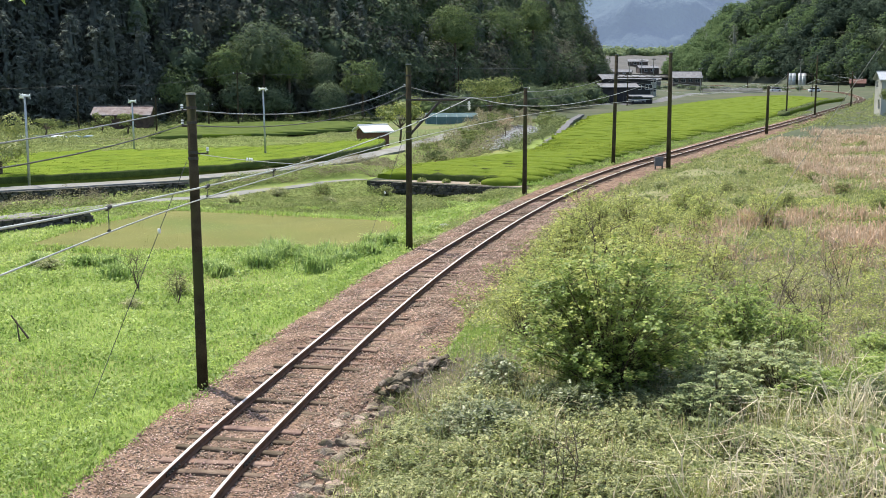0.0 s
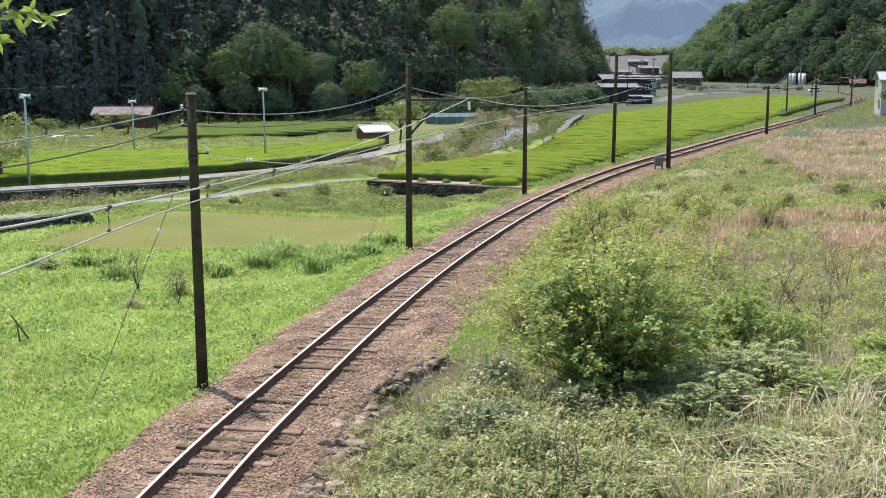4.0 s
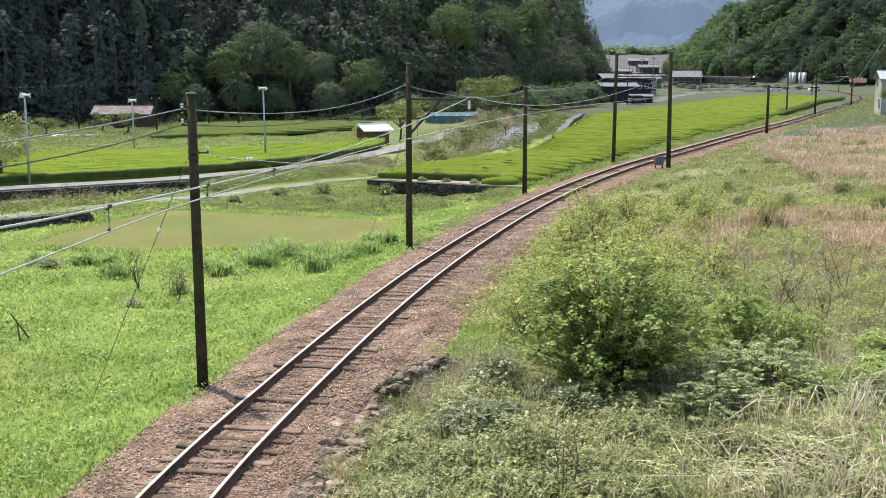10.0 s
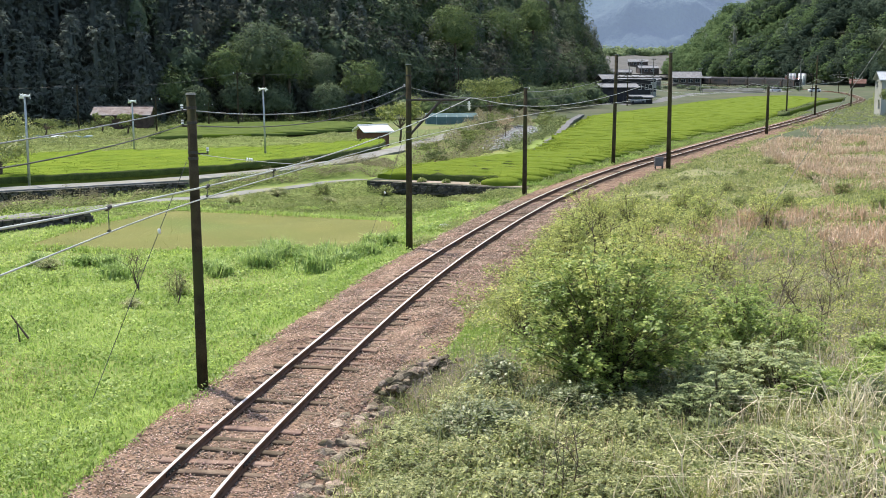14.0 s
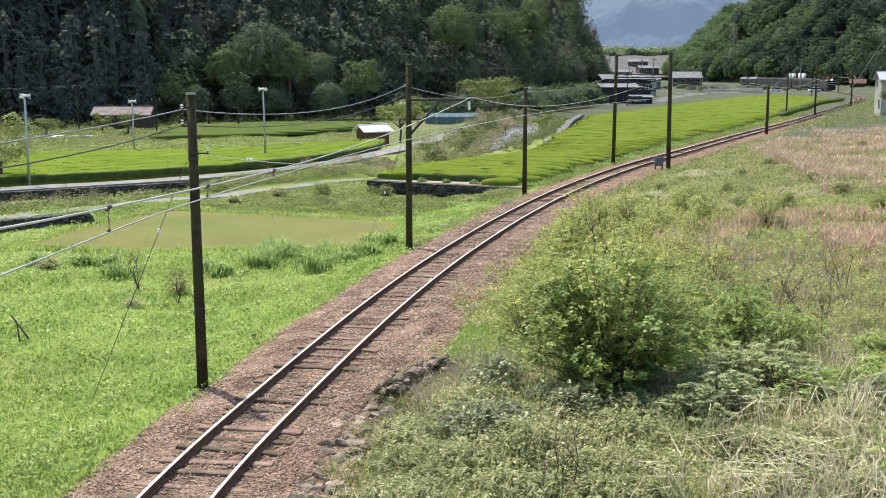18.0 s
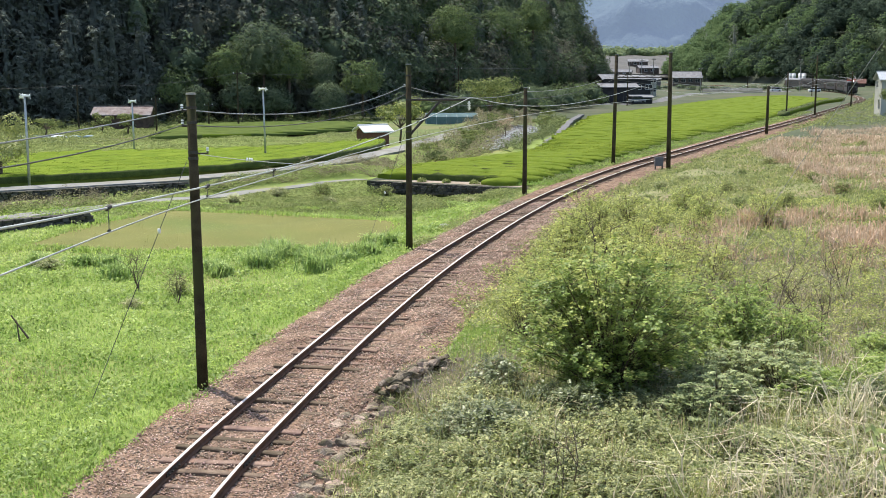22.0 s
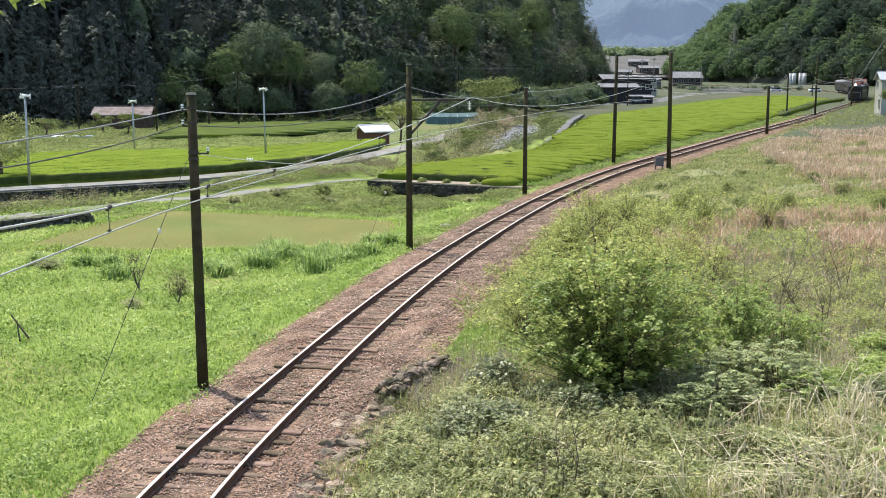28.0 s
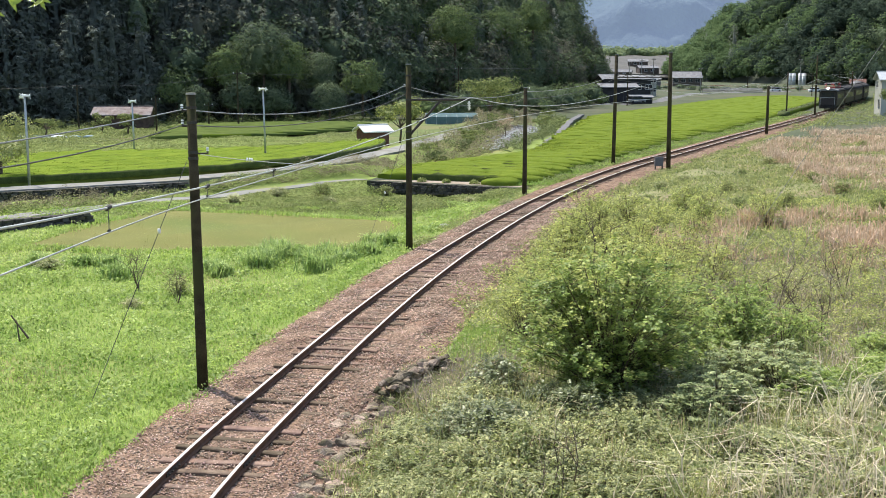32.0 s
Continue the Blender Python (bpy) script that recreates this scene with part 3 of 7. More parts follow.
# ---- overhead line ----


def catenary_pole(x, y, top, lean=(0, 0), r=.14, arms=(), label="dark tarred wooden overhead-line pole", steel=False, bands=(.3,), group="line poles"):
    """A tapered pole; arms: (kind, height, reach, heading)."""
    z0 = float(ground_z(x, y))
    p = thing("line_pole", label, "pole", pose(x, y, z0, lean[0], lean[1], 0), group)
    h = top - z0
    part("shaft", Bits().tube([(0, 0, -.2), (0, 0, h * .3), (0, 0, h * .65), (0, 0, h)], r, 12, r * .78).mesh("shaft", M_METAL if steel else M_POLE, True), p)
    part("cap", Bits().tube([(0, 0, h), (0, 0, h + .04)], r * .86, 12, r * .8).mesh("cap", M_CONC), p, "pale weathered pole cap")
    for q in bands:
        part("band", Bits().tube([(0, 0, h - q - .03), (0, 0, h - q + .03)], r * .92, 12).mesh("band", M_DARKMETAL), p, "steel clamp band")
    for kind, zz, reach, head in arms:
        m = pose(0, 0, zz - z0, 0, 0, head)
        if kind == "bracket":
            part("bracket_arm", Bits().tube([(0, 0, 0), (reach, 0, 0)], .04, 8).mesh("bracket_arm", M_DARKMETAL), p, "dark steel bracket arm", m)
            part("bracket_strut", Bits().tube([(0, 0, -reach * .58), (reach * .52, 0, -.02)], .05, 8).mesh("bracket_strut", M_DARKMETAL), p, "", m)
            b = Bits().tube([(reach * .98, 0, -.05), (reach * .98, 0, -.4)], .03, 8)
            for k in range(3):
                b.tube([(reach * .98, 0, -.12 - k * .09), (reach * .98, 0, -.16 - k * .09)], .085, 10, .05)
            part("insulator", b.mesh("insulator", M_PORC), p, "white porcelain insulator", m)
        if kind == "pin":
            b = Bits().tube([(0, 0, 0), (reach, 0, 0)], .022, 6).tube([(reach, 0, -.02), (reach, 0, .1)], .02, 6)
            part("cross_arm", b.mesh("cross_arm", M_DARKMETAL), p, "", m)
            b = Bits()
            for k in range(2):
                b.tube([(reach, 0, .05 + k * .05), (reach, 0, .085 + k * .05)], .036, 10, .025)
            part("insulator", b.mesh("insulator", M_PORC), p, "white porcelain insulator", m)
    return p


def wire(name, pts, sag=0.0, r=.012, material=None, label="", n=14, category="cable"):
    """A cable from support to support."""
    P = []
    sags = sag if isinstance(sag, tuple) else (sag,) * len(pts)
    for a, b, hang in zip(pts[:-1], pts[1:], sags):
        a, b = Vector(a), Vector(b)
        for i in range(n):
            t = i / n
            q = a.lerp(b, t)
            q.z -= 4 * hang * t * (1 - t)
            P.append(q)
    P.append(Vector(pts[-1]))
    return thing(name, label, category, me=Bits().tube(P, r, 5).mesh(name, material or M_WIRE, True))


POLES = [(-5.22, 23.8, 6.35), (-1.3, 43.1, 7.06), (4.5, 62.2, 5.9), (12.5, 83.0, 7.98), (15.6, 78.2, 8.05), (34.5, 121, 5.2), (51.3, 170, 6.6), (56.2, 172, 9.1), (77, 215, 6.6)]
catenary_pole(*POLES[0], (0, -.4), .123, [("pin", 5.12, .3, 10), ("pin", 5.70, -.19, 10), ("pin", 6.02, -.19, 10)], bands=(.27, .58, 1.2, 1.33))
catenary_pole(*POLES[1], (0, 0), .128, [("bracket", 5.75, 2.35, 5), ("pin", 6.2, .15, 190)], bands=(.4, 1.3, 2.5))
catenary_pole(*POLES[2], (0, 0), .13, [("pin", 5.8, .2, 0)], bands=(.35,))
catenary_pole(*POLES[3], (0, .5), .145, [("pin", 6.3, .2, 180)], bands=(.4, 1.9), label="tall dark wooden portal pole beside the track")
catenary_pole(*POLES[4], (0, -.5), .16, [], bands=(.4, 1.9, 5.6), label="tall weathered portal pole with grey band beside the track")
for q, r, lab in zip(POLES[5:], (.17, .13, .15, .15), ("dark wooden pole at the edge of the tea field", "slim dark pole among the tea bushes", "tall slim pole by the track", "dark pole on the track's bank")):
    catenary_pole(*q, (0, 0), r, [("pin", q[2] - .5, .4, 180)], label=lab)
beam = thing("portal_beam", "dark steel lattice beam across the track", "beam", pose(12.5, 83, 6.35))
L = math.hypot(3.1, 4.8)
hd = math.degrees(math.atan2(-4.8, 3.1))
for z in (0, .22):
    part("chord", Bits().box(0, -.04, z - .03, L, .04, z + .03).mesh("chord", M_DARKMETAL), beam, at=pose(0, 0, 0, 0, 0, hd))
for k in range(8):
    part("lattice_bar", Bits().tube([(k * L / 8, 0, 0), ((k + 1) * L / 8, 0, .22)] if k % 2 else [(k * L / 8, 0, .22), ((k + 1) * L / 8, 0, 0)], .02, 5).mesh("lattice_bar", M_DARKMETAL), beam, at=pose(0, 0, 0, 0, 0, hd))

# carrying cable and contact wire over the track, with droppers
SUP_Y = [1, 43.2, 80.5, 121, 171, 216, 262, 310, 360]
SUP_Z = [6.13, 5.85, 5.75, 5.5, 5.6, 5.6, 5.6, 5.6, 5.6]


def messenger_z(y):
    k = max(0, min(len(SUP_Y) - 2, int(np.searchsorted(SUP_Y, y) - 1)))
    t = (y - SUP_Y[k]) / (SUP_Y[k + 1] - SUP_Y[k])
    return SUP_Z[k] * (1 - t) + SUP_Z[k + 1] * t - 4 * (1.083 if k == 0 else .78) * t * (1 - t)


ys = [1 + .25 * 8 * k * .5 for k in range(360)]
thing("carrying_cable", "pale galvanised carrying cable above the track", "cable", me=Bits().tube([(track_x(y), y, messenger_z(y)) for y in ys], .016, 5).mesh("carrying_cable", M_WIRE, True))
thing("contact_wire", "pale copper contact wire over the rails", "cable", me=Bits().tube([(track_x(y), y, 4.78) for y in ys], .012, 5).mesh("contact_wire", M_WIRE, True))
for y in (10.4, 14.5, 18.6, 22.2, 31, 35.5, 40, 46, 51, 56, 61, 66, 71, 76):
    z1 = messenger_z(y)
    if z1 - 4.78 < .07:
        continue
    dr = thing("dropper", "thin hanger with dark clamps between the wires", "hanger", pose(track_x(y), y, 4.78), "wire hangers")
    part("rod", Bits().tube([(0, 0, 0), (0, 0, z1 - 4.78)], .006, 5).mesh("rod", M_WIRED), dr)
    part("clamp", Bits().tube([(-.012, -.05, z1 - 4.79), (.012, .05, z1 - 4.77)], .032, 8).mesh("clamp", M_DARKMETAL), dr, "dark cable clamp")
    part("ear", Bits().tube([(0, -.035, .02), (0, .035, .02)], .018, 6).mesh("ear", M_DARKMETAL), dr)
wire("feeder_cable", [(-8.4, 0, 6.08), (-5.45, 23.8, 6.04), (-1.45, 43.1, 6.28), (4.4, 62.2, 5.7), (12.4, 83, 6.5), (34.4, 121, 5.0), (51.3, 170, 6.4), (77, 215, 6.3)], (.28, .46, .4, .3, .3, .3, .3), .013, M_CABLE, "grey feeder cable slung from pole to pole")
wire("lower_feeder_cable", [(-8.4, 0, 6.8), (-5.45, 23.8, 5.72), (-1.45, 43.1, 5.94), (4.4, 62.2, 5.3), (12.4, 83, 6.2), (34.4, 121, 4.7)], (.7, .43, .4, .3, .3), .013, M_WIRED, "thin dark feeder cable below the upper one")
wire("pull_off_cable", [(-5.1, 23.8, 5.1), (-3.1, 24.0, 4.88)], .02, .008, M_WIRE, "thin steadying wire from pole to contact wire")
b = Bits()
for k in range(3):
    b.tube([(-4.15 + k * .05, 23.9, 4.99 - k * .004), (-4.12 + k * .05, 23.9, 4.987 - k * .004)], .045, 8, .03)
thing("strain_insulator", "white porcelain insulator on the steadying wire", "insulator", me=b.mesh("strain_insulator", M_PORC))
for a, c, q in (((-5.4, 23.8, 4.95), (-7.65, 23.4, -.45), .27), ((-1.4, 43.1, 4.6), (-3.2, 46.4, -.5), .5)):
    wire("guy_wire", [a, c], 0, .008, M_WIRED, "thin dark stay wire anchored in the grass")
    p = Vector(a).lerp(Vector(c), q)
    thing("guy_insulator", "small white insulator on a stay wire", "insulator", me=Bits().tube([p + Vector((0, 0, -.05)), p, p + Vector((0, 0, .05))], .035, 8).mesh("guy_insulator", M_PORC, True))
wire("slope_stay_wire", [(10.1, 38.0, .7), (12.55, 32.0, 8.1), (13.4, 29.6, 11.0)], .0, .009, M_CABLE, "grey steel stay wire rising from the scrub")

# ---- train ----
HEAD_Y, SPEED = 186.0, 13.2


def coach_body(length, w=1.36, h0=.75, h1=3.1, roof=.62):
    out = [(-w, h0), (-w, h1)]
    for k in range(1, 8):
        a = math.pi - math.pi * k / 8
        out.append((w * math.cos(a) * .985, h1 + roof * math.sin(a) ** .8))
    out += [(w, h1), (w, h0)]
    return out


def bogie(parent, y):
    g = part("bogie", Bits().box(-1.1, -1.5, .38, -.95, 1.5, .62, .04).box(.95, -1.5, .38, 1.1, 1.5, .62, .04).box(-1, -.2, .45, 1, .2, .7).mesh("bogie", M_UNDER), parent, at=pose(0, y, 0))
    for yy in (-1.05, 1.05):
        for sx in (-1, 1):
            part("wheel", Bits().tube([(sx * .5, 0, 0), (sx * .6, 0, 0), (sx * .61, 0, 0)], .43, 18).mesh("wheel", M_UNDER), g, at=pose(0, yy, .43))


def coach(length, roof_mat, label):
    c = thing("railway_coach", label, "railway coach", group="train coaches")
    hl = length / 2
    part("body", Bits().prism([(-1.36, .85), (-1.36, 3.05), (1.36, 3.05), (1.36, .85)], -hl, hl).mesh("body", M_TRAIN), c)
    prof = coach_body(length)[1:-1]
    part("roof", Bits().prism([(x * 1.02, z + .01) for x, z in prof], -hl - .1, hl + .1).mesh("roof", roof_mat), c, "curved pale roof")
    for sx in (-1, 1):
        n = 12
        for k in range(n):
            y0 = -hl + 2.6 + k * (length - 5.2) / n
            w = part("window", Bits().box(-.03, 0, 1.75, .03, (length - 5.2) / n - .55, 2.6).mesh("window", M_GLASS), c, at=pose(sx * 1.365, y0, 0))
        for yd in (-hl + .5, hl - 1.4):
            part("door", Bits().box(-.03, 0, .95, .03, .85, 2.75).mesh("door", M_WOODW), c, at=pose(sx * 1.363, yd, 0))
        part("waist_rail", Bits().box(-.02, -hl, 1.58, .02, hl, 1.66).mesh("waist_rail", M_DARKMETAL), c, at=pose(sx * 1.375, 0, 0))
    for k in range(4):
        part("ventilator", Bits().box(-.25, -.35, 3.66, .25, .35, 3.86, .06).mesh("ventilator", roof_mat), c, at=pose(0, -hl + length * (k + .5) / 4, 0))
    for ye in (-hl, hl):
        part("gangway", Bits().box(-.5, -.25, 1.0, .5, .25, 3.0, .05).mesh("gangway", M_UNDER), c, at=pose(0, ye, 0))
    part("underframe", Bits().box(-1.2, -hl, .68, 1.2, hl, .86).box(-1.1, -2.5, .4, 1.1, 2.5, .7, .05).mesh("underframe", M_UNDER), c)
    for yb in (-hl + 3, hl - 3):
        bogie(c, yb)
    return c


def locomotive():
    """A box-cab electric engine, front at -y."""
    hl = 7.4
    c = thing("electric_locomotive", "dark brown electric locomotive with lit headlamp and red pantographs", "locomotive")
    part("body", Bits().prism([(-1.36, .8), (-1.36, 3.0), (-1.1, 3.25), (1.1, 3.25), (1.36, 3.0), (1.36, .8)], -hl + .5, hl - .5).mesh("body", M_TRAIN), c)
    part("roof", Bits().prism([(-1.42, 3.2), (-1.3, 3.36), (-.7, 3.5), (.7, 3.5), (1.3, 3.36), (1.42, 3.2)], -hl + .2, hl - .2).mesh("roof", M_TRROOF), c, "grey roof with raised deck")
    part("cab_roof", Bits().prism([(-1.45, 3.22), (-1.36, 3.38), (-.7, 3.53), (.7, 3.53), (1.36, 3.38), (1.45, 3.22)], -hl - .1, -hl + 3.4).mesh("cab_roof", M_ROOFG), c, "grey cab roof")
    part("nose", Bits().box(-1.15, -hl - .1, .9, 1.15, -hl + .55, 2.0, .08).mesh("nose", M_TRAIN), c)
    for x in (-1.15, 1.1):
        part("nose_rail", Bits().box(x, -hl - .16, 1.0, x + .06, -hl - .1, 2.12).mesh("nose_rail", M_METAL), c, "pale handrail")
    part("nose_rail", Bits().box(-1.15, -hl - .16, 2.06, 1.16, -hl - .1, 2.13).mesh("nose_rail", M_METAL), c, "pale handrail")
    for x in (-.95, -.3, .35):
        part("cab_window", Bits().box(x, -hl + .44, 2.25, x + .6, -hl + .5, 2.9).mesh("cab_window", M_GLASS), c)
    part("lamp_housing", Bits().tube([(0, -hl - .1, 3.62), (0, -hl + .5, 3.62)], .26, 14).mesh("lamp_housing", M_RED), c, "red headlamp housing")
    part("headlamp", Bits().tube([(0, -hl - .16, 3.62), (0, -hl - .1, 3.62)], .2, 14).mesh("headlamp", M_LAMP), c, "bright white headlamp")
    for y in (-hl + 2.6, hl - 2.6):
        pan = part("pantograph", Bits().box(-.8, -1, 3.62, -.7, 1, 3.7).box(.7, -1, 3.62, .8, 1, 3.7).box(-.8, -.1, 3.6, .8, .1, 3.7).mesh("pantograph", M_RED), c, "red pantograph", pose(0, y, 0))
        for sx in (-.7, .7):
            for sy in (-1, 1):
                part("pantograph_arm", Bits().tube([(sx, sy * .9, 3.7), (sx * .9, sy * 1.3, 4.0), (sx * .8, sy * .1, 4.32)], .03, 6).mesh("pantograph_arm", M_RED), pan)
        part("collector", Bits().tube([(-.95, 0, 4.2), (-.7, 0, 4.36), (.7, 0, 4.36), (.95, 0, 4.2)], .04, 6).mesh("collector", M_METAL), pan)
    for sx in (-1, 1):
        for k in range(5):
            part("side_window", Bits().box(-.02, 0, 1.95, .02, .9, 2.6).mesh("side_window", M_GLASS), c, at=pose(sx * 1.365, -hl + 2.6 + k * 2.0, 0))
        part("cab_door", Bits().box(-.02, 0, .95, .02, .75, 2.7).mesh("cab_door", M_WOODW), c, at=pose(sx * 1.365, -hl + .9, 0))
    part("underframe", Bits().box(-1.3, -hl, .62, 1.3, hl, .85).box(-1.2, -hl - .25, .35, 1.2, -hl, .75, .05).mesh("underframe", M_UNDER), c)
    for x in (-.75, .75):
        part("buffer", Bits().tube([(x, -hl - .6, .88), (x, -hl - .15, .88)], .16, 10).mesh("buffer", M_UNDER), c)
    for yb in (-4.2, 4.2):
        bogie(c, yb)
    return c


TRAIN = [(locomotive(), 14.8, .35)]
first = coach(19.8, M_TRROOF, "dark brown passenger coach with grey curved roof")
TRAIN.append((first, 19.8, .35))
for k in range(3):
    TRAIN.append((copy_thing(first, pose(0, 0, 0)), 19.8, .35))
TRAIN.append((coach(19.8, M_ROOFG, "dark brown rear coach with pale roof"), 19.8, .35))

# ---- tea fields ----


def inside(poly, x, y):
    n, hit = len(poly), False
    for i in range(n):
        (x0, y0), (x1, y1) = poly[i], poly[(i + 1) % n]
        if (y0 > y) != (y1 > y) and x < (x1 - x0) * (y - y0) / (y1 - y0) + x0:
            hit = not hit
    return hit


def tea_row(P, z0, width, height, label, group, fine, lush=0, top=None, shoots=None):
    """A clipped tea hedge along P (n, 2): rounded, bumpy, leafy on top."""
    n = len(P)
    T = unit(np.gradient(P, axis=0))
    N = np.stack([-T[:, 1], T[:, 0]], 1)
    prof = [(-.49, 0), (-.51, .55), (-.475, .9), (-.28, .985), (0, 1), (.28, .985), (.475, .9), (.51, .55), (.49, 0)]
    V = np.zeros((n, 9, 3))
    jit = rng.normal(0, .022 if top else .045, (n, 9, 2))
    ends = np.minimum(np.arange(n), np.arange(n)[::-1])
    cut = np.clip(.4 + ends * .25, 0, 1) ** .7
    for k, (a, c) in enumerate(prof):
        V[:, k, :2] = P + N * ((a * width * cut + jit[:, k, 0]))[:, None]
        V[:, k, 2] = z0 + height * c * (1 if k in (0, 8) else .12 + .88 * cut) + (jit[:, k, 1] if 0 < k < 8 else -.05)
    V = V.reshape(-1, 3)
    f = [(i * 9 + k, (i + 1) * 9 + k, (i + 1) * 9 + k + 1, i * 9 + k + 1) for i in range(n - 1) for k in range(8)]
    f += [tuple(range(9)), tuple(range(n * 9 - 1, n * 9 - 10, -1))]
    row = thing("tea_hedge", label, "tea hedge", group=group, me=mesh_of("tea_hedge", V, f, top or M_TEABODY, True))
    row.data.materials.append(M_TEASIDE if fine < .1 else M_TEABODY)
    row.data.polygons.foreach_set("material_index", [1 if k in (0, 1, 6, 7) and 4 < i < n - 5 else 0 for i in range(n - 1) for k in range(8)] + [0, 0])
    if lush:
        L = float(np.linalg.norm(np.diff(P, axis=0), axis=1).sum())
        m = int(L * lush)
        u = rng.uniform(0, n - 1.001, m)
        i0 = u.astype(int)
        c = P[i0] + (P[i0 + 1] - P[i0]) * (u - i0)[:, None]
        a = rng.uniform(-.48, .48, m)
        zz = z0 + height * np.interp(np.abs(a), [0, .28, .465, .51, .53], [1, .985, .9, .55, .3]) + rng.uniform(-.03, .05, m)
        C = np.column_stack([c + N[i0] * (a * width)[:, None], zz])
        tagged(part("new_growth", quad_mesh("new_growth", leaves(C, fine, .5, 1.0), shoots or M_TEA, upward(len(C), .3)), row, "fresh yellow-green shoots"), kind="stuff")
    return row


Z_TEA = .04
right_poly = [(-4.7, 72.0), (4.5, 67.3), (6.7, 69.6), (9.9, 79), (16.2, 94), (27.2, 117.5), (42.2, 150), (56.5, 182), (76.5, 229), (88, 257), (92, 272), (90, 300), (74, 284), (49, 231), (21.5, 168), (14.5, 132), (6.4, 92), (-3, 78.5)]
left_poly = [(-29, 67.3), (-17.4, 76.4), (-9.9, 87.6), (-5.8, 102), (-7.5, 117), (-21, 117), (-34, 103), (-48, 88)]


def slab(name, poly, z, deep, material, label):
    n = len(poly)
    b = Bits().add([(x, y, z) for x, y in poly] + [(x, y, z - deep) for x, y in poly], [tuple(range(n))] + [(i, n + i, n + (i + 1) % n, (i + 1) % n) for i in range(n)])
    me = b.mesh(name, material)
    bm = bmesh.new()
    bm.from_mesh(me)
    bmesh.ops.triangulate(bm, faces=bm.faces[:])
    bmesh.ops.recalc_face_normals(bm, faces=bm.faces[:])
    bm.to_mesh(me)
    bm.free()
    tagged(new(name, me), label, "terrace", kind="structure")


slab("tea_terrace", [(-4.75, 70.5), (4.7, 66.0)] + [(x - 2.4, y) if 1 < k < 11 else (x, y) for k, (x, y) in enumerate(right_poly[1:], 1)], Z_TEA, 1.6, M_DULL, "rough earth terrace under the tea rows")
slab("upper_tea_terrace", left_poly, .05, 1.2, M_GROUND, "weedy terrace of the second tea field")


def fill_rows(poly, y0, y1, gap, z, h, label, group, bend, tilt, near, top=None):
    """Rows across a field, cut to its outline."""
    k, y = 0, y0
    while y < y1:
        xs = np.arange(-60, 130, .5 if y < near else 1.0)
        yy = y + (tilt(y) if callable(tilt) else tilt) * xs + bend(xs, y)
        ok = np.array([inside(poly, a, c) for a, c in zip(xs, yy)])
        edges = np.flatnonzero(np.diff(np.concatenate([[0], ok.astype(int), [0]])))
        for a, c in zip(edges[::2], edges[1::2]):
            if c - a > 4:
                P = np.column_stack([xs[a:c], yy[a:c]])
                lush = 110 if y < near - 12 else (60 if y < near + 14 else (16 if y < near + 70 else 0))
                tea_row(P, z, gap * (1.0 if gap < 3 else .28), h * rng.uniform(.96, 1.05), label, group, .075 if y < near else .13, lush, top)
        y += gap
        k += 1


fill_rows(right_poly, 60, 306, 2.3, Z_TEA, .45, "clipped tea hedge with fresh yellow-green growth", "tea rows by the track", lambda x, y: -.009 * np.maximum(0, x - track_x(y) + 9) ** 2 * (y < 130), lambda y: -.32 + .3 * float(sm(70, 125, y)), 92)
# the field by the farm road: rows follow the road's bend
edge = spline([(-52, 49), (-29, 67.6), (-17.4, 76.6), (-9.9, 87.8), (-6.0, 101), (-6.5, 116)], .7)
Te = unit(np.gradient(edge, axis=0))
Ne = np.stack([-Te[:, 1], Te[:, 0]], 1)
for k in range(9):
    Pk = edge + Ne * (.7 + 2.2 * k)
    ok = (Pk[:, 1] < np.interp(Pk[:, 0], [-52, -35.5, -22.9, -14, -7.7, -6], [86, 90.7, 94.7, 99.1, 107, 110])) & (Pk[:, 0] > -52) & (np.concatenate([[True], (np.diff(Pk, axis=0) * Te[1:]).sum(1) > .15]))
    if ok.sum() > 8:
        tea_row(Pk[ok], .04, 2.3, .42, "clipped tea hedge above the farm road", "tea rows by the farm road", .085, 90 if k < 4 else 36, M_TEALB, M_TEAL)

# retaining wall of dry-laid stones in front of the tea terrace


def stone_wall(name, a, c, z0, z1, courses, size, label, material=None, lean=.12):
    w = thing(name, label, "wall", kind="structure")
    a, c = Vector(a), Vector(c)
    L = (c - a).length
    d = (c - a).normalized()
    nrm = Vector((d.y, -d.x))
    ang = math.degrees(math.atan2(d.y, d.x))
    core = Bits().box(0, .12, z0 - .3, L, .5, z1 - .03)
    part("core", core.mesh("core", M_WALLST), w, at=pose(a.x, a.y, 0, 0, 0, ang))
    shapes = []
    for q in range(6):
        b = Bits().box(-.5, -.16, -.5, .5, .2, .5, .13)
        b.v = [(x + rng.uniform(-.07, .07), y + rng.uniform(-.06, .06), z + rng.uniform(-.07, .07)) for x, y, z in b.v]
        shapes.append(b.mesh("stone", material or M_WALLST))
    h = (z1 - z0) / courses
    for r in range(courses):
        x = rng.uniform(0, .2)
        while x < L:
            s = size * rng.uniform(.7, 1.4)
            st = part("stone", shapes[int(rng.integers(6))], w)
            p = a + d * min(x + s / 2, L)
            back = lean * (r + .5) / courses
            st.matrix_basis = pose(p.x - nrm.x * back, p.y - nrm.y * back, z0 + h * (r + .5), 0, 0, ang + rng.normal(0, 2)) @ Matrix.Diagonal((s * .97, 1, h * rng.uniform(.9, 1.05), 1))
            x += s


stone_wall("terrace_wall", (-4.7, 70.4), (4.8, 65.8), -.62, .04, 5, .3, "dark dry-stone retaining wall below the tea field")
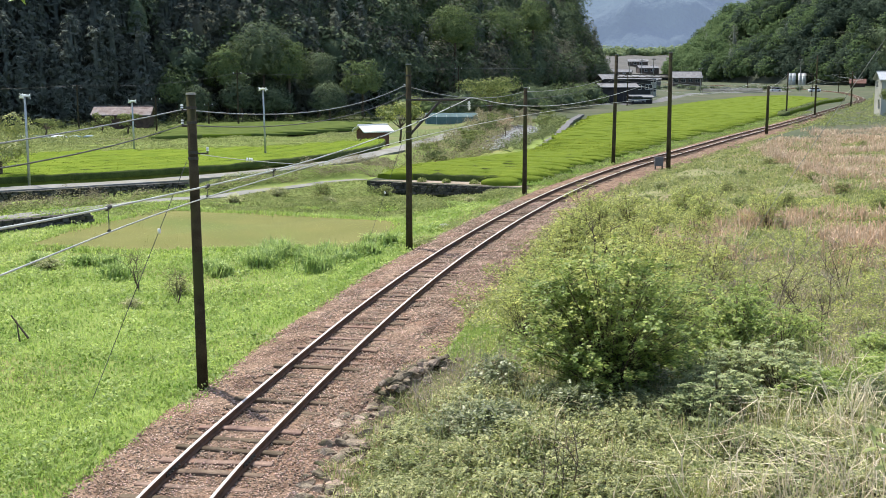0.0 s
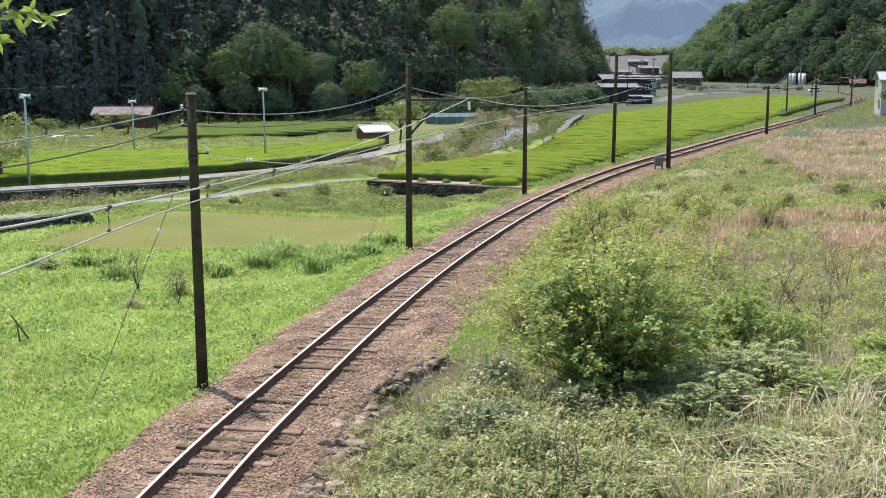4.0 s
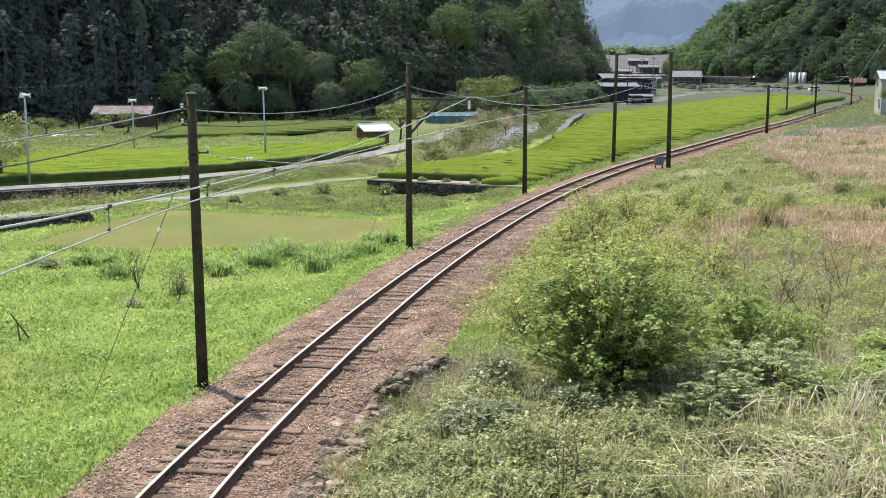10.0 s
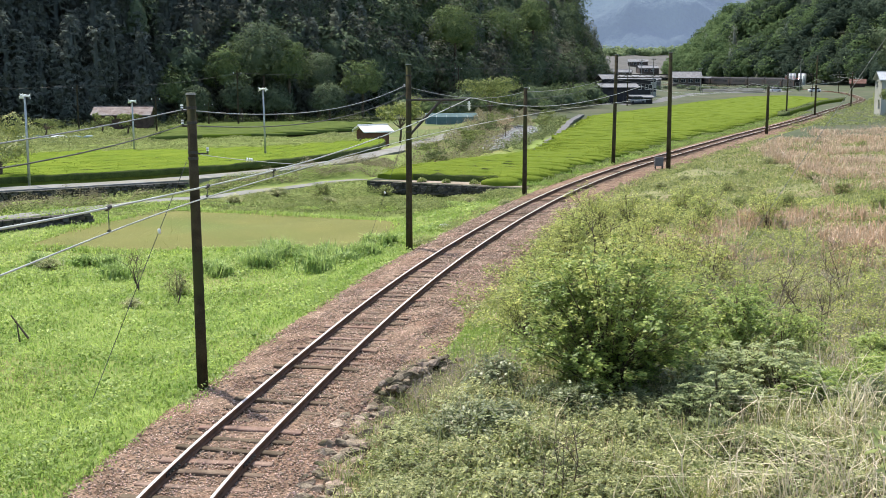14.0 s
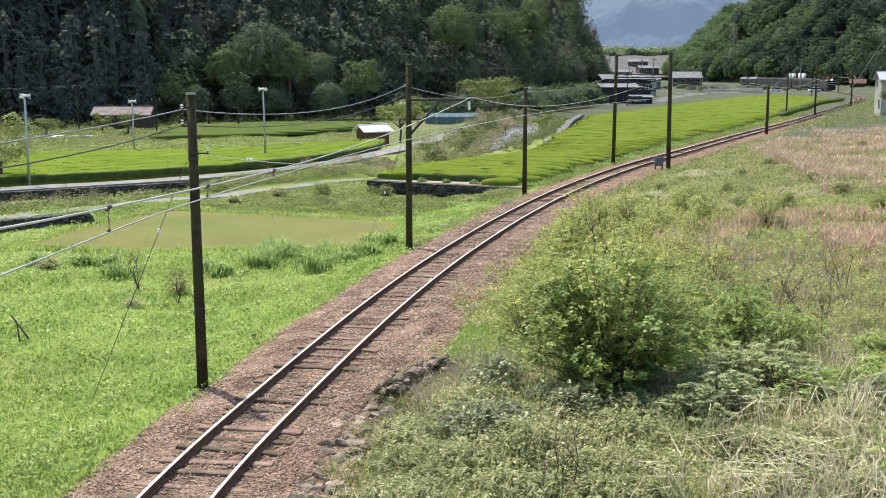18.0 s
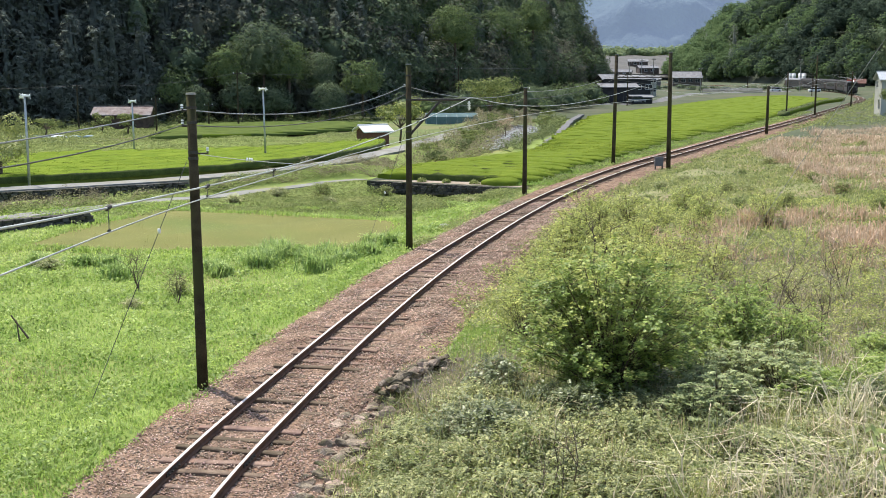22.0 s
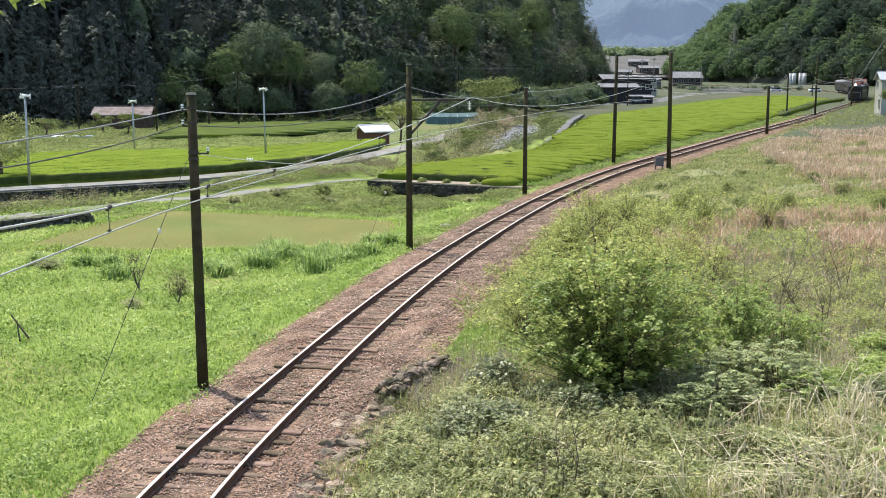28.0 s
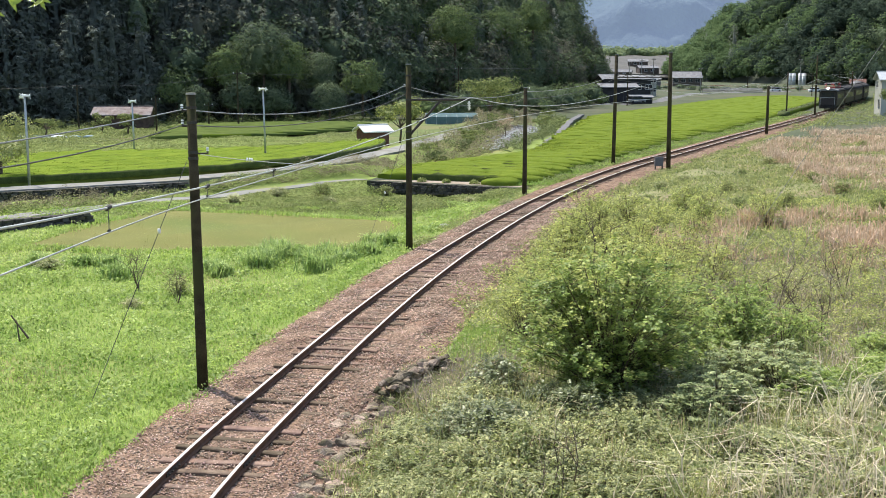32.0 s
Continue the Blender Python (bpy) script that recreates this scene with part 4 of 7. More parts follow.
for x, y, s in ((-1.3, 69.6, .32), (.2, 69.0, .3), (1.9, 68.2, .34)):
    C = rng.normal(0, 1, (260, 3))
    C = unit(C) * rng.uniform(.6, 1, (260, 1)) * s
    C[:, 2] = np.abs(C[:, 2]) * .9
    bsh = thing("clipped_shrub", "small round clipped shrub on bare soil", "shrub", pose(x, y, Z_TEA), "small clipped shrubs")
    part("crown", quad_mesh("crown", leaves(C, .12), M_LEAFD), bsh)
    part("stem", Bits().tube([(0, 0, 0), (0, 0, s * .6)], .03, 6).mesh("stem", M_BARK), bsh)
slab("bare_strip", [(-4.6, 70.75), (4.7, 66.25), (5.6, 67.9), (1.8, 69.3), (-1.4, 70.4)], Z_TEA + .02, .1, M_LIGHTSOIL, "pale bare soil strip above the stone wall")

# ---- roads ----
Z_ROAD = -.02
tagged(new("farm_road", poly_strip("farm_road", [(-60, 44), (-40, 55), (-27, 65.2), (-16.4, 73.2), (-9.0, 84.2), (-4.8, 97.5), (-1.5, 112), (2, 130), (5, 150), (7, 175), (12, 200)], 2.0, Z_ROAD, M_ASPH)), "narrow pale asphalt farm road", "road", kind="structure")
FIELD_PATH = [(-46, 38), (-33, 47), (-23.45, 55.1), (-22.4, 56.7), (-20.6, 58.3), (-19.4, 60.8), (-17.3, 64.5), (-15.5, 67.7), (-12.8, 70.2), (-10.5, 73.8), (-7.6, 78.2), (-5.9, 81.3)]
tagged(new("field_path", poly_strip("field_path", FIELD_PATH, 1.5, lambda x, y: ground_z(x, y) + .06, M_ASPH)), "pale worn field path", "path", kind="structure")
tagged(new("river_road", poly_strip("river_road", [(9.5, 108), (11.9, 118.9), (15, 140), (18.4, 161), (22, 180)], .8, lambda x, y: np.full(len(x), .02), M_GREYW)), "pale concrete track along the river bank", "path", kind="structure")
stone_wall("road_wall", (-32, 60.4), (-16.2, 70.8), -1.0, -.08, 7, .36, "stone retaining wall below the farm road")
stone_wall("field_wall", (-27, 44.6), (-17.0, 54.0), -.55, .1, 4, .4, "low dark stone wall at the field's edge")
river = [(3.4, 107.5), (4.4, 105), (6.2, 108.6), (7.4, 114), (9.4, 121), (10.0, 130), (11.6, 139), (12.2, 148), (10.9, 153), (9.4, 149), (8.4, 141), (7.1, 134), (6.9, 127), (5.6, 121), (5.2, 115), (4.0, 111)]
slab("river", river, -.42, .2, M_WATER, "shallow grey river with pale gravel")
slab("gravel_bar", [(5.6, 112), (7.0, 113.6), (8.6, 121), (8.9, 128), (8.0, 127), (7.0, 121.5)], -.36, .2, M_GRAVEL, "pale gravel bar in the river")
tagged(new("village_road", poly_strip("village_road", [(28, 236), (48, 256), (66, 318), (88, 346), (104, 358), (112, 372)], 5, lambda x, y: ground_z(x, y) + .25, M_GREYW)), "grey village road behind the tea field", "road", kind="structure")

# ---- woods and mountains ----


def crowns(T, per, size):
    """Loose leaf clumps of many crowns at once. T: rows of x, y, base z, radius, height."""
    n = len(T)
    R = np.repeat(T, per, 0)
    d = unit(rng.normal(size=(n * per, 3)))
    lob = np.repeat(rng.uniform(0, 6.28, (n, 4)), per, 0)
    th, ph = np.arctan2(d[:, 1], d[:, 0]), d[:, 2]
    k = .78 + .16 * np.sin(3 * th + lob[:, 0] + 2 * ph) + .14 * np.sin(5 * ph + lob[:, 1] + 2 * th) + .08 * np.sin(7 * th + lob[:, 2])
    k = k * rng.uniform(.82, 1.04, n * per)
    C = np.column_stack([R[:, 0] + d[:, 0] * R[:, 3] * k, R[:, 1] + d[:, 1] * R[:, 3] * k, R[:, 2] + R[:, 4] * .62 + d[:, 2] * R[:, 4] * .42 * k])
    s = size * np.clip(R[:, 3] / 3.5, .6, 1.6)
    return leaves(C, s, .7, .5, .4, d), unit(d + np.array([0, 0, .1]) + rng.normal(0, .14, d.shape))


_bm = bmesh.new()
bmesh.ops.create_icosphere(_bm, subdivisions=2, radius=1)
BALL_V = np.array([v_.co[:] for v_ in _bm.verts])
BALL_F = np.array([[v_.index for v_ in f_.verts] for f_ in _bm.faces])
_bm.free()


def boughs(T, k, cone):
    """Where the leafy boughs of many trees sit: centres, radii, flatness and the way each faces. T: rows of x, y, base z, radius, height."""
    n = len(T)
    R = np.repeat(T, k, 0)
    j = np.tile(np.arange(k), n)
    a = j * 2.399 + np.repeat(rng.uniform(0, 6.28, n), k) + rng.normal(0, .25, n * k)
    if cone:
        u = (j + rng.uniform(.1, .9, n * k)) / k
        rad = R[:, 3] * (1.04 - u) ** .75 * rng.uniform(.6, 1.1, n * k)
        C = np.column_stack([R[:, 0] + np.cos(a) * rad, R[:, 1] + np.sin(a) * rad, R[:, 2] + R[:, 4] * (.08 + .92 * u)])
        rl = R[:, 3] * (.16 + .2 * (1 - u)) * rng.uniform(.7, 1.3, n * k)
        flat = rng.uniform(.45, .75, n * k)
        d = np.column_stack([np.cos(a), np.sin(a), np.full(n * k, .55)])
    else:
        zz = 1 - 1.45 * (j + .5) / k
        r0 = np.sqrt(np.maximum(0, 1 - zz ** 2))
        d = np.column_stack([np.cos(a) * r0, np.sin(a) * r0, zz])
        w = rng.uniform(.5, .82, n * k)
        C = np.column_stack([R[:, 0] + d[:, 0] * R[:, 3] * w, R[:, 1] + d[:, 1] * R[:, 3] * w, R[:, 2] + R[:, 4] * (.58 + .36 * zz * w / .7)])
        rl = R[:, 3] * rng.uniform(.15, .42, n * k)
        flat = rng.uniform(.6, .85, n * k)
    return C, rl, flat, unit(d)


def canopy(T, k, per, size, cone=False, core=.45):
    """Crowns of many trees: each bough a lumpy mass covered with sprays of leaves that catch the light as it does."""
    C, rl, flat, d = boughs(T, k, cone)
    m = len(C)
    e = unit(rng.normal(size=(m * per, 3)) + np.repeat(d, per, 0) * .9)
    rr = np.repeat(rl, per) * rng.uniform(.7, 1.2, m * per)
    sq = np.repeat(flat, per)
    P = np.repeat(C, per, 0) + e * rr[:, None] * np.column_stack([np.ones(m * per), np.ones(m * per), sq])
    if cone:
        P[:, 2] -= rr * .25
    nl = unit(e + np.repeat(d, per, 0) * .5 + np.array([0, 0, .35]) + rng.normal(0, .16, e.shape))
    s = size * (1 if cone else np.clip(np.repeat(rl, per) / 1.5, .6, 1.5))
    V = leaves(P, s, .32 if cone else .6, .5, .4, nl)
    q, m = len(BALL_V), len(T)
    u = BALL_V[None, :, 2] * .5 + .5
    if cone:
        nl = unit(nl * .22 + np.repeat(d, per, 0) * .5 + np.array([0, 0, .4]))
        wide, zc = T[:, 3:4] * (.36 - .26 * u), T[:, 4:5] * (.05 + .9 * u)
    else:
        wide, zc = T[:, 3:4] * core + 0 * u, T[:, 4:5] * (.58 + core * .52 * BALL_V[None, :, 2])
    wide = wide * (1 + rng.normal(0, .26, wide.shape))
    cv = np.stack([T[:, 0:1] + BALL_V[None, :, 0] * wide, T[:, 1:2] + BALL_V[None, :, 1] * wide, T[:, 2:3] + zc], -1).reshape(-1, 3)
    cn = unit(np.tile(BALL_V + np.array([0, 0, .3]), (m, 1)) + rng.normal(0, .6, (m * q, 3)))
    cf = (BALL_F[None] + (np.arange(m) * q)[:, None, None]).reshape(-1, 3)
    return V, nl, (cv, cf, cn)


def hill(name, base, rise, deep, label, near, count):
    """A wooded slope: base is its foot line, deep how far it goes back; heights by rise(distance from the foot)."""
    P = spline(base, 6.0)
    Tn = unit(np.gradient(P, axis=0))
    N = np.stack([-Tn[:, 1], Tn[:, 0]], 1)
    q = np.concatenate([[-8, 0], np.geomspace(4, deep, 26)])
    X, Y = P[:, None, 0] + N[:, None, 0] * q, P[:, None, 1] + N[:, None, 1] * q
    Z = rise(q)[None, :] * (1 + .12 * np.sin(np.arange(len(P)) * .35)[:, None]) - 1.2
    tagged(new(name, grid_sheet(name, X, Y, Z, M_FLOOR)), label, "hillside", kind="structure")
    i = rng.uniform(0, len(P) - 1.01, count)
    i0 = i.astype(int)
    fr = (i - i0)[:, None]
    dist = rng.uniform(0, 1, count) * near
    dist[: count // 8] *= .06
    b = P[i0] * (1 - fr) + P[i0 + 1] * fr + N[i0] * dist[:, None]
    z = np.interp(dist, q, rise(q)) * (1 + .12 * np.sin(i * .35)) - 1.4
    ok = (np.abs(b[:, 0]) < .42 * b[:, 1] + 7) & ((b[:, 0] > 0) | (b[:, 1] < 330))
    return b[ok], z[ok], dist[ok]


def woods(name, trees, material, k, per, leaf, cone, label):
    """Many trees as one mass of foliage."""
    if len(trees):
        q, nq, core = canopy(trees, k, per, leaf, cone)
        thing(name, label, "woods", kind="stuff", me=quad_mesh(name, q, material, nq, core))


foot_l = [(-150, 60), (-105, 100), (-62, 142), (-30, 168), (-8, 190), (12, 232), (32, 285), (43, 315), (46, 345), (36, 380), (0, 420)]


def left_rise(q):
    """The western slope steepens above its foot, so that the ridge hides the sun from the cedars."""
    q = np.maximum(np.asarray(q, float), 0)
    return 1.75 * np.minimum(q, 15) ** .93 + 1.75 * np.maximum(q - 15, 0)


pos, z, dist = hill("mountain_left", foot_l, left_rise, 110, "steep shaded mountain slope covered with cedar forest", 12, 1750)
kind = rng.uniform(0, 1, len(pos))
rad = rng.uniform(2.4, 5.6, len(pos))
hgt = rng.uniform(9, 17, len(pos)) * np.where(dist < 9, .78, 1)
T = np.column_stack([pos, z, rad, hgt])
east = np.clip((pos[:, 0] + 50) / 75, 0, 1)
ced = kind > .02 + .95 * east
woods("cedar_forest", T[ced] * np.array([1, 1, 1, .56, 1.05]), M_CEDAR, 52, 15, .6, True, "dark shaded cedar trees on the mountainside")
br = ~ced & (rng.uniform(0, 1, len(pos)) < .6)
tone = rng.uniform(0, 1, len(pos))
woods("broadleaf_forest", T[br & (tone > .42)], M_BROAD, 32, 28, .5, False, "mixed dark green broadleaf trees on the mountainside")
woods("brown_tinged_forest", T[br & (tone > .2) & (tone <= .42)], M_RUSSET, 32, 28, .5, False, "brown-tinged budding trees among darker ones")
woods("bright_forest", T[br & (tone <= .2)], M_BRIGHT, 32, 28, .5, False, "fresh bright green broadleaf trees among darker ones")
for x, y, zz, r, h, m in ((-31.0, 163, 1.0, 3.4, 9.6, M_BRIGHT), (-26.2, 166, 1.8, 4.6, 11.4, M_BROAD), (-22.5, 166, 2.4, 3.2, 8.6, M_BRIGHT), (-18.5, 169, 1.0, 3.0, 8.4, M_BROAD), (-37.5, 160, -.4, 3.4, 7.2, M_BRIGHT),
                          (-12.2, 171, .4, 3.4, 8.0, M_BRIGHT), (-28.5, 160, -.8, 3.0, 6.4, M_BROAD), (-34.4, 158, -1.0, 2.8, 5.4, M_BROAD), (-24, 162, -1.0, 3.0, 5.6, M_BROAD), (-16.5, 164, -.8, 2.8, 5.6, M_BROAD),
                          (2.0, 205, 8.0, 4.4, 9.6, M_BRIGHT), (11, 236, 9.5, 5.0, 9.5, M_BRIGHT), (20, 258, 12, 4.4, 10, M_BRIGHT)):
    t = thing("wood_edge_tree", "rounded broadleaf tree standing out before the cedars", "tree", pose(x, y, zz), "trees at the wood's edge")
    q, nq, core = canopy(np.array([(0, 0, 0, r, h)]), 60, 80, .36, False, .4)
    part("crown", quad_mesh("crown", q, m, nq, core), t)
    part("trunk", Bits().tube([(0, 0, -3), (.2, 0, h * .3), (0, 0, h * .62)], .26, 8, .1).mesh("trunk", M_BARK), t)

foot_r = [(120, 200), (128, 240), (140, 280), (150, 318), (158, 360), (160, 420), (149, 480), (136, 560), (131, 620), (138, 700), (160, 790), (198, 860), (262, 900)][::-1]
pos, z, dist = hill("mountain_right", foot_r, lambda q: np.where(q > 0, 1.05 * np.abs(q) ** .95, 0), 150, "steep wooded mountainside behind the railway", 42, 1150)
T = np.column_stack([pos, z, rng.uniform(3.4, 6.8, len(pos)), rng.uniform(9, 16, len(pos))])
kind = rng.uniform(0, 1, len(pos))
# sunlit far flank and shaded near folds put into the crown colours; few cedars
fold = np.array([noise.noise(Vector((a * .02 + c * .012, a * .008 - c * .004, 3))) for a, c in pos])
young = kind < np.clip(.02 + .7 * sm(380, 560, pos[:, 1]) + 1.2 * fold, .03, .95)
ever = ~young & (kind > .95)
woods("slope_cedars", T[ever] * np.array([1, 1, 1, .62, 1.1]), M_CEDAR, 50, 14, .6, True, "dark cedars on the mountainside behind the railway")
woods("slope_broadleaf", T[~young & ~ever], M_SLOPE, 28, 18, .9, False, "dark green broadleaf trees behind the railway")
woods("slope_young_broadleaf", T[young], M_SLOPELIT, 28, 18, .9, False, "sunlit fresh green trees behind the railway")

n = 60
fy = rng.uniform(285, 430, n)
T = np.column_stack([np.interp(fy, [280, 318, 360, 420], [137, 148, 156, 158]) + rng.uniform(-5, 6, n), fy, np.full(n, -.5), rng.uniform(2.2, 4.5, n), rng.uniform(5, 11, n)])
woods("slope_foot_trees", T, M_SLOPE, 28, 18, .75, False, "dark trees along the foot of the slope")

for nm, base, up_z, d0, d1 in (("upper_forest", foot_l, left_rise, 15, 105), ("upper_slope_forest", foot_r, lambda q: 1.05 * q ** .95, 50, 145)):
    P = spline(base, 6.0)
    Tn = unit(np.gradient(P, axis=0))
    i0 = rng.integers(0, len(P), 420)
    dd = rng.uniform(d0, d1, 420)
    b2 = P[i0] + np.stack([-Tn[:, 1], Tn[:, 0]], 1)[i0] * dd[:, None]
    woods(nm, np.column_stack([b2, up_z(dd) - 2, rng.uniform(4, 7, 420), rng.uniform(10, 16, 420)]), M_BROAD, 12, 6, 1.8, False, "dense woods high on the mountainside")

# far mountain and bright tree line at the valley's head
fx = np.linspace(-1100, 2400, 150)
fq = np.linspace(0, 1, 60)
FX, FQ = np.meshgrid(fx, fq)
ridge = np.array([[noise.fractal(Vector((x * .0032 + q * .9, q * 2.2 - x * .0011, 4)), .9, 2.1, 6) for x in fx] for q in fq])
FZ = FQ * 430 + 70 * ridge * np.minimum(1, FQ * 4)
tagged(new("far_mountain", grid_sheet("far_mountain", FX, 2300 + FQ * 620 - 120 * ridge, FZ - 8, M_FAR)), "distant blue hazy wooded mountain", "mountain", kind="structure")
n = 240
vy = rng.uniform(892, 940, n)
T = np.column_stack([rng.uniform(.125, .262, n) * vy, vy, rng.uniform(13, 16, n), rng.uniform(4, 7, n), rng.uniform(7, 11, n)])
woods("valley_trees", T, M_PALE, 9, 14, 1.3, False, "pale green trees at the valley's head")
gx, gq = np.meshgrid(np.linspace(0, 1, 24), np.linspace(0, 1, 24))
gyy = 665 + 225 * gq
tagged(new("gravel_bank", grid_sheet("gravel_bank", (.128 + .085 * gx) * gyy, gyy, 2.5 + 13.5 * gq + np.round(gq * 7) * .3 + .5 * np.sin(gx * 19 + gq * 31), M_GRAVEL)), "pale stepped gravel bank at the valley's head", "bank", kind="structure")


def tree(x, y, z, r, h, material, label, per=900, leaf=.3, category="tree", trunk=.12):
    """A single tree: trunk, limbs, uneven crown."""
    t = thing("tree", label, category, pose(x, y, z))
    b = Bits().tube([(0, 0, -.2), (.05 * r, 0, h * .25), (-.04 * r, .05, h * .5)], trunk, 8, trunk * .6)
    part("trunk", b.mesh("trunk", M_BARK, True), t)
    cs = []
    lim = Bits()
    for k in range(9):
        a = k * 2.4 + rng.uniform(-.4, .4)
        rr = r * rng.uniform(.35, .75)
        zz = h * rng.uniform(.4, .88)
        c = (math.cos(a) * rr, math.sin(a) * rr, zz)
        lim.tube([(0, 0, h * .3), (c[0] * .5, c[1] * .5, zz * .75), c], trunk * .4, 5, trunk * .1)
        cs.append((*c[:2], zz - h * .18, r * rng.uniform(.35, .55), h * .36))
    part("branching", lim.mesh("branching", M_BARK), t)
    q, nq = crowns(np.array(cs), per // 9, leaf)
    part("crown", quad_mesh("crown", q, material, nq), t)
    return t


M_YEL = leafy("yellow_green_leaf", (.24, .28, .09), (.42, .45, .2), .45, .35)
tree(-4.4, 116, -.3, 2.5, 4.5, M_LEAFD, "bright green tree beside the farm road", 5200, .24)
tree(6.2, 150, -.4, 4.2, 6.4, M_BRUSHG, "grey-green tree by the river", 4200, .34)
tree(-27.7, 70.5, -.6, 2.3, 5.3, M_YEL, "sunlit yellow-green tree beside the frost fan", 6000, .2)
tree(-37.2, 134, -.4, 1.5, 2.3, M_BRUSHG, "low tree in front of the rusty barn", 1600, .26)
tree(-41.4, 138, -.4, 1.4, 2.1, M_BRUSHG, "dark shrub beside the barn", 1200, .26)
tree(-45.5, 130, -.4, 1.9, 2.0, M_BRUSHG, "low rounded shrub by the field", 1200, .26)
tree(83, 208, .3, 5.5, 15, M_BROAD, "tall green tree behind the house", 2600, .8, trunk=.3)
tree(79.5, 192, .3, 5, 12, M_BRIGHT, "sunlit tree on the slope behind the house", 2600, .7, trunk=.3)
tree(59.0, 150, .3, 1.9, 4.2, M_BRUSHG, "green shrub in front of the cream house", 4200, .26)
for x, y, h in ((42.5, 322, 15), (44, 326, 11)):
    T1 = np.array([(0, 0, 0, 2.2, h)])
    t = thing("cypress", "tall dark pointed cypress at the wood's edge", "tree", pose(x, y, 4))
    q, nq, core = canopy(T1, 90, 14, .4, True)
    part("crown", quad_mesh("crown", q, M_CEDAR, nq, core), t)
    part("trunk", Bits().tube([(0, 0, -4), (0, 0, h * .8)], .2, 8, .05).mesh("trunk", M_BARK), t)

for x, y, r, h, m in ((-1.2, 96, 1.3, 1.5, M_BRUSHG), (1.4, 101, 1.5, 1.7, M_BRUSH), (3.0, 113, 1.4, 1.9, M_BRUSHG), (4.6, 126, 1.6, 2.2, M_BRUSH), (6.4, 138, 1.7, 2.4, M_BRUSHG), (8.6, 149, 1.6, 2.4, M_BRUSHG), (2.4, 118, 1.2, 1.5, M_BRUSHG), (-.6, 91, 1.1, 1.3, M_BRUSH), (12.6, 146, 1.2, 1.6, M_BRUSHG), (14.6, 160, 1.3, 1.8, M_BRUSHG)):
    tree(x, y, float(ground_z(x, y)), r, h, m, "rounded green shrub on the river bank", 1100, .2, "shrub", .05)
tree(6.9, 126, -.5, 1.2, 2.6, M_DRYFAR, "pale blossoming shrub by the river", 900, .16, "shrub", .05)

# second, farther tea field and brush along the river
back_poly = [(-32, 123), (-18, 129), (-9.5, 143), (-9, 158), (-20, 158), (-36, 150)]
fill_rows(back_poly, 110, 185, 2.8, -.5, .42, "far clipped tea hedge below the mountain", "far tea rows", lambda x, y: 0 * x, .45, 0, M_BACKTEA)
gh = thing("net_house", "low blue-green netted plant house by the wood", "net house", pose(1.2, 158, -.5, 0, 0, 4))
gh.scale = (.95, .9, .85)
for k in range(6):
    part("hoop", Bits().tube([(-3.8 + k * 1.5, -1.6, 0), (-3.8 + k * 1.5, -1.4, 1.2), (-3.8 + k * 1.5, 0, 1.75), (-3.8 + k * 1.5, 1.4, 1.2), (-3.8 + k * 1.5, 1.6, 0)], .04, 6).mesh("hoop", M_METAL), gh)
part("netting", Bits().add([(x, y, z) for x in (-3.8, -1.3, 1.2, 3.7) for y, z in ((-1.62, 0), (-1.42, 1.22), (0, 1.79), (1.42, 1.22), (1.62, 0))],
                           [(i * 5 + k, i * 5 + k + 1, i * 5 + k + 6, i * 5 + k + 5) for i in range(3) for k in range(4)]).mesh("netting", M_BLUE), gh, "blue-green shade net")


def inside_all(poly, x, y):
    """Which of many points lie within an outline."""
    hit = np.zeros(len(x), bool)
    for (x0, y0), (x1, y1) in zip(poly, poly[1:] + poly[:1]):
        if y0 != y1:
            hit ^= ((y0 > y) != (y1 > y)) & (x < (x1 - x0) * (y - y0) / (y1 - y0) + x0)
    return hit


def brush(name, n, zone, material, height, size, label, floor=None):
    """Leafy brush over a strip of ground; zone: a closed outline."""
    zx, zy = [p[0] for p in zone], [p[1] for p in zone]
    x, y = rng.uniform(min(zx), max(zx), n), rng.uniform(min(zy), max(zy), n)
    ok = inside_all(zone, x, y)
    x, y = x[ok], y[ok]
    q = np.array([noise.noise(Vector((a * .5, c * .35, 7))) for a, c in zip(x, y)])
    z = (ground_z(x, y) if floor is None else floor) + height * np.clip(.42 + 1.6 * q, .06, 1.3) * rng.uniform(.1, 1, len(x)) ** .6
    tagged(new(name, quad_mesh(name, leaves(np.column_stack([x, y, z]), size, .6, .7, .4), material, unit(rng.normal(0, .45, (len(x), 3)) + np.array([0, 0, 1.])))), label, "brush", kind="stuff")


brush("river_brush", 90000, [(-3.2, 98), (-3, 84), (2.5, 89), (5, 99), (3.6, 107), (6.4, 123), (8.8, 142), (12.5, 152), (13, 178), (5, 172), (3.5, 140), (1, 120)], M_DRYBRUSH, 1.5, .125, "grey-brown brush on the river bank")
brush("river_weeds", 30000, [(-3.2, 98), (-3, 84), (2.5, 89), (5, 100), (3, 105), (6, 123), (8, 142), (10, 175), (5, 160), (3.5, 140), (1, 120)], M_BRUSHG, 1.2, .13, "green weeds on the river bank")
brush("bank_brush", 60000, [(4.5, 98), (6.2, 106), (8, 114), (10, 122), (11, 132), (12.6, 148), (14, 170), (18.4, 170), (17.5, 161), (14.2, 140), (11.1, 119), (8.6, 108), (6.5, 95)], M_BRUSH, 1.1, .16, "grey-green brush between river and track")
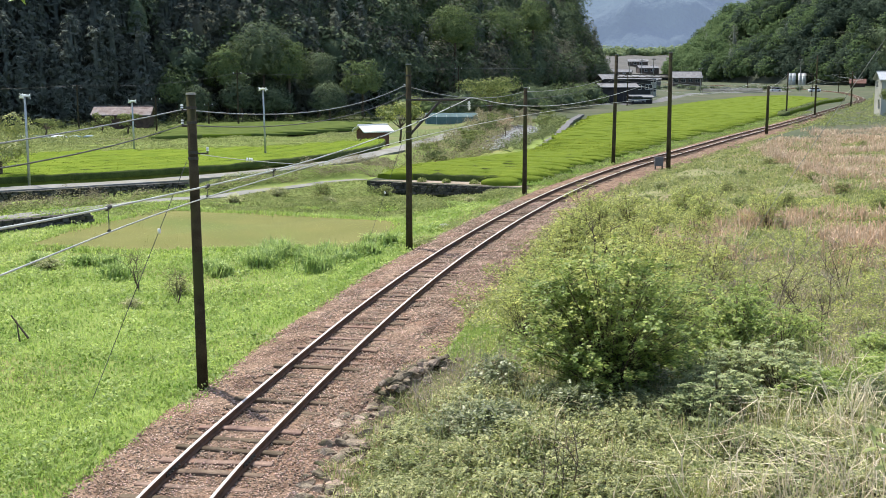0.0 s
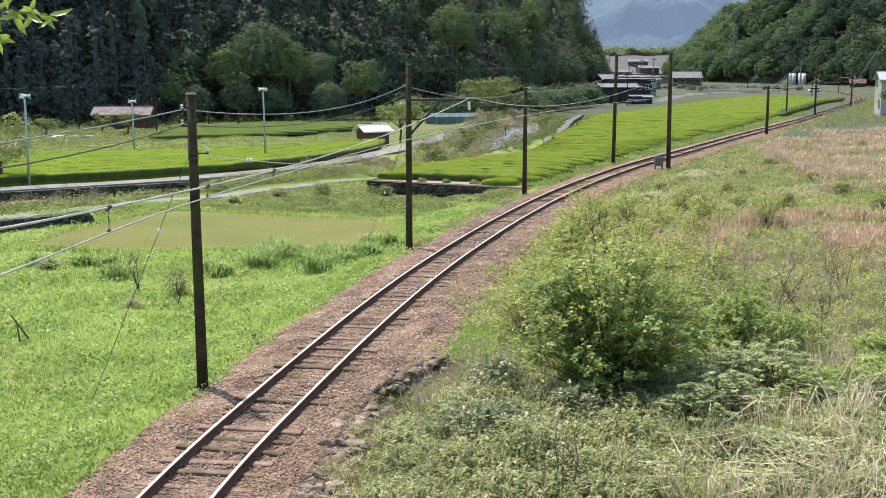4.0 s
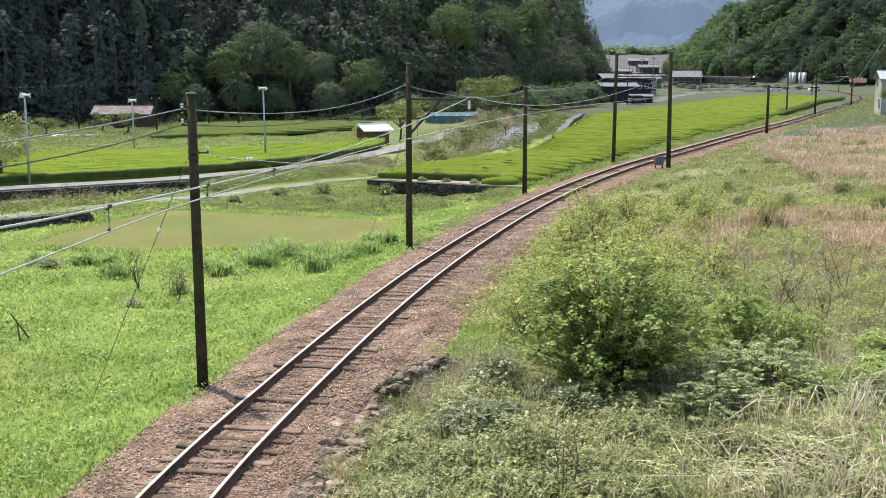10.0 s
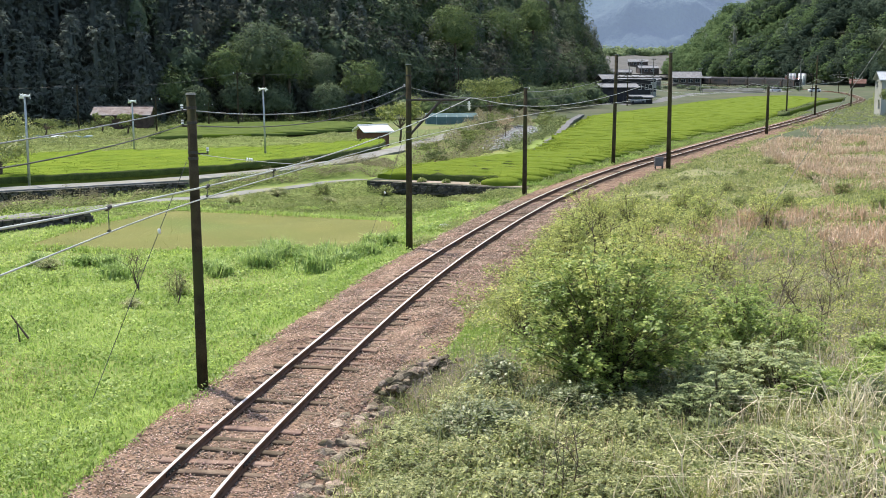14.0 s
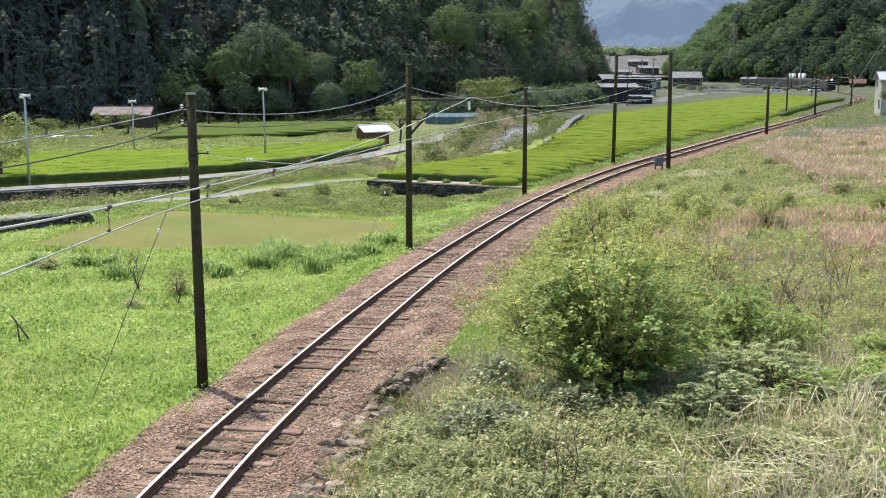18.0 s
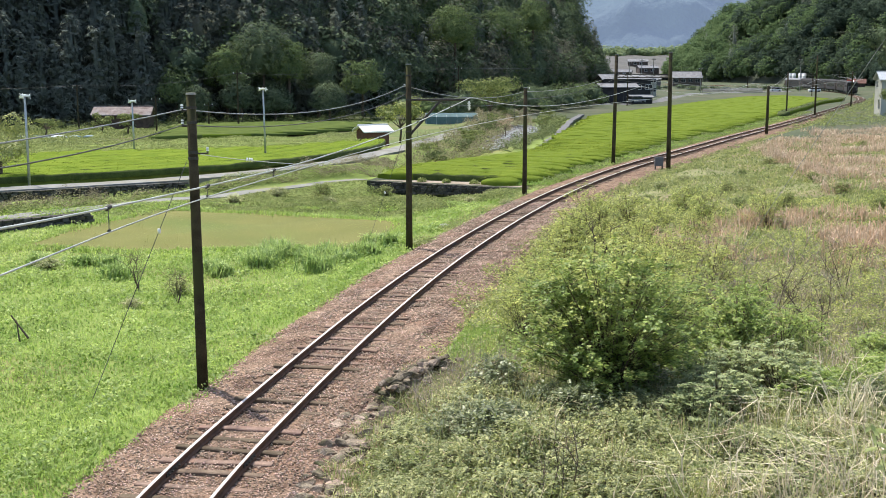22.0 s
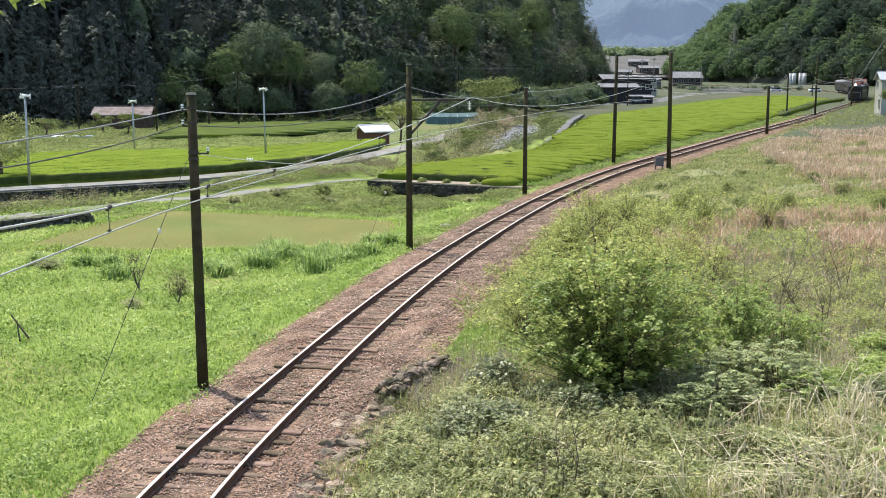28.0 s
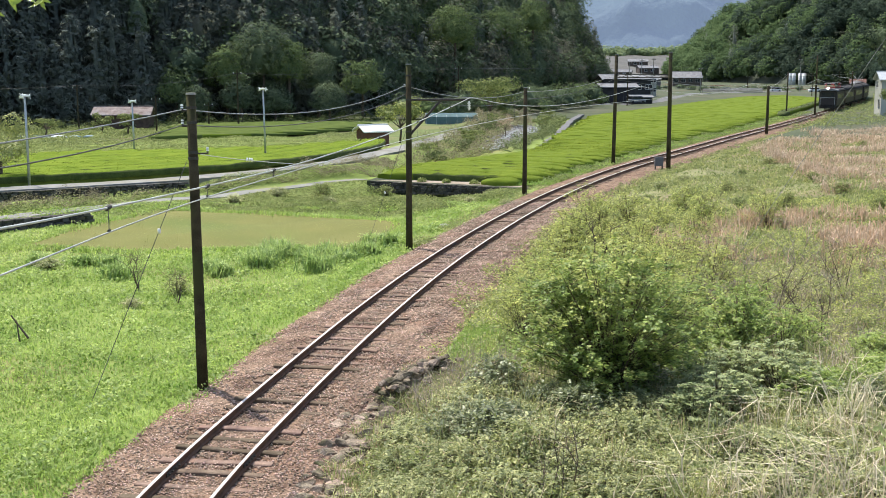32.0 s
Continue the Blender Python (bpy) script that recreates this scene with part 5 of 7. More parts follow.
brush("road_brush", 260000, [(-30, 59.5), (-22, 63.5), (-16, 69), (-9.5, 79), (-4.5, 92), (-2.8, 88), (-4.6, 83), (-6.6, 81.4), (-11.4, 74.4), (-13.6, 71), (-16.4, 68.6), (-18.4, 65), (-20.6, 61.4), (-24.4, 57)], M_DRYBRUSH, 1.15, .085, "dry grey-green brush below the farm road")
brush("road_weeds", 16000, [(-30, 59.5), (-22, 63.5), (-16, 69), (-9.5, 79), (-4.5, 92), (-2.8, 88), (-4.6, 83), (-6.6, 81.4), (-11.4, 74.4), (-13.6, 71), (-16.4, 68.6), (-18.4, 65), (-20.6, 61.4), (-24.4, 57)], M_BRUSHG, .6, .09, "green weeds below the farm road")
pp = spline(FIELD_PATH, .7)
pp = pp[(pp[:, 0] > -26)]
i0 = rng.integers(0, len(pp), 26000)
side = np.where(rng.uniform(0, 1, 26000) < .5, -1, 1) * (.85 + rng.uniform(0, 1, 26000) ** 1.3 * 4.0)
tn = unit(np.gradient(pp, axis=0))
W = np.column_stack([pp[i0, 0] - tn[i0, 1] * side, pp[i0, 1] + tn[i0, 0] * side])
W = W + rng.normal(0, .25, W.shape)
gap_ = np.min([np.hypot(W[:, 0] - a, W[:, 1] - c) for a, c in pp], 0)
keep = (gap_ > .8) & (road_gap(W[:, 0], W[:, 1]) > 1.2)
W, above = W[keep], side[keep] > 0
W = np.column_stack([W, ground_z(W[:, 0], W[:, 1]) + rng.uniform(.01, 1, len(W)) * np.where(above, .35, .07)])
tagged(new("path_weeds", quad_mesh("path_weeds", leaves(W, .13, .6, .8), M_PALEWEED, upward(len(W)))), "rough pale weeds beside the field path", "weeds", kind="stuff")
brush("field_weeds", 60000, [(-50, 86), (-35.5, 91.5), (-22.9, 95.5), (-14, 100), (-8.2, 107.5), (-7.5, 116.5), (-21, 116.5), (-34, 103), (-48, 89)], M_PALEWEED, .3, .15, "pale rough weeds behind the tea field", .05)
brush("barn_weeds", 60000, [(-64, 104), (-52, 106), (-32, 122), (-34, 150), (-64, 142)], M_PALEWEED, .45, .19, "rough pale weeds before the barn")
brush("back_weeds", 60000, [(-52, 92), (-34, 105), (-21, 118), (-9, 118), (-9.5, 140), (-18, 128), (-32, 122), (-52, 108)], M_PALEWEED, .4, .2, "pale weeds before the far tea rows")
brush("field_edge_weeds", 12000, [(-14.5, 60.5), (-2, 56), (4, 62), (4.2, 65), (-5.6, 70.4), (-11.4, 65.4)], M_BRUSHG, .4, .1, "green weeds between field and stone wall")
brush("rough_margin", 60000, [(-14.5, 60.5), (-2.5, 57.5), (3.6, 60), (4.6, 65.2), (-5.4, 70.6), (-8.4, 69.5), (-11.6, 65.6), (-14.4, 62.6)], M_BRUSHG, .34, .09, "rough green weeds below the stone wall")
brush("wood_edge_brush", 60000, [(-66, 132), (-50, 146), (-32, 162), (-10, 184), (-6, 176), (-12, 160), (-30, 152), (-52, 134)], M_BRUSHD, 1.3, .22, "dark brush along the foot of the wood")

n = 150
u = rng.uniform(0, 1, n)
ln_ = spline([(-4, 172), (7, 184), (16, 205), (27, 238), (37, 290), (44, 318)], 2.0)
pk = ln_[(u * (len(ln_) - 1)).astype(int)]
T = np.column_stack([pk + rng.normal(0, 2.2, (n, 2)) + np.array([2.0, -3.0]), np.full(n, -.6), rng.uniform(1.3, 2.8, n), rng.uniform(2.2, 5.2, n)])
woods("bank_trees", T[:100], M_BROAD, 16, 24, .45, False, "dark small trees along the river bank")
woods("bank_shrubs", T[100:], M_BRIGHT, 16, 24, .42, False, "light green shrubs along the river bank")
n = 46
T = np.column_stack([rng.uniform(66, 122, n), rng.uniform(378, 420, n), np.full(n, -.4), rng.uniform(.9, 2.0, n), rng.uniform(1.2, 2.6, n)])
woods("village_shrubs", T, M_BROAD, 12, 18, .42, False, "low green shrubs among the village houses")

brush("line_side_weeds", 300000, [(38, 128), (52, 158), (66, 190), (86, 234), (104, 276), (120, 318), (136, 330), (118, 262), (92, 200), (66, 150), (50, 128)], M_BRUSHG, .7, .2, "rough green weeds beside the line")
ey = 67 + 120 * rng.uniform(0, 1, 30000) ** 1.4
ex = track_x(ey) - rng.uniform(2.1, 5.6, len(ey)) / beside(ey)
eP = np.column_stack([ex, ey, ground_z(ex, ey)])
tagged(new("tea_edge_grass", quad_mesh("tea_edge_grass", blades(eP[::2], .3, .035 + eP[::2, 1] * .0003, .8), M_GRASS)), "rough grass between tea rows and track", "grass", kind="stuff")
eP[:, 2] += rng.uniform(.02, .35, len(eP)) * (.6 + .4 * np.sin(ey * .9))
tagged(new("tea_edge_weeds", quad_mesh("tea_edge_weeds", leaves(eP, .10 + ey * .0005, .6, .8), M_BRUSHG)), "dull green weeds between tea rows and track", "weeds", kind="stuff")

hedge_line = spline([(49.6, 167), (56.3, 183), (61.0, 193.6), (68.4, 212), (76.5, 230.5), (83.4, 243), (90.2, 257)], 1.0)
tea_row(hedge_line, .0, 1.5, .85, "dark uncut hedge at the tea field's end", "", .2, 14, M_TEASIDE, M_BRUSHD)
# ---- farm things ----
for x, y, s, m in ((-43.6, 129, .62, M_WHITE), (-47.5, 128, .4, M_TARP), (-46.2, 129, .45, M_TARP), (-45, 128.5, .38, M_TARP), (-42.0, 129.5, .4, M_TARP), (-40.6, 130, .42, M_TARP)):
    C = unit(rng.normal(size=(1, 3)))
    V = BALL_V * (1 + .12 * rng.normal(size=(len(BALL_V), 1))) * np.array([s * 1.7, s, s * .55])
    V[:, 2] = np.maximum(V[:, 2] + s * .2, 0)
    thing("covered_heap", "white sheet over a small heap" if m is M_WHITE else "pale blue sheet over a small heap", "covered heap", pose(x, y, float(ground_z(x, y))), "covered heaps", mesh_of("covered_heap", V, BALL_F, m, True))


def frost_fan(x, y, top, heads, label):
    z0 = float(ground_z(x, y))
    p = thing("frost_fan", label, "frost fan", pose(x, y, z0, 0, rng.normal(0, .8), 0), "frost fans in the tea")
    h = top - z0
    part("mast", Bits().tube([(0, 0, 0), (0, 0, h * .55), (0, 0, h)], .09, 10, .06).mesh("mast", M_METAL, True), p)
    for a in heads:
        m = pose(0, 0, h - .05, 0, 0, a)
        hd_ = part("motor", Bits().tube([(.0, 0, 0), (.24, 0, -.04)], .08, 10, .07).mesh("motor", M_PORC), p, "pale fan motor", m)
        part("guard", Bits().tube([(.24, 0, -.05), (.29, 0, -.06)], .13, 14).mesh("guard", M_WHITE), hd_, "round white fan guard")
        for k in range(3):
            part("blade", Bits().box(-.015, -.03, 0, .015, .03, .2, .01).mesh("blade", M_PORC), hd_, at=pose(.32, 0, -.06, 120 * k + 20, 0, 0))
    return p


frost_fan(-25.4, 69.2, 5.4, (20, 250, 140), "grey frost fan mast with three white fan heads")
frost_fan(-25.35, 93, 4.45, (20, 240), "grey frost fan mast with two white fan heads")
frost_fan(-13.95, 89, 5.5, (200, 330), "tall grey frost fan mast in the tea field")


def utility_pole(x, y, top, label="thin dark utility pole with a cross arm", arm=1.2):
    z0 = float(ground_z(x, y)) - .3
    p = thing("utility_pole", label, "utility pole", pose(x, y, z0), "utility poles")
    h = top - z0
    part("shaft", Bits().tube([(0, 0, 0), (0, 0, h)], .13, 8, .09).mesh("shaft", M_CONC if top > 7.5 else M_POLE), p)
    part("cross_arm", Bits().box(-arm / 2, -.05, h - .5, arm / 2, .05, h - .4).mesh("cross_arm", M_DARKMETAL), p)
    for k in (-.42, 0, .42):
        part("insulator", Bits().tube([(k * arm, 0, h - .4), (k * arm, 0, h - .22)], .05, 6).mesh("insulator", M_PORC), p)


UP = [(-27, 150, 6.85), (-35.3, 140, 3.7), (-30.9, 150, 2.73), (2.5, 185, 7.5), (52.05, 300, 9.85), (55.2, 300, 10.15), (77.8, 345, 7.7), (112.5, 360, 10.45), (100, 375, 5.0), (53.8, 330, 9.3), (-44.9, 140, 5.1), (37.5, 232, 6.4), (97, 300, 6.4), (118.5, 342, 6.6)]
for q in UP:
    utility_pole(*q)
wire("village_line", [(-80, 140, 5.2), (-44.9, 140, 5.0), (-27, 150, 6.5), (2.5, 185, 7.2), (53.8, 330, 9.0)], .6, .02, M_WIRED, "thin dark power line along the wood")
wire("village_line", [(52.05, 300, 9.6), (77.8, 345, 7.5), (112.5, 360, 10.2), (150, 395, 9.5)], .5, .025, M_WIRED, "thin dark power line over the village")


def gable(name, x, y, turn, w, d, h, roof_h, wall_mat, roof_mat, label, z=None, category="building", over=.35, windows=(), door=None):
    """A gabled house: w along x, d along y, ridge along x."""
    z = float(ground_z(x, y)) if z is None else z
    g = thing(name, label, category, pose(x, y, z, 0, 0, turn))
    t = .15
    for nm, q in (("wall", (-w / 2, -d / 2, -.4, w / 2, -d / 2 + t, h)), ("wall", (-w / 2, d / 2 - t, -.4, w / 2, d / 2, h)),
                  ("wall", (-w / 2, -d / 2 + t, -.4, -w / 2 + t, d / 2 - t, h)), ("wall", (w / 2 - t, -d / 2 + t, -.4, w / 2, d / 2 - t, h))):
        part(nm, Bits().box(*q).mesh("wall", wall_mat), g)
    for sx in (-1, 1):
        xx = sx * (w / 2 - t / 2)
        part("gable", Bits().add([(xx - t / 2, -d / 2, h), (xx - t / 2, d / 2, h), (xx - t / 2, 0, h + roof_h), (xx + t / 2, -d / 2, h), (xx + t / 2, d / 2, h), (xx + t / 2, 0, h + roof_h)],
                                 [(0, 2, 1), (3, 4, 5), (0, 1, 4, 3), (1, 2, 5, 4), (2, 0, 3, 5)]).mesh("gable", wall_mat), g)
    k = roof_h / (d / 2)
    for sy in (-1, 1):
        ye = sy * (d / 2 + over)
        b = Bits().add([(-w / 2 - over, ye, h - over * k + .02), (w / 2 + over, ye, h - over * k + .02), (w / 2 + over, 0, h + roof_h + .02), (-w / 2 - over, 0, h + roof_h + .02),
                        (-w / 2 - over, ye, h - over * k + .14), (w / 2 + over, ye, h - over * k + .14), (w / 2 + over, 0, h + roof_h + .14), (-w / 2 - over, 0, h + roof_h + .14)],
                       [(0, 1, 2, 3), (7, 6, 5, 4), (0, 4, 5, 1), (1, 5, 6, 2), (2, 6, 7, 3), (3, 7, 4, 0)])
        rf = part("roof", b.mesh("roof", roof_mat), g, "pitched roof slope")
        nrib = max(4, int((w + 2 * over) / .45))
        rb = Bits()
        for i in range(nrib + 1):
            xx = -w / 2 - over + i * (w + 2 * over) / nrib
            rb.tube([(xx, ye, h - over * k + .15), (xx, 0, h + roof_h + .15)], .03, 4, cap=False)
        part("roof_ribs", rb.mesh("roof_ribs", roof_mat), rf)
    part("ridge", Bits().tube([(-w / 2 - over, 0, h + roof_h + .16), (w / 2 + over, 0, h + roof_h + .16)], .09, 6).mesh("ridge", roof_mat), g)
    for side, u, z0, ww, hh in windows:
        if side == "s":
            m = pose(u, -d / 2, z0)
        elif side == "n":
            m = pose(u, d / 2, z0, 0, 0, 180)
        elif side == "w":
            m = pose(-w / 2, u, z0, 0, 0, -90)
        else:
            m = pose(w / 2, u, z0, 0, 0, 90)
        wd = part("window", Bits().box(-ww / 2, -.03, 0, ww / 2, .02, hh).mesh("window", M_GLASS), g, "", m)
        part("frame", Bits().box(-ww / 2 - .06, -.06, -.06, ww / 2 + .06, -.03, 0).box(-ww / 2 - .06, -.06, hh, ww / 2 + .06, -.03, hh + .06).box(-ww / 2 - .06, -.06, 0, -ww / 2, -.03, hh)
             .box(ww / 2, -.06, 0, ww / 2 + .06, -.03, hh).box(-.03, -.06, 0, .03, -.03, hh).mesh("frame", M_WHITE), wd)
    return g


gable("field_shed", -6.9, 111.5, 28, 2.5, 2.2, 1.1, .42, M_REDW, M_WHITE, "small red-brown shed with white metal roof by the road", -.1, "shed")
gable("barn", -41.2, 147, 6, 6.8, 4.8, 1.65, .85, M_WOODW, M_RUST, "old timber barn with rusty corrugated roof", -.4, "barn")
gable("cream_house", 65.8, 160, -14, 9, 7.5, 5.2, 1.0, M_CREAM, M_METAL, "cream two-storey house with pale metal roof", .35, "house",
      windows=(("w", 1.2, 4.1, 1.6, .9), ("w", -1.6, 1.2, 1.6, 1.3), ("s", -2.6, 4.1, 1.6, .9), ("s", -2.6, 1.2, 1.7, 1.3)))
# village at the valley's head
gable("works_hall", 41.5, 264, 4, 11, 9, 4.9, .9, M_DARKW, M_ROOFG, "long pale works hall with flat metal roof", 0, "hall", windows=tuple(("s", -5 + k * 2.5, 2.6, 1.6, 1.0) for k in range(5)))
gable("dark_store", 38.0, 250, 4, 8, 7, 3.2, .7, M_DARKW, M_TILE, "dark open timber store by the works hall", 0, "store")
gable("low_shed", 42.0, 243, 8, 4.5, 3.0, 1.2, .35, M_DARKW, M_TILE, "low dark shed beside the road", 0, "shed")
gable("white_house", 57, 320, 0, 4.5, 6, 4.2, 1.0, M_CREAM, M_TILE, "pale two-storey house among the village roofs", 0, "house", windows=(("s", -1.5, 3.6, 1.4, 1), ("s", 1.4, 3.6, 1.4, 1), ("s", 1.4, 1, 1.4, 1)))
gable("tiled_house", 110.5, 520, -4, 13, 9, 3.6, 2.6, M_EARTHW, M_TILE, "brown house with broad grey tiled roof", 0, "house", windows=tuple(("s", -5 + k * 3.2, 1.6, 2, 1.4) for k in range(4)))
gable("low_house", 77, 440, 5, 12, 7, 3.5, 1.6, M_GREYW, M_TILE, "low pale house with grey roof in the village", 0, "house", windows=(("s", -3, 1.2, 2, 1.3), ("s", 2, 1.2, 2, 1.3)))
gable("trackside_hut", 147, 405, -20, 5.0, 4.5, 2.4, 1.3, M_WOODW, M_REDW, "small hut with red-brown roof by the line", 0, "hut")
for x, y, z_, w_, r_ in ((104, 668, 2.6, 12, M_ROOFG), (125, 700, 5.0, 12, M_TILE), (131, 770, 9.5, 13, M_TILE)):
    gable("valley_house", x, y, rng.uniform(-15, 15), w_, 8, 3.2, 1.5, M_EARTHW, r_, "pale distant house on the valley's bank", z_, "house", windows=(("s", -2, 1.2, 2, 1.2), ("s", 2, 1.2, 2, 1.2)))
for x, y in ((142.6, 470), (144.4, 470.5), (147.2, 471), (149.0, 471.5)):
    s_ = thing("silo", "slim tall white cylindrical storage silo", "silo", pose(x, y, -.1), "white silos")
    part("shell", Bits().tube([(0, 0, 0), (0, 0, 5.7)], .78, 18).mesh("shell", M_WHITE, True), s_)
    part("lid", Bits().tube([(0, 0, 5.7), (0, 0, 5.8), (0, 0, 5.88)], .8, 18, .7).mesh("lid", M_METAL), s_)
    for k in (1.2, 2.8, 4.4):
        part("hoop", Bits().tube([(0, 0, k), (0, 0, k + .08)], .8, 18).mesh("hoop", M_METAL), s_)
gr = thing("guard_fence", "long pale grey roadside barrier", "barrier", pose(80, 352, 0, 0, 0, 20))
for k in range(12):
    part("post", Bits().box(-.08, -.08, 0, .08, .08, 1.3).mesh("post", M_CONC), gr, at=pose(k * 2, 0, 0))
for z in (.55, 1.05):
    part("rail", Bits().box(0, -.3, -.03, 22, .3, .03).mesh("rail", M_CONC), gr, at=pose(0, -.1, z, 48, 0, 0))


rl_ = thing("guard_rail", "low pale guard rail along the river road", "barrier", pose(22, 240, 0, 0, 0, math.degrees(math.atan2(34, 20))))
for k in range(11):
    part("post", Bits().box(-.06, -.06, -.4, .06, .06, .95).mesh("post", M_CONC), rl_, at=pose(k * 3.9, 0, 0))
for z in (.5, .85):
    part("rail", Bits().box(0, -.12, z - .12, 39.2, -.07, z + .12).mesh("rail", M_CONC), rl_)


def car(x, y, turn, label, paint):
    c = thing("car", label, "car", pose(x, y, .05, 0, 0, turn), "parked cars")
    part("body", Bits().box(-1.9, -.78, .3, 1.9, .78, .95, .12).mesh("body", paint), c)
    part("cabin", Bits().box(-1.3, -.7, .95, 1.3, .7, 1.5, .18).mesh("cabin", M_GLASS), c)
    part("roof", Bits().box(-1.05, -.6, 1.5, 1.05, .6, 1.55, .03).mesh("roof", paint), c)
    for sx in (-1.2, 1.2):
        for sy in (-.75, .75):
            part("wheel", Bits().tube([(0, -.1, 0), (0, .1, 0)], .3, 14).mesh("wheel", M_UNDER), c, at=pose(sx, sy, .3))
    return c


car(105.3, 362, 8, "white parked car on the village road", M_WHITE)
car(116.5, 358, 5, "white parked van beside the silos", M_WHITE)
car(40.0, 236, 20, "pale grey parked car by the low shed", M_ROOFG)
bx = thing("relay_box", "grey metal trackside relay box on legs", "relay box", pose(14.9, 78.0, float(ground_z(14.9, 78))))
bx.scale = (.68, .68, .78)
part("cabinet", Bits().box(-.42, -.25, .45, .42, .25, 1.25, .03).mesh("cabinet", M_GREYW), bx)
part("door", Bits().box(-.36, -.27, .5, .36, -.255, 1.15).mesh("door", M_GREYW), bx, "grey cabinet door")
for sx in (-.35, .35):
    for sy in (-.2, .2):
        part("leg", Bits().box(sx - .03, sy - .03, 0, sx + .03, sy + .03, .45).mesh("leg", M_DARKMETAL), bx)
part("base", Bits().box(-.7, -.45, -.3, .9, .45, .06, .03).mesh("base", M_CONC), bx, "concrete footing")

# ---- shrubs, grass and stones near the line ----


def shrub_meshes(r, h, stems, twigs, per, size, material, bare=.3, droop=0.0, tier=1.0, up=1.2, thick=.011, wood=None):
    """Branching and foliage of one shrub, as two meshes: stems fan out from the base, side twigs carry sprays of leaves."""
    st = Bits()
    C, O = [], []
    for k in range(stems):
        a = k * 2.399 + rng.uniform(-.4, .4)
        w = math.sqrt((k + .5) / stems)
        rr = r * w * rng.uniform(.78, 1.12)
        zz = h * (1 - .42 * w * w) * rng.uniform(.8, 1.08)
        if w > .6 and rng.uniform() < .45:
            zz *= rng.uniform(.35, .9)
        out = np.array([math.cos(a), math.sin(a), 0])
        p0, p1, p2 = out * rr * .08, out * rr * .40 + np.array([0, 0, zz * (.66 + droop * .6)]), out * rr + np.array([0, 0, zz * (1 - droop)])
        curve = [p0 * (1 - u) ** 2 + p1 * 2 * u * (1 - u) + p2 * u * u for u in (0, .33, .66, 1)]
        st.tube(curve, thick * rng.uniform(.7, 1.2), 5, .003, False)
        for j in range(twigs):
            u = bare + (1 - bare) * ((j + rng.uniform()) / twigs) ** .8
            q = p0 * (1 - u) ** 2 + p1 * 2 * u * (1 - u) + p2 * u * u
            d = unit(out * .55 + rng.normal(0, .6, 3) + np.array([0, 0, .3]))
            d[2] *= tier
            L = r * .2 * rng.uniform(.6, 1.25) * (1.25 - .5 * u) + .06
            if tier == 1 and droop < .2:
                st.tube([q, q + d * L], .0035, 3, .0015, False)
            v = rng.uniform(.2, 1.1, (per, 1)) ** .8
            C.append(q + d * L * v + rng.normal(0, .025 + .1 * size, (per, 3)) * np.array([1, 1, tier]))
            O.append(np.tile(unit(np.array([[d[0] * .5, d[1] * .5, 1]])), (per, 1)))
    C, O = np.concatenate(C), np.concatenate(O)
    C[:, 2] = np.abs(C[:, 2])
    return st.mesh("branching", wood or M_BARK), quad_mesh("foliage", leaves(C, size, .56, up, .4, O * .55), material)


def place_shrub(meshes, x, y, s, label, turn=None, sz=1.0, group="scrub"):
    p = thing("shrub", label, "shrub", pose(x, y, float(ground_z(x, y)) + .0, 0, 0, rng.uniform(0, 360) if turn is None else turn), group)
    p.scale = (s, s, s * sz)
    part("branching", meshes[0], p)
    part("foliage", meshes[1], p)
    return p


big = shrub_meshes(2.15, 3.1, 124, 12, 20, .085, M_BUSH, .16, thick=.02)
# paler yellow-green tip leaves carry the bush's sunlit top in their colour
big_tips = shrub_meshes(2.06, 3.3, 80, 3, 16, .075, M_LEAFY, .8)
kinds = {
    "y": (shrub_meshes(1.15, 1.7, 34, 7, 12, .075, M_LEAFY, .25), "fresh yellow-green shrub on the slope"),
    "b": (shrub_meshes(.8, 1.6, 28, 8, 14, .08, M_FRESH, .14), "bright green leafy sapling on the slope"),
    "t": (shrub_meshes(1.2, 1.0, 12, 8, 10, .06, M_LEAFY, .3, .1, thick=.006, wood=M_DRYBR), "sparse twiggy shrub with few young leaves"),
    "e": (shrub_meshes(.8, 1.0, 30, 7, 12, .075, M_LEAFE, .3, .15, .25, 2.5), "pale green shrub with leaves in flat tiers"),
    "f": (shrub_meshes(.75, .8, 34, 6, 13, .07, M_FRESH, .15, .3), "low bright green leafy plant on the slope"),
    "g": (shrub_meshes(.85, .75, 40, 6, 11, .062, M_LEAFG, .15, .45), "low grey-green bramble mound"),
    "d": (shrub_meshes(.7, .85, 34, 7, 13, .065, M_GLOSSY, .2, .2), "dark glossy-leaved shrub among brambles"),
    "m": (shrub_meshes(1.0, 1.2, 34, 7, 13, .075, M_LEAFD, .15, .1), "dark green leafy shrub on the slope")}
bush = place_shrub(big, 3.35, 22.2, 1.0, "large dense dark green bush with sunlit tips", 0, 1.0)
part("fresh_foliage", big_tips[1], bush, "yellow-green tip leaves, coloured as sunlit")
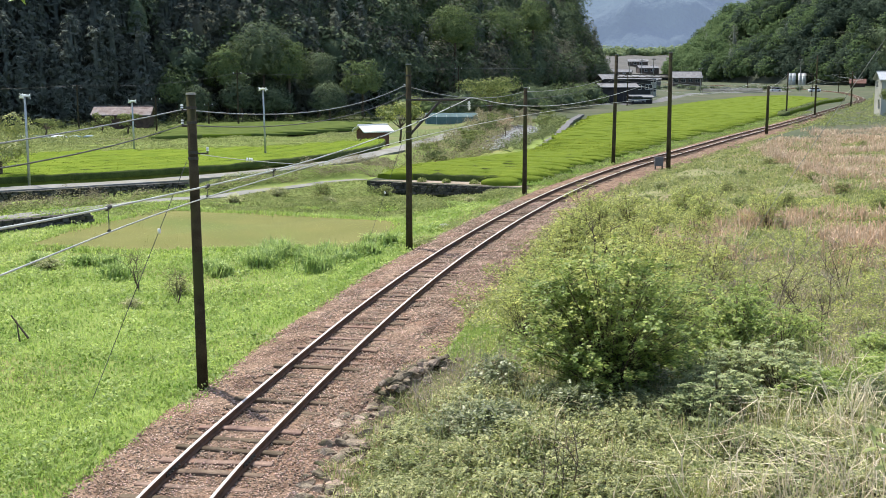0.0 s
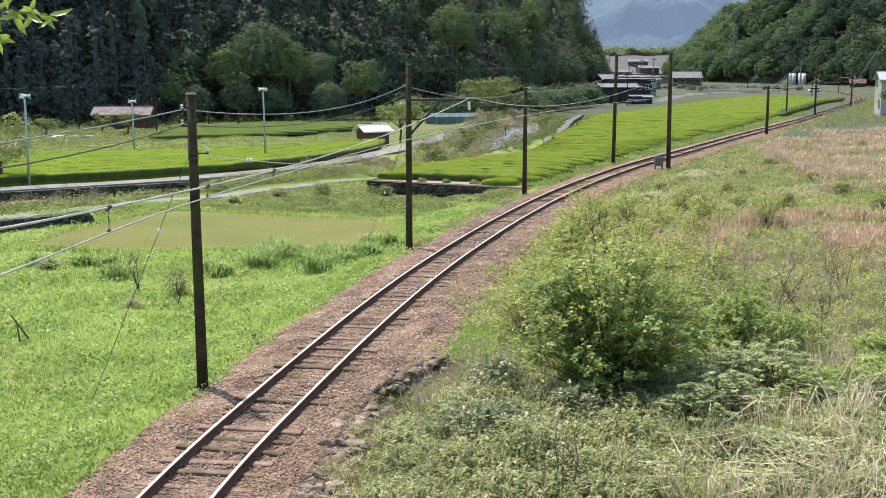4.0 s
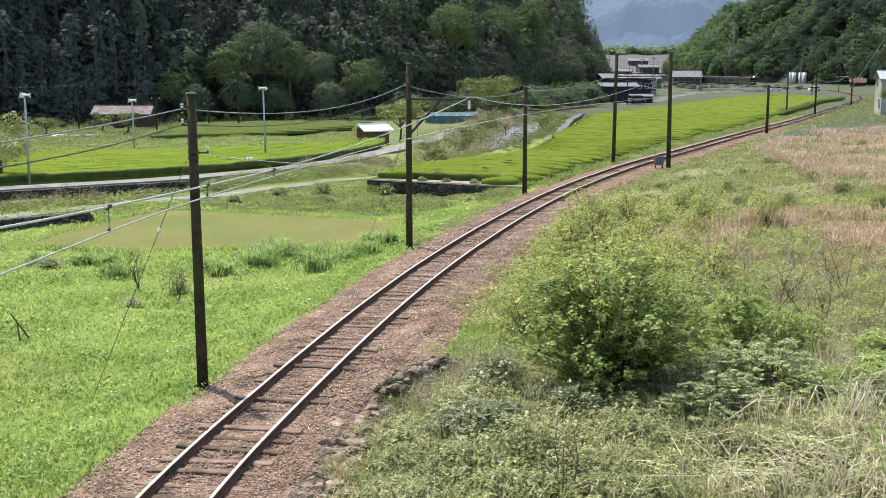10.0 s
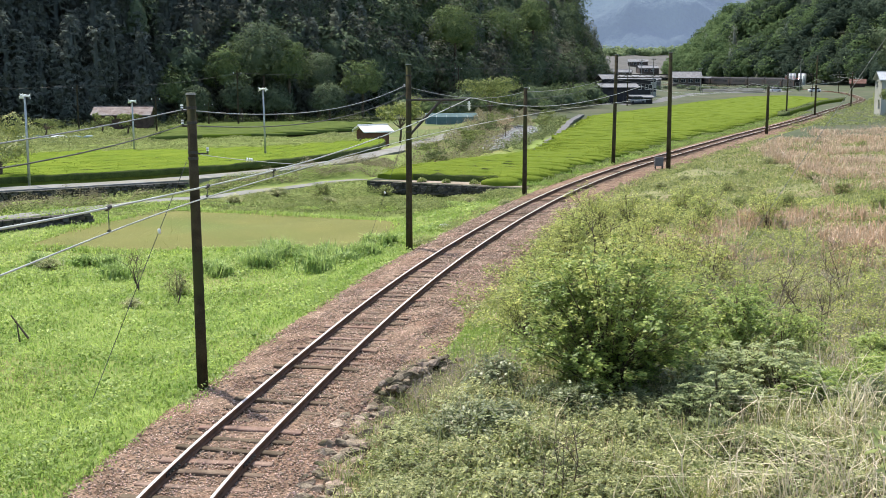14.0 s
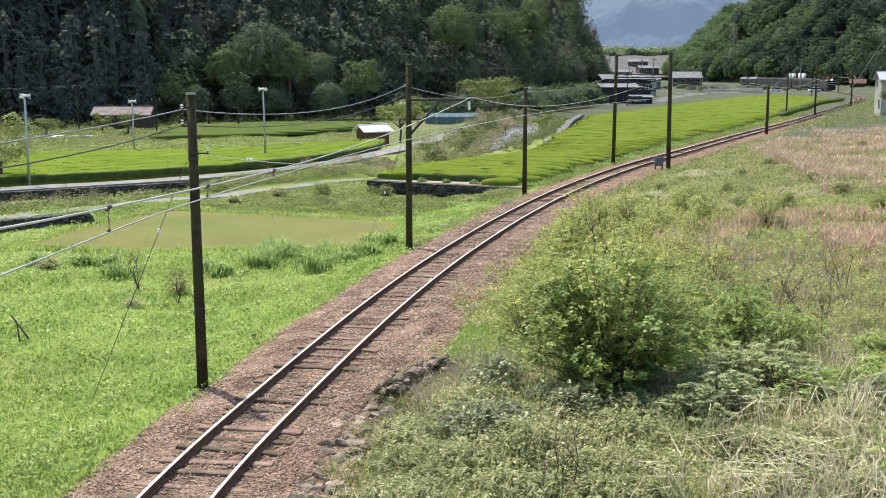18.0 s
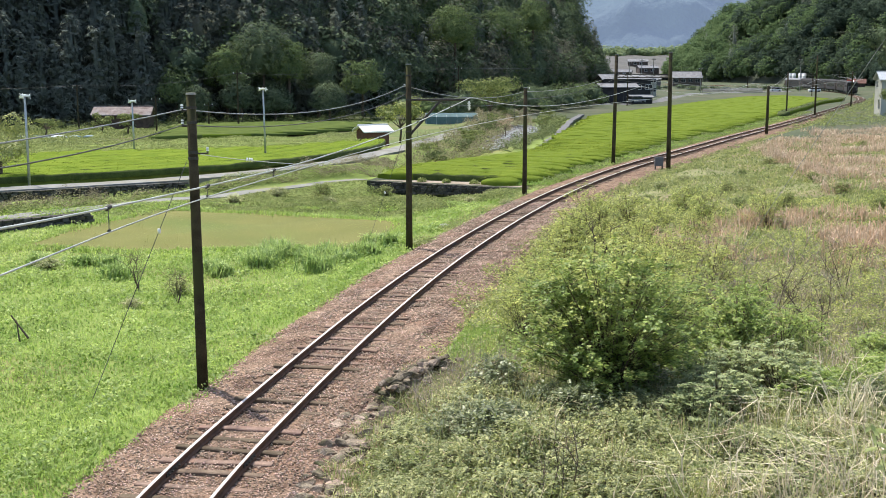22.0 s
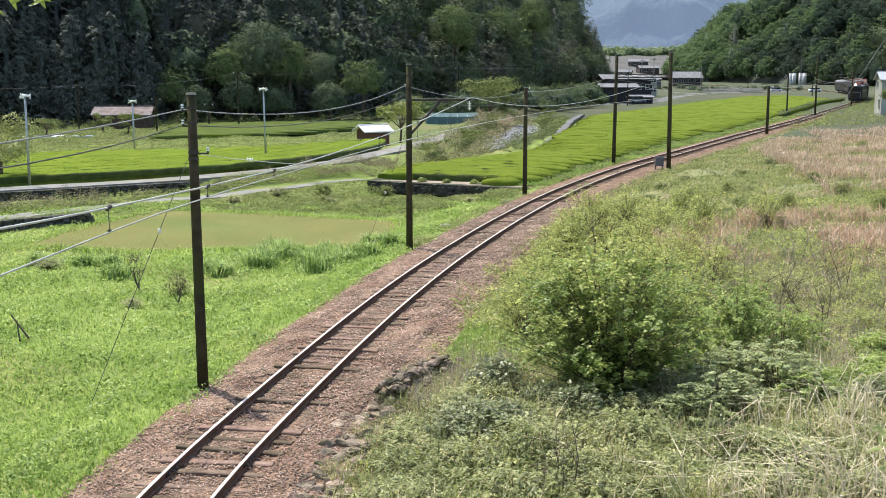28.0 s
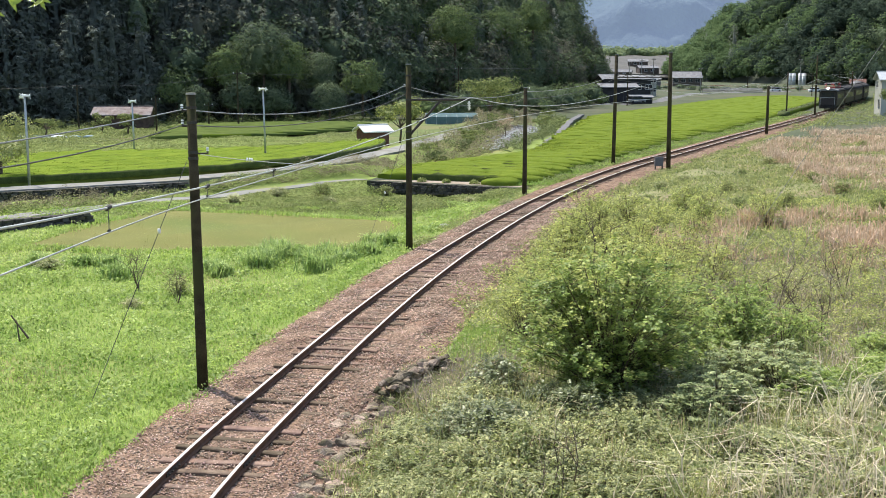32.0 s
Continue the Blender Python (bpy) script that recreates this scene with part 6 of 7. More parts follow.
slope_shrubs = {
    "y": [(1.5, 29.9), (2.1, 34.4), (2.4, 31.6), (3.4, 38), (4.4, 38.4), (5.8, 39.9), (6.8, 38.7), (7.3, 36.5), (8.4, 37.4), (4.9, 44.6), (6.1, 43.6), (8.5, 44.8), (3.1, 42.2), (7.8, 33), (1.9, 39.7),
          (4.2, 33.6), (5.6, 34.8), (3.4, 30.2), (4.8, 29.8), (6.3, 31.4), (2.0, 27.6), (5.6, 27.0), (9.6, 42), (11, 47), (13.5, 46), (8.2, 49), (11, 52), (5.6, 48)],
    "b": [(7.0, 26.4), (7.55, 24.5), (7.9, 27.9), (6.5, 25.3), (8.1, 25.2), (6.7, 29.2)],
    "t": [(9.3, 26.9), (9.6, 30.6), (11.1, 30.4), (10.6, 27.3), (7.6, 30.8), (9.7, 34.3), (11.9, 35.3), (13.5, 35.7), (8.1, 34.8), (10, 37.7), (12, 38.6), (12, 30.4), (10.4, 33), (8.8, 32.4), (12.6, 33), (11.2, 28.6)],
    "e": [(5.3, 22.1), (6.1, 22.4), (6.6, 21.8), (7.3, 22.1), (5.9, 20.6), (5.1, 20.4), (4.5, 19.8), (6.9, 20.9)],
    "f": [(7.8, 22.1), (8.3, 21.7), (9.2, 23), (7.1, 21), (8.9, 22.2), (9.6, 24.4), (5.2, 23.8), (5.9, 24.6)],
    "g": [(-.5, 20.3), (.2, 21.5), (.8, 21), (1.5, 20), (0, 18.4), (.6, 17.5), (1.2, 17.9), (1.9, 18.6), (2.1, 17.1), (2.9, 19), (2.9, 17.7), (3.6, 18.8), (3.6, 17.3), (4.2, 18.1), (4.9, 18.7), (-1.2, 19.6), (-.9, 18.3), (1.6, 16.9), (5.6, 18.9), (6.4, 19.4),
          (7.2, 19.5), (7.8, 19.8), (3.7, 20.1), (5.7, 17.6), (6.6, 17.5), (-.2, 17.2), (.9, 16.4), (2.5, 16.2), (3.4, 16.4), (4.4, 16.8), (5.2, 16.4), (6.4, 16.3), (4.9, 21.4), (2.3, 19.8), (2.4, 21), (8.6, 19.6), (8.4, 21), (7.6, 18.4), (-1.1, 17), (-.3, 16.4)],
    "d": [(.9, 19.1), (.5, 20.1), (1.2, 19.7), (1.9, 20.8), (4.4, 20.8), (3.5, 20.5), (1.2, 21.7), (.3, 19.4), (2.6, 20.2), (4.4, 22.6), (8.2, 20.2), (5.0, 19.4)],
    "m": [(16, 52), (14.2, 53.4), (18.5, 70), (24.5, 62), (20.5, 58), (23, 74), (27, 66), (30, 80), (19.6, 50.2), (16.4, 47.6), (15.2, 60), (12.6, 57), (21.6, 66), (34, 92), (28, 90), (17.6, 44.4)]}
for kind, spots in slope_shrubs.items():
    for x, y in spots:
        x = max(x, float(track_x(y) + (4.3 if kind == "y" else 3.2) / beside(y)))
        place_shrub(kinds[kind][0], x + rng.normal(0, .1), y + rng.normal(0, .1), rng.uniform(.8, 1.15) * (.62 if kind == "m" else 1), kinds[kind][1], None, rng.uniform(.85, 1.15))
for x, y, k in ((20.5, 48, 1.0), (29, 60, 1.0), (23, 80, .9), (30, 96, 1.0), (27, 72, .8), (36, 88, 1.2), (15, 37, .9), (10.6, 41, 1.0), (22, 66, .8), (16.8, 61.5, .7), (12.2, 63, .7), (10.6, 58, .6), (14.6, 68, .7)):
    place_shrub(kinds["g"][0], x, y, k, kinds["g"][1])
for x, y, s, kind in ((-8.7, 36.5, .55, "d"), (-9.7, 34.5, .5, "g"), (-14.5, 41, .7, "g"), (-7.2, 66.8, 1.0, "d"), (-6.6, 65, .7, "g"), (-12, 64.5, .9, "g"), (-10, 68, 1.0, "g"), (3.2, 58, .5, "g"), (1.5, 63.0, .6, "g"), (2.8, 64.3, .7, "g"), (-3.5, 68.8, .6, "d")):
    place_shrub({"d": kinds["m"][0], "g": kinds["g"][0]}[kind], x, y, s, {"d": "dark green shrub at the meadow's edge", "g": "grey-green shrub at the meadow's edge"}[kind])


def scatter(n, x0, x1, y0, y1, keep, power=1.6):
    """Points on the ground within the wedge that the lens takes in."""
    y = y0 + (y1 - y0) * rng.uniform(0, 1, n) ** power
    lo, hi = np.maximum(x0, -.43 * y - 1.5), np.minimum(x1, .43 * y + 1.5)
    x = lo + (hi - lo) * rng.uniform(0, 1, n)
    ok = keep(x, y)
    x, y = x[ok], y[ok]
    return np.column_stack([x, y, ground_z(x, y)])


def off(x, y):
    return (x - track_x(y)) * beside(y)


def in_view(x, y, m=.42):
    return np.abs(x) < m * y + 1.5



def meadow(x, y):
    return (off(x, y) < -1.5 - .9 * rng.uniform(0, 1, len(x)) ** 2 - .28 * np.sin(y * .7) - .2 * np.sin(y * 1.9 + 1) - .14 * np.sin(y * 4.3)) & in_view(x, y) & ~((y > 45) & (y < 60) & (x < -1.9) & (x > -17.2))


B = scatter(150000, -24, 4, 14, 64, meadow, 1.5)
k = np.array([noise.noise(Vector((p[0] * .35, p[1] * .35, 0))) for p in B])
tagged(new("meadow_grass", quad_mesh("meadow_grass", blades(B, .10 + .08 * np.clip(k + .3, 0, 1), .018 + B[:, 1] * .0004, 1.2), M_GRASS, upward(2 * len(B)))), "short bright green meadow grass", "grass", kind="stuff")
W = B[(k > -.15) & (rng.uniform(0, 1, len(B)) < .5)]
W = W + np.column_stack([rng.normal(0, .05, (len(W), 2)), rng.uniform(.03, .12, len(W))])
tagged(new("meadow_weeds", quad_mesh("meadow_weeds", leaves(W, .055 + W[:, 1] * .001, .7, 1.2), M_GRASS, upward(len(W)))), "low leafy weeds in the meadow", "weeds", kind="stuff")

B = scatter(90000, -24, 4, 14, 64, meadow, 1.5)
k = np.array([noise.noise(Vector((p[0] * .9 + 4, p[1] * .7, 2))) + .6 * noise.noise(Vector((p[0] * 2.6, p[1] * 2.0, 6))) for p in B])
C = B[k > .16]
C[:, 2] += rng.uniform(.05, .22, len(C)) * np.clip(k[k > .16] * 2.2, .3, 1.2)
pick = rng.uniform(0, 1, len(C)) < .55
tagged(new("clover_clumps", quad_mesh("clover_clumps", leaves(C[pick], .045 + C[pick][:, 1] * .0012, .8, 1.4), M_REED, upward(pick.sum()))), "darker leafy clumps in the meadow", "weeds", kind="stuff")
tagged(new("fresh_clumps", quad_mesh("fresh_clumps", leaves(C[~pick], .045 + C[~pick][:, 1] * .0012, .8, 1.2), M_FRESH, upward((~pick).sum()))), "light green leafy clumps in the meadow", "weeds", kind="stuff")
mown = [(-18.4, 46), (-2.2, 45.8), (-2.4, 55), (-15.5, 61.2)]
M_STUBBLE = leafy("olive_stubble", (.185, .195, .055), (.27, .275, .09), .4, .14)
B = scatter(26000, -20, -1, 44, 62, lambda x, y: inside_all(mown, x, y), 1.0)
B[:, 2] += .03
tagged(new("mown_stubble", quad_mesh("mown_stubble", blades(B, .03, .018, 1.3), M_STUBBLE, upward(2 * len(B), .3))), "short olive stubble on the mown field", "grass", kind="stuff")
E = np.concatenate([np.array(a) + (np.array(c) - np.array(a)) * rng.uniform(0, 1, (m, 1)) + rng.normal(0, .3, (m, 2)) for a, c, m in (((-18.4, 45.8), (-1.7, 45.4), 3600), ((-1.7, 45.6), (-1.9, 55), 1200), ((-1.9, 55), (-15.5, 61.4), 1800), ((-18.4, 46), (-15.5, 61.2), 1200))])
E = np.column_stack([E, ground_z(E[:, 0], E[:, 1])])
tagged(new("field_edge_grass", quad_mesh("field_edge_grass", blades(E, .22, .04, .9), M_GRASS, upward(2 * len(E)))), "longer grass along the mown field's edge", "grass", kind="stuff")

# tall broad grass by the mown field
cl = [(-5.7, 46.6), (-6.4, 45.6), (-1.5, 40.9), (-2.2, 37), (-1.0, 40.3), (-2.3, 40.3), (-3.3, 37.5), (-2.8, 41.2), (-4.9, 43.1), (-6.6, 43.5), (-3.1, 39.7), (-5.6, 43.7), (-4.2, 39.5), (-2.9, 38.9), (-6.7, 44.6), (-2.7, 40.9), (-6.0, 45.2), (-1.9, 39.0), (-4.5, 37.8), (-1.4, 41.2), (-4.0, 43.6), (-4.7, 44.9), (-12.5, 42.2), (-16, 42.4), (-8.4, 41.1), (-4.6, 41.5), (-3.7, 43.6), (-6.3, 41.0), (-2.9, 45.6), (-2.6, 42.6), (-5.0, 39.6), (-2.0, 44.6), (-4.9, 44.3), (-6.8, 39.2), (-13.6, 42.5), (-19, 43), (-17.3, 37.5), (-7.4, 42.4), (-3.6, 41.2), (-5.8, 43.6), (-4.1, 39.0), (-7.9, 40.6), (-1.7, 46.2), (-11.9, 40.2), (-3.2, 39.6)]
for x, y in [q for k, q in enumerate(cl) if (k % 3 or q[0] < -8) and off(*q) < -3.3]:
    n = int(rng.integers(130, 330))
    sp = rng.uniform(.15, .34)
    P = np.column_stack([rng.normal(0, sp, n), rng.normal(0, sp, n), np.full(n, -.05)])
    t = thing("grass_tussock", "tall dark green grass tussock", "grass tussock", pose(x + rng.normal(0, .3), y + rng.normal(0, .3), float(ground_z(x, y))), "grass tussocks")
    tagged(part("tuft", quad_mesh("tuft", np.concatenate([blades(P, rng.uniform(.4, .8), .05, .9), leaves(P + np.array([0, 0, .3]) * rng.uniform(.3, 1.4, (n, 1)), .14, .4, .5)]), M_REED), t), kind="stuff")


def scrub(x, y):
    return (off(x, y) > 3.0 + .5 * np.sin(y * .9)) & in_view(x, y, .43)


B = scatter(110000, -2, 45, 12.5, 100, scrub, 1.5)
k = np.array([noise.noise(Vector((p[0] * .22 + 9, p[1] * .16, 3))) for p in B])
tagged(new("scrub_grass", quad_mesh("scrub_grass", blades(B[k < .12], .28, .022 + B[k < .12, 1] * .0005, .9), M_SCRUBG)), "rough green grass on the slope", "grass", kind="stuff")


def thicket(name, n, y0, y1, x1, material, mask, height, size, label, seed):
    """A carpet of leaves over the slope, bumpy like brambles."""
    P = scatter(n, -2.5, x1, y0, y1, lambda x, y: (off(x, y) > 2.0 + .45 * np.sin(y * 1.3) + .95 * (y < 24)) & in_view(x, y, .43), 1.35)
    q = np.array([(noise.noise(Vector((p[0] * .45 + seed, p[1] * .3, 1))), noise.noise(Vector((p[0] * 1.4, p[1] * 1.1, seed)))) for p in P])
    thin = (P[:, 0] > .22 * P[:, 1]) & (P[:, 1] > 22.5) & (P[:, 1] < 37) & (rng.uniform(0, 1, len(P)) < .3)
    thin |= (((P[:, 0] - .7) / 1.3) ** 2 + ((P[:, 1] - 23.0) / 1.9) ** 2 < 1) & (rng.uniform(0, 1, len(P)) < .85)
    thin |= (off(P[:, 0], P[:, 1]) < 4.6) & (P[:, 1] > 24) & (P[:, 1] < 29) & (rng.uniform(0, 1, len(P)) < .8)
    m = mask(q[:, 0], P) & ~thin
    P, q = P[m], q[m]
    hgt = height * np.clip(.5 + 1.3 * q[:, 1] + .6 * q[:, 0], .05, 1.6)
    P[:, 2] += hgt * rng.uniform(.15, 1, len(P)) ** .6
    tagged(new(name, quad_mesh(name, leaves(P, size + P[:, 1] * .0009, .58, .6, .45), material)), label, "thicket", kind="stuff")


thicket("bramble_thicket", 150000, 13, 50, 26, M_LEAFG, lambda q, P: (q < .25) & (P[:, 1] < 40), .38, .045, "grey-green bramble thicket covering the slope", 3)
thicket("rough_thicket", 90000, 36, 110, 46, M_BRUSHG, lambda q, P: q < .3, .38, .06, "rough dull green growth on the slope", 17)
thicket("fresh_thicket", 130000, 14, 56, 24, M_LEAFY, lambda q, P: (q < .22) & ((P[:, 1] > 24) | (q < -.1)), .4, .05, "fresh green leafy thicket on the slope", 11)
thicket("dark_thicket", 70000, 13, 70, 30, M_LEAFD, lambda q, P: q > .1, .6, .05, "dark green leafy thicket on the slope", 23)


def dry(x, y):
    far = ((y > 46) & (x > .28 * y + 1 + .04 * y * np.sin(x * .4)) & (y < 120) & ~((y < 58) & (y > 49)))
    mid = (y > 35) & (y < 43) & (x > .335 * y + .6 * np.sin(y * 1.3))
    strip = (y > 37) & (y < 47) & (x > .2 * y + .6 * np.sin(y)) & (x < .33 * y) & (rng.uniform(0, 1, len(x)) < .6)
    return (off(x, y) > 5) & in_view(x, y, .44) & (far | mid | strip)


B = scatter(120000, 0, 60, 30, 130, dry, 1.1)
k = np.array([noise.noise(Vector((p[0] * .3, p[1] * .2, 8))) for p in B])
B = B[k + rng.normal(0, .12, len(B)) > -.02]
tagged(new("dry_pampas_grass", quad_mesh("dry_pampas_grass", blades(B, .8, .02 + B[:, 1] * .0004, 1.2), M_DRYFAR)), "tall straw-coloured dry grass", "dry grass", kind="stuff")
B = B[(B[:, 1] < 50) & (rng.uniform(0, 1, len(B)) < .7)]
tagged(new("red_dry_grass", quad_mesh("red_dry_grass", blades(B, .8, .05, .4), M_DRYRED)), "reddish-brown dry reed grass", "dry grass", kind="stuff")
# long dry stalks close by
for x, y, n in ((5.0, 15.6, 40), (6.2, 15.9, 60), (5.6, 16.6, 36), (6.8, 17.2, 70), (7.0, 18.8, 70), (7.6, 19.6, 60), (3.9, 15.9, 40), (4.9, 18.2, 24), (6.0, 19.6, 24), (1.9, 17.2, 10), (7.9, 21.6, 30), (5.6, 14.9, 30), (2.6, 15.0, 8)):
    P = np.column_stack([rng.normal(0, .3, n), rng.normal(0, .3, n), np.full(n, -.05)])
    t = thing("dry_grass_clump", "bent straw-coloured dry grass stalks", "dry grass", pose(x, y, float(ground_z(x, y))), "dry grass clumps")
    tagged(part("tuft", quad_mesh("tuft", blades(P, 1.35, .019, 1.3), M_STRAW), t), kind="stuff")

# bare, branching shrubs and thin dark stems


def bare_shrub(x, y, h, n, label, lean=.8, pale=False):
    p = thing("bare_shrub", label, "shrub", pose(x, y, float(ground_z(x, y))), "bare shrubs")
    for k in range(n):
        a = rng.uniform(0, 6.28)
        b = Bits()
        e = Vector((math.cos(a) * h * lean * rng.uniform(.3, 1), math.sin(a) * h * lean * rng.uniform(.3, 1), h * rng.uniform(.55, 1)))
        m = e * .5 + Vector((rng.normal(0, .06), rng.normal(0, .06), .1)) * h
        b.tube([(0, 0, 0), m, e], .011 * h, 5, .004)
        for q in range(6):
            u = rng.uniform(.35, .95)
            c = m.lerp(e, u) if u > .5 else Vector((0, 0, 0)).lerp(m, u * 2)
            d = Vector((rng.normal(0, .3), rng.normal(0, .3), rng.uniform(.05, .4))) * h
            b.tube([c, c + d * .5 + Vector((0, 0, .03)), c + d], .0045 * h, 4, .0015)
            for w_ in range(2):
                f_ = c + d * rng.uniform(.3, .8)
                b.tube([f_, f_ + Vector((rng.normal(0, .16), rng.normal(0, .16), rng.uniform(0, .2))) * h], .0022 * h, 3, .001)
        part("branch", b.mesh("branch", M_DRYBR if pale else M_BARK), p)


for q in ((9.2, 26.8, 1.5, 6, "bare dark-branched shrub among green leaves"), (9.0, 29.8, 1.3, 4, "bare dark-branched shrub among green leaves"), (11.2, 31.0, 1.4, 4, "bare grey shrub in the scrub")):
    bare_shrub(*q)
for q in ((8.9, 33.4, 1.5, 6), (11.6, 36.5, 1.4, 6), (6.9, 27.8, 1.5, 5), (.5, 23.4, .7, 9), (1.0, 22.9, .7, 9), (.2, 22.6, .6, 9), (1.2, 24.0, .6, 8), (-.4, 21.6, .6, 8), (12.4, 29.4, 1.3, 6)):
    bare_shrub(*q, "tangle of dead grey-brown twigs", 1.1, True)
for q in ((-10.3, 37.6, 1.4, 6), (-8.4, 35.2, 1.1, 5)):
    bare_shrub(*q, "thin leafless sapling in the meadow", .45)
for q in ((4.9, 36.2, 2.2, 3), (1.6, 16.3, 1.1, 1), (2.0, 16.7, 1.2, 2), (1.3, 15.8, 1.0, 1), (1.75, 15.6, 1.1, 1)):
    bare_shrub(*q, "thin dark upright stems in the thicket", .3)
# dead twigs and litter between the sparse shrubs
B = scatter(30000, -1, 17, 20, 38, lambda x, y: ((x > .2 * y) & (y > 22)) | (((x - .7) / 1.4) ** 2 + ((y - 23.0) / 2.0) ** 2 < 1), 1.0)
tagged(new("twig_litter", quad_mesh("twig_litter", blades(B[::2], .5, .014, 1.5), M_DRYBR)), "tangled grey-brown dead twigs on the slope", "twigs", kind="stuff")
tagged(new("sparse_dry_grass", quad_mesh("sparse_dry_grass", blades(B[1::4], .4, .02, 1.0), M_DRY)), "sparse faded grass between shrubs", "dry grass", kind="stuff")
B = scatter(16000, -2.4, 10, 14.5, 25, lambda x, y: off(x, y) > 3.1, 1.2)
k = np.array([noise.noise(Vector((p[0] * .5, p[1] * .4, 12))) for p in B])
B = B[k > -.08]
tagged(new("tall_slope_grass", quad_mesh("tall_slope_grass", blades(B[::2], .95, .012, .7), M_SCRUBG)), "tall thin grass standing among brambles", "grass", kind="stuff")
tagged(new("tall_dry_grass", quad_mesh("tall_dry_grass", blades(B[1::5], .9, .011, .9), M_DRY)), "tall faded grass standing among brambles", "dry grass", kind="stuff")
B = scatter(26000, -.6, 2.4, 25, 30, lambda x, y: (off(x, y) > 2.6) & (x < 2.1 - .1 * (y - 25)), 1.0)
tagged(new("bank_lawn", quad_mesh("bank_lawn", blades(B, .16, .02, .9), M_GRASS, upward(2 * len(B)))), "short bright grass on the bank", "grass", kind="stuff")
# short verge grass on the track's right shoulder
B = scatter(52000, -3, 6, 15, 45, lambda x, y: (off(x, y) > 2.0 + .5 * np.sin(y * 2.1)) & (off(x, y) < 4.4 + 1.2 * np.sin(y * .5)) & ((y > 24.5) | (off(x, y) < 2.6)), 1.0)
tagged(new("verge_grass", quad_mesh("verge_grass", blades(B, .14, .022, .8), M_GRASS)), "short bright grass on the track's shoulder", "grass", kind="stuff")

B = scatter(36000, -3, 3, 14, 25, lambda x, y: (off(x, y) > 2.15 + .25 * np.sin(y * 3)) & (off(x, y) < 5.4), 1.0)
tagged(new("faded_grass", quad_mesh("faded_grass", blades(B[::3], .34, .014, 1.1), M_DRY)), "faded straw grass among the stones", "dry grass", kind="stuff")
tagged(new("stone_bank_grass", quad_mesh("stone_bank_grass", blades(B[1::2], .42, .016, .9), M_SCRUBG)), "grey-green grass among the stones", "grass", kind="stuff")

B = scatter(24000, -8, 1, 14, 46, lambda x, y: (off(x, y) < -1.45) & (off(x, y) > -3.0), 1.1)
k = np.array([noise.noise(Vector((p[0] * 1.1, p[1] * .8, 21))) + .6 * noise.noise(Vector((p[0] * 3, p[1] * 2.4, 2))) for p in B])
B = B[k > .05 + .55 * (off(B[:, 0], B[:, 1]) + 2.6)]
B[:, 2] = np.maximum(B[:, 2], np.interp(off(B[:, 0], B[:, 1]), [o for o, _ in bed], [q for _, q in bed]) - .02)
tagged(new("verge_tufts", quad_mesh("verge_tufts", np.concatenate([blades(B[::2], .2, .02, 1.0), leaves(B[1::2] + np.array([0, 0, .07]), .07, .7, 1.0)]), M_GRASS)), "grass tufts creeping onto the ballast", "grass", kind="stuff")
wy = 44 + 150 * rng.uniform(0, 1, 22000) ** 1.5
wx = track_x(wy) + np.where(rng.uniform(0, 1, len(wy)) < .72, rng.uniform(1.75, 3.7, len(wy)) + .3 * np.sin(wy * .8), -rng.uniform(1.9, 2.8, len(wy))) / beside(wy)
wz = np.maximum(ground_z(wx, wy), -.05)
W = np.column_stack([wx, wy, wz])
W = W[np.array([noise.noise(Vector((p[0] * .6, p[1] * .35, 4))) for p in W]) > -.22]
tagged(new("ballast_weeds", quad_mesh("ballast_weeds", np.concatenate([blades(W[::2], .24, .03 + W[::2, 1] * .0003, .8), leaves(W[1::2] + np.array([0, 0, .12]), .09 + W[1::2, 1] * .0005, .6, .8)]), M_SCRUBG)), "weeds creeping onto the ballast's edges", "weeds", kind="stuff")

# weathered rocks by the ballast


def rock_mesh(seed):
    """An angular broken stone: a ball cut by planes."""
    bm = bmesh.new()
    bmesh.ops.create_icosphere(bm, subdivisions=2, radius=1)
    cuts = [(Vector(rng.normal(size=3)).normalized(), rng.uniform(.35, .75)) for _ in range(12)]
    for v_ in bm.verts:
        for n_, d_ in cuts:
            k_ = v_.co.dot(n_) - d_
            if k_ > 0:
                v_.co -= n_ * k_
        q = v_.co * 2 + Vector((seed * 7.1, 0, 0))
        v_.co *= 1 + .10 * noise.noise(q) + .05 * noise.noise(q * 4)
    me = bpy.data.meshes.new("rock")
    bm.to_mesh(me)
    bm.free()
    me.materials.append(M_ROCK)
    return me


rocks = [rock_mesh(q) for q in range(7)]


def river_stones(n):
    """Pale cobbles in and beside the shallow water, as one mesh."""
    b = Bits()
    for _ in range(n):
        y = rng.uniform(107, 152)
        x = np.interp(y, [105, 114, 121, 130, 139, 148, 153], [4.6, 5.8, 7.2, 8.4, 9.6, 10.4, 10.9]) + rng.normal(0, 1.1)
        r = rng.uniform(.08, .3)
        b.add([(x + r * a * rng.uniform(.6, 1.2), y + r * c * rng.uniform(.6, 1.2), -.4 + r * e * .5) for a, c, e in ((1, 0, 0), (0, 1, 0), (-1, 0, 0), (0, -1, 0), (0, 0, 1), (0, 0, -1))],
              [(0, 1, 4), (1, 2, 4), (2, 3, 4), (3, 0, 4), (1, 0, 5), (2, 1, 5), (3, 2, 5), (0, 3, 5)])
    return b.mesh("river_stones", M_GRAVELP)


M_GRAVELP = mat("pale_cobble", (.17, .165, .155), (.30, .29, .275), 2, 14, .9, .4, vary=.4, island=True)
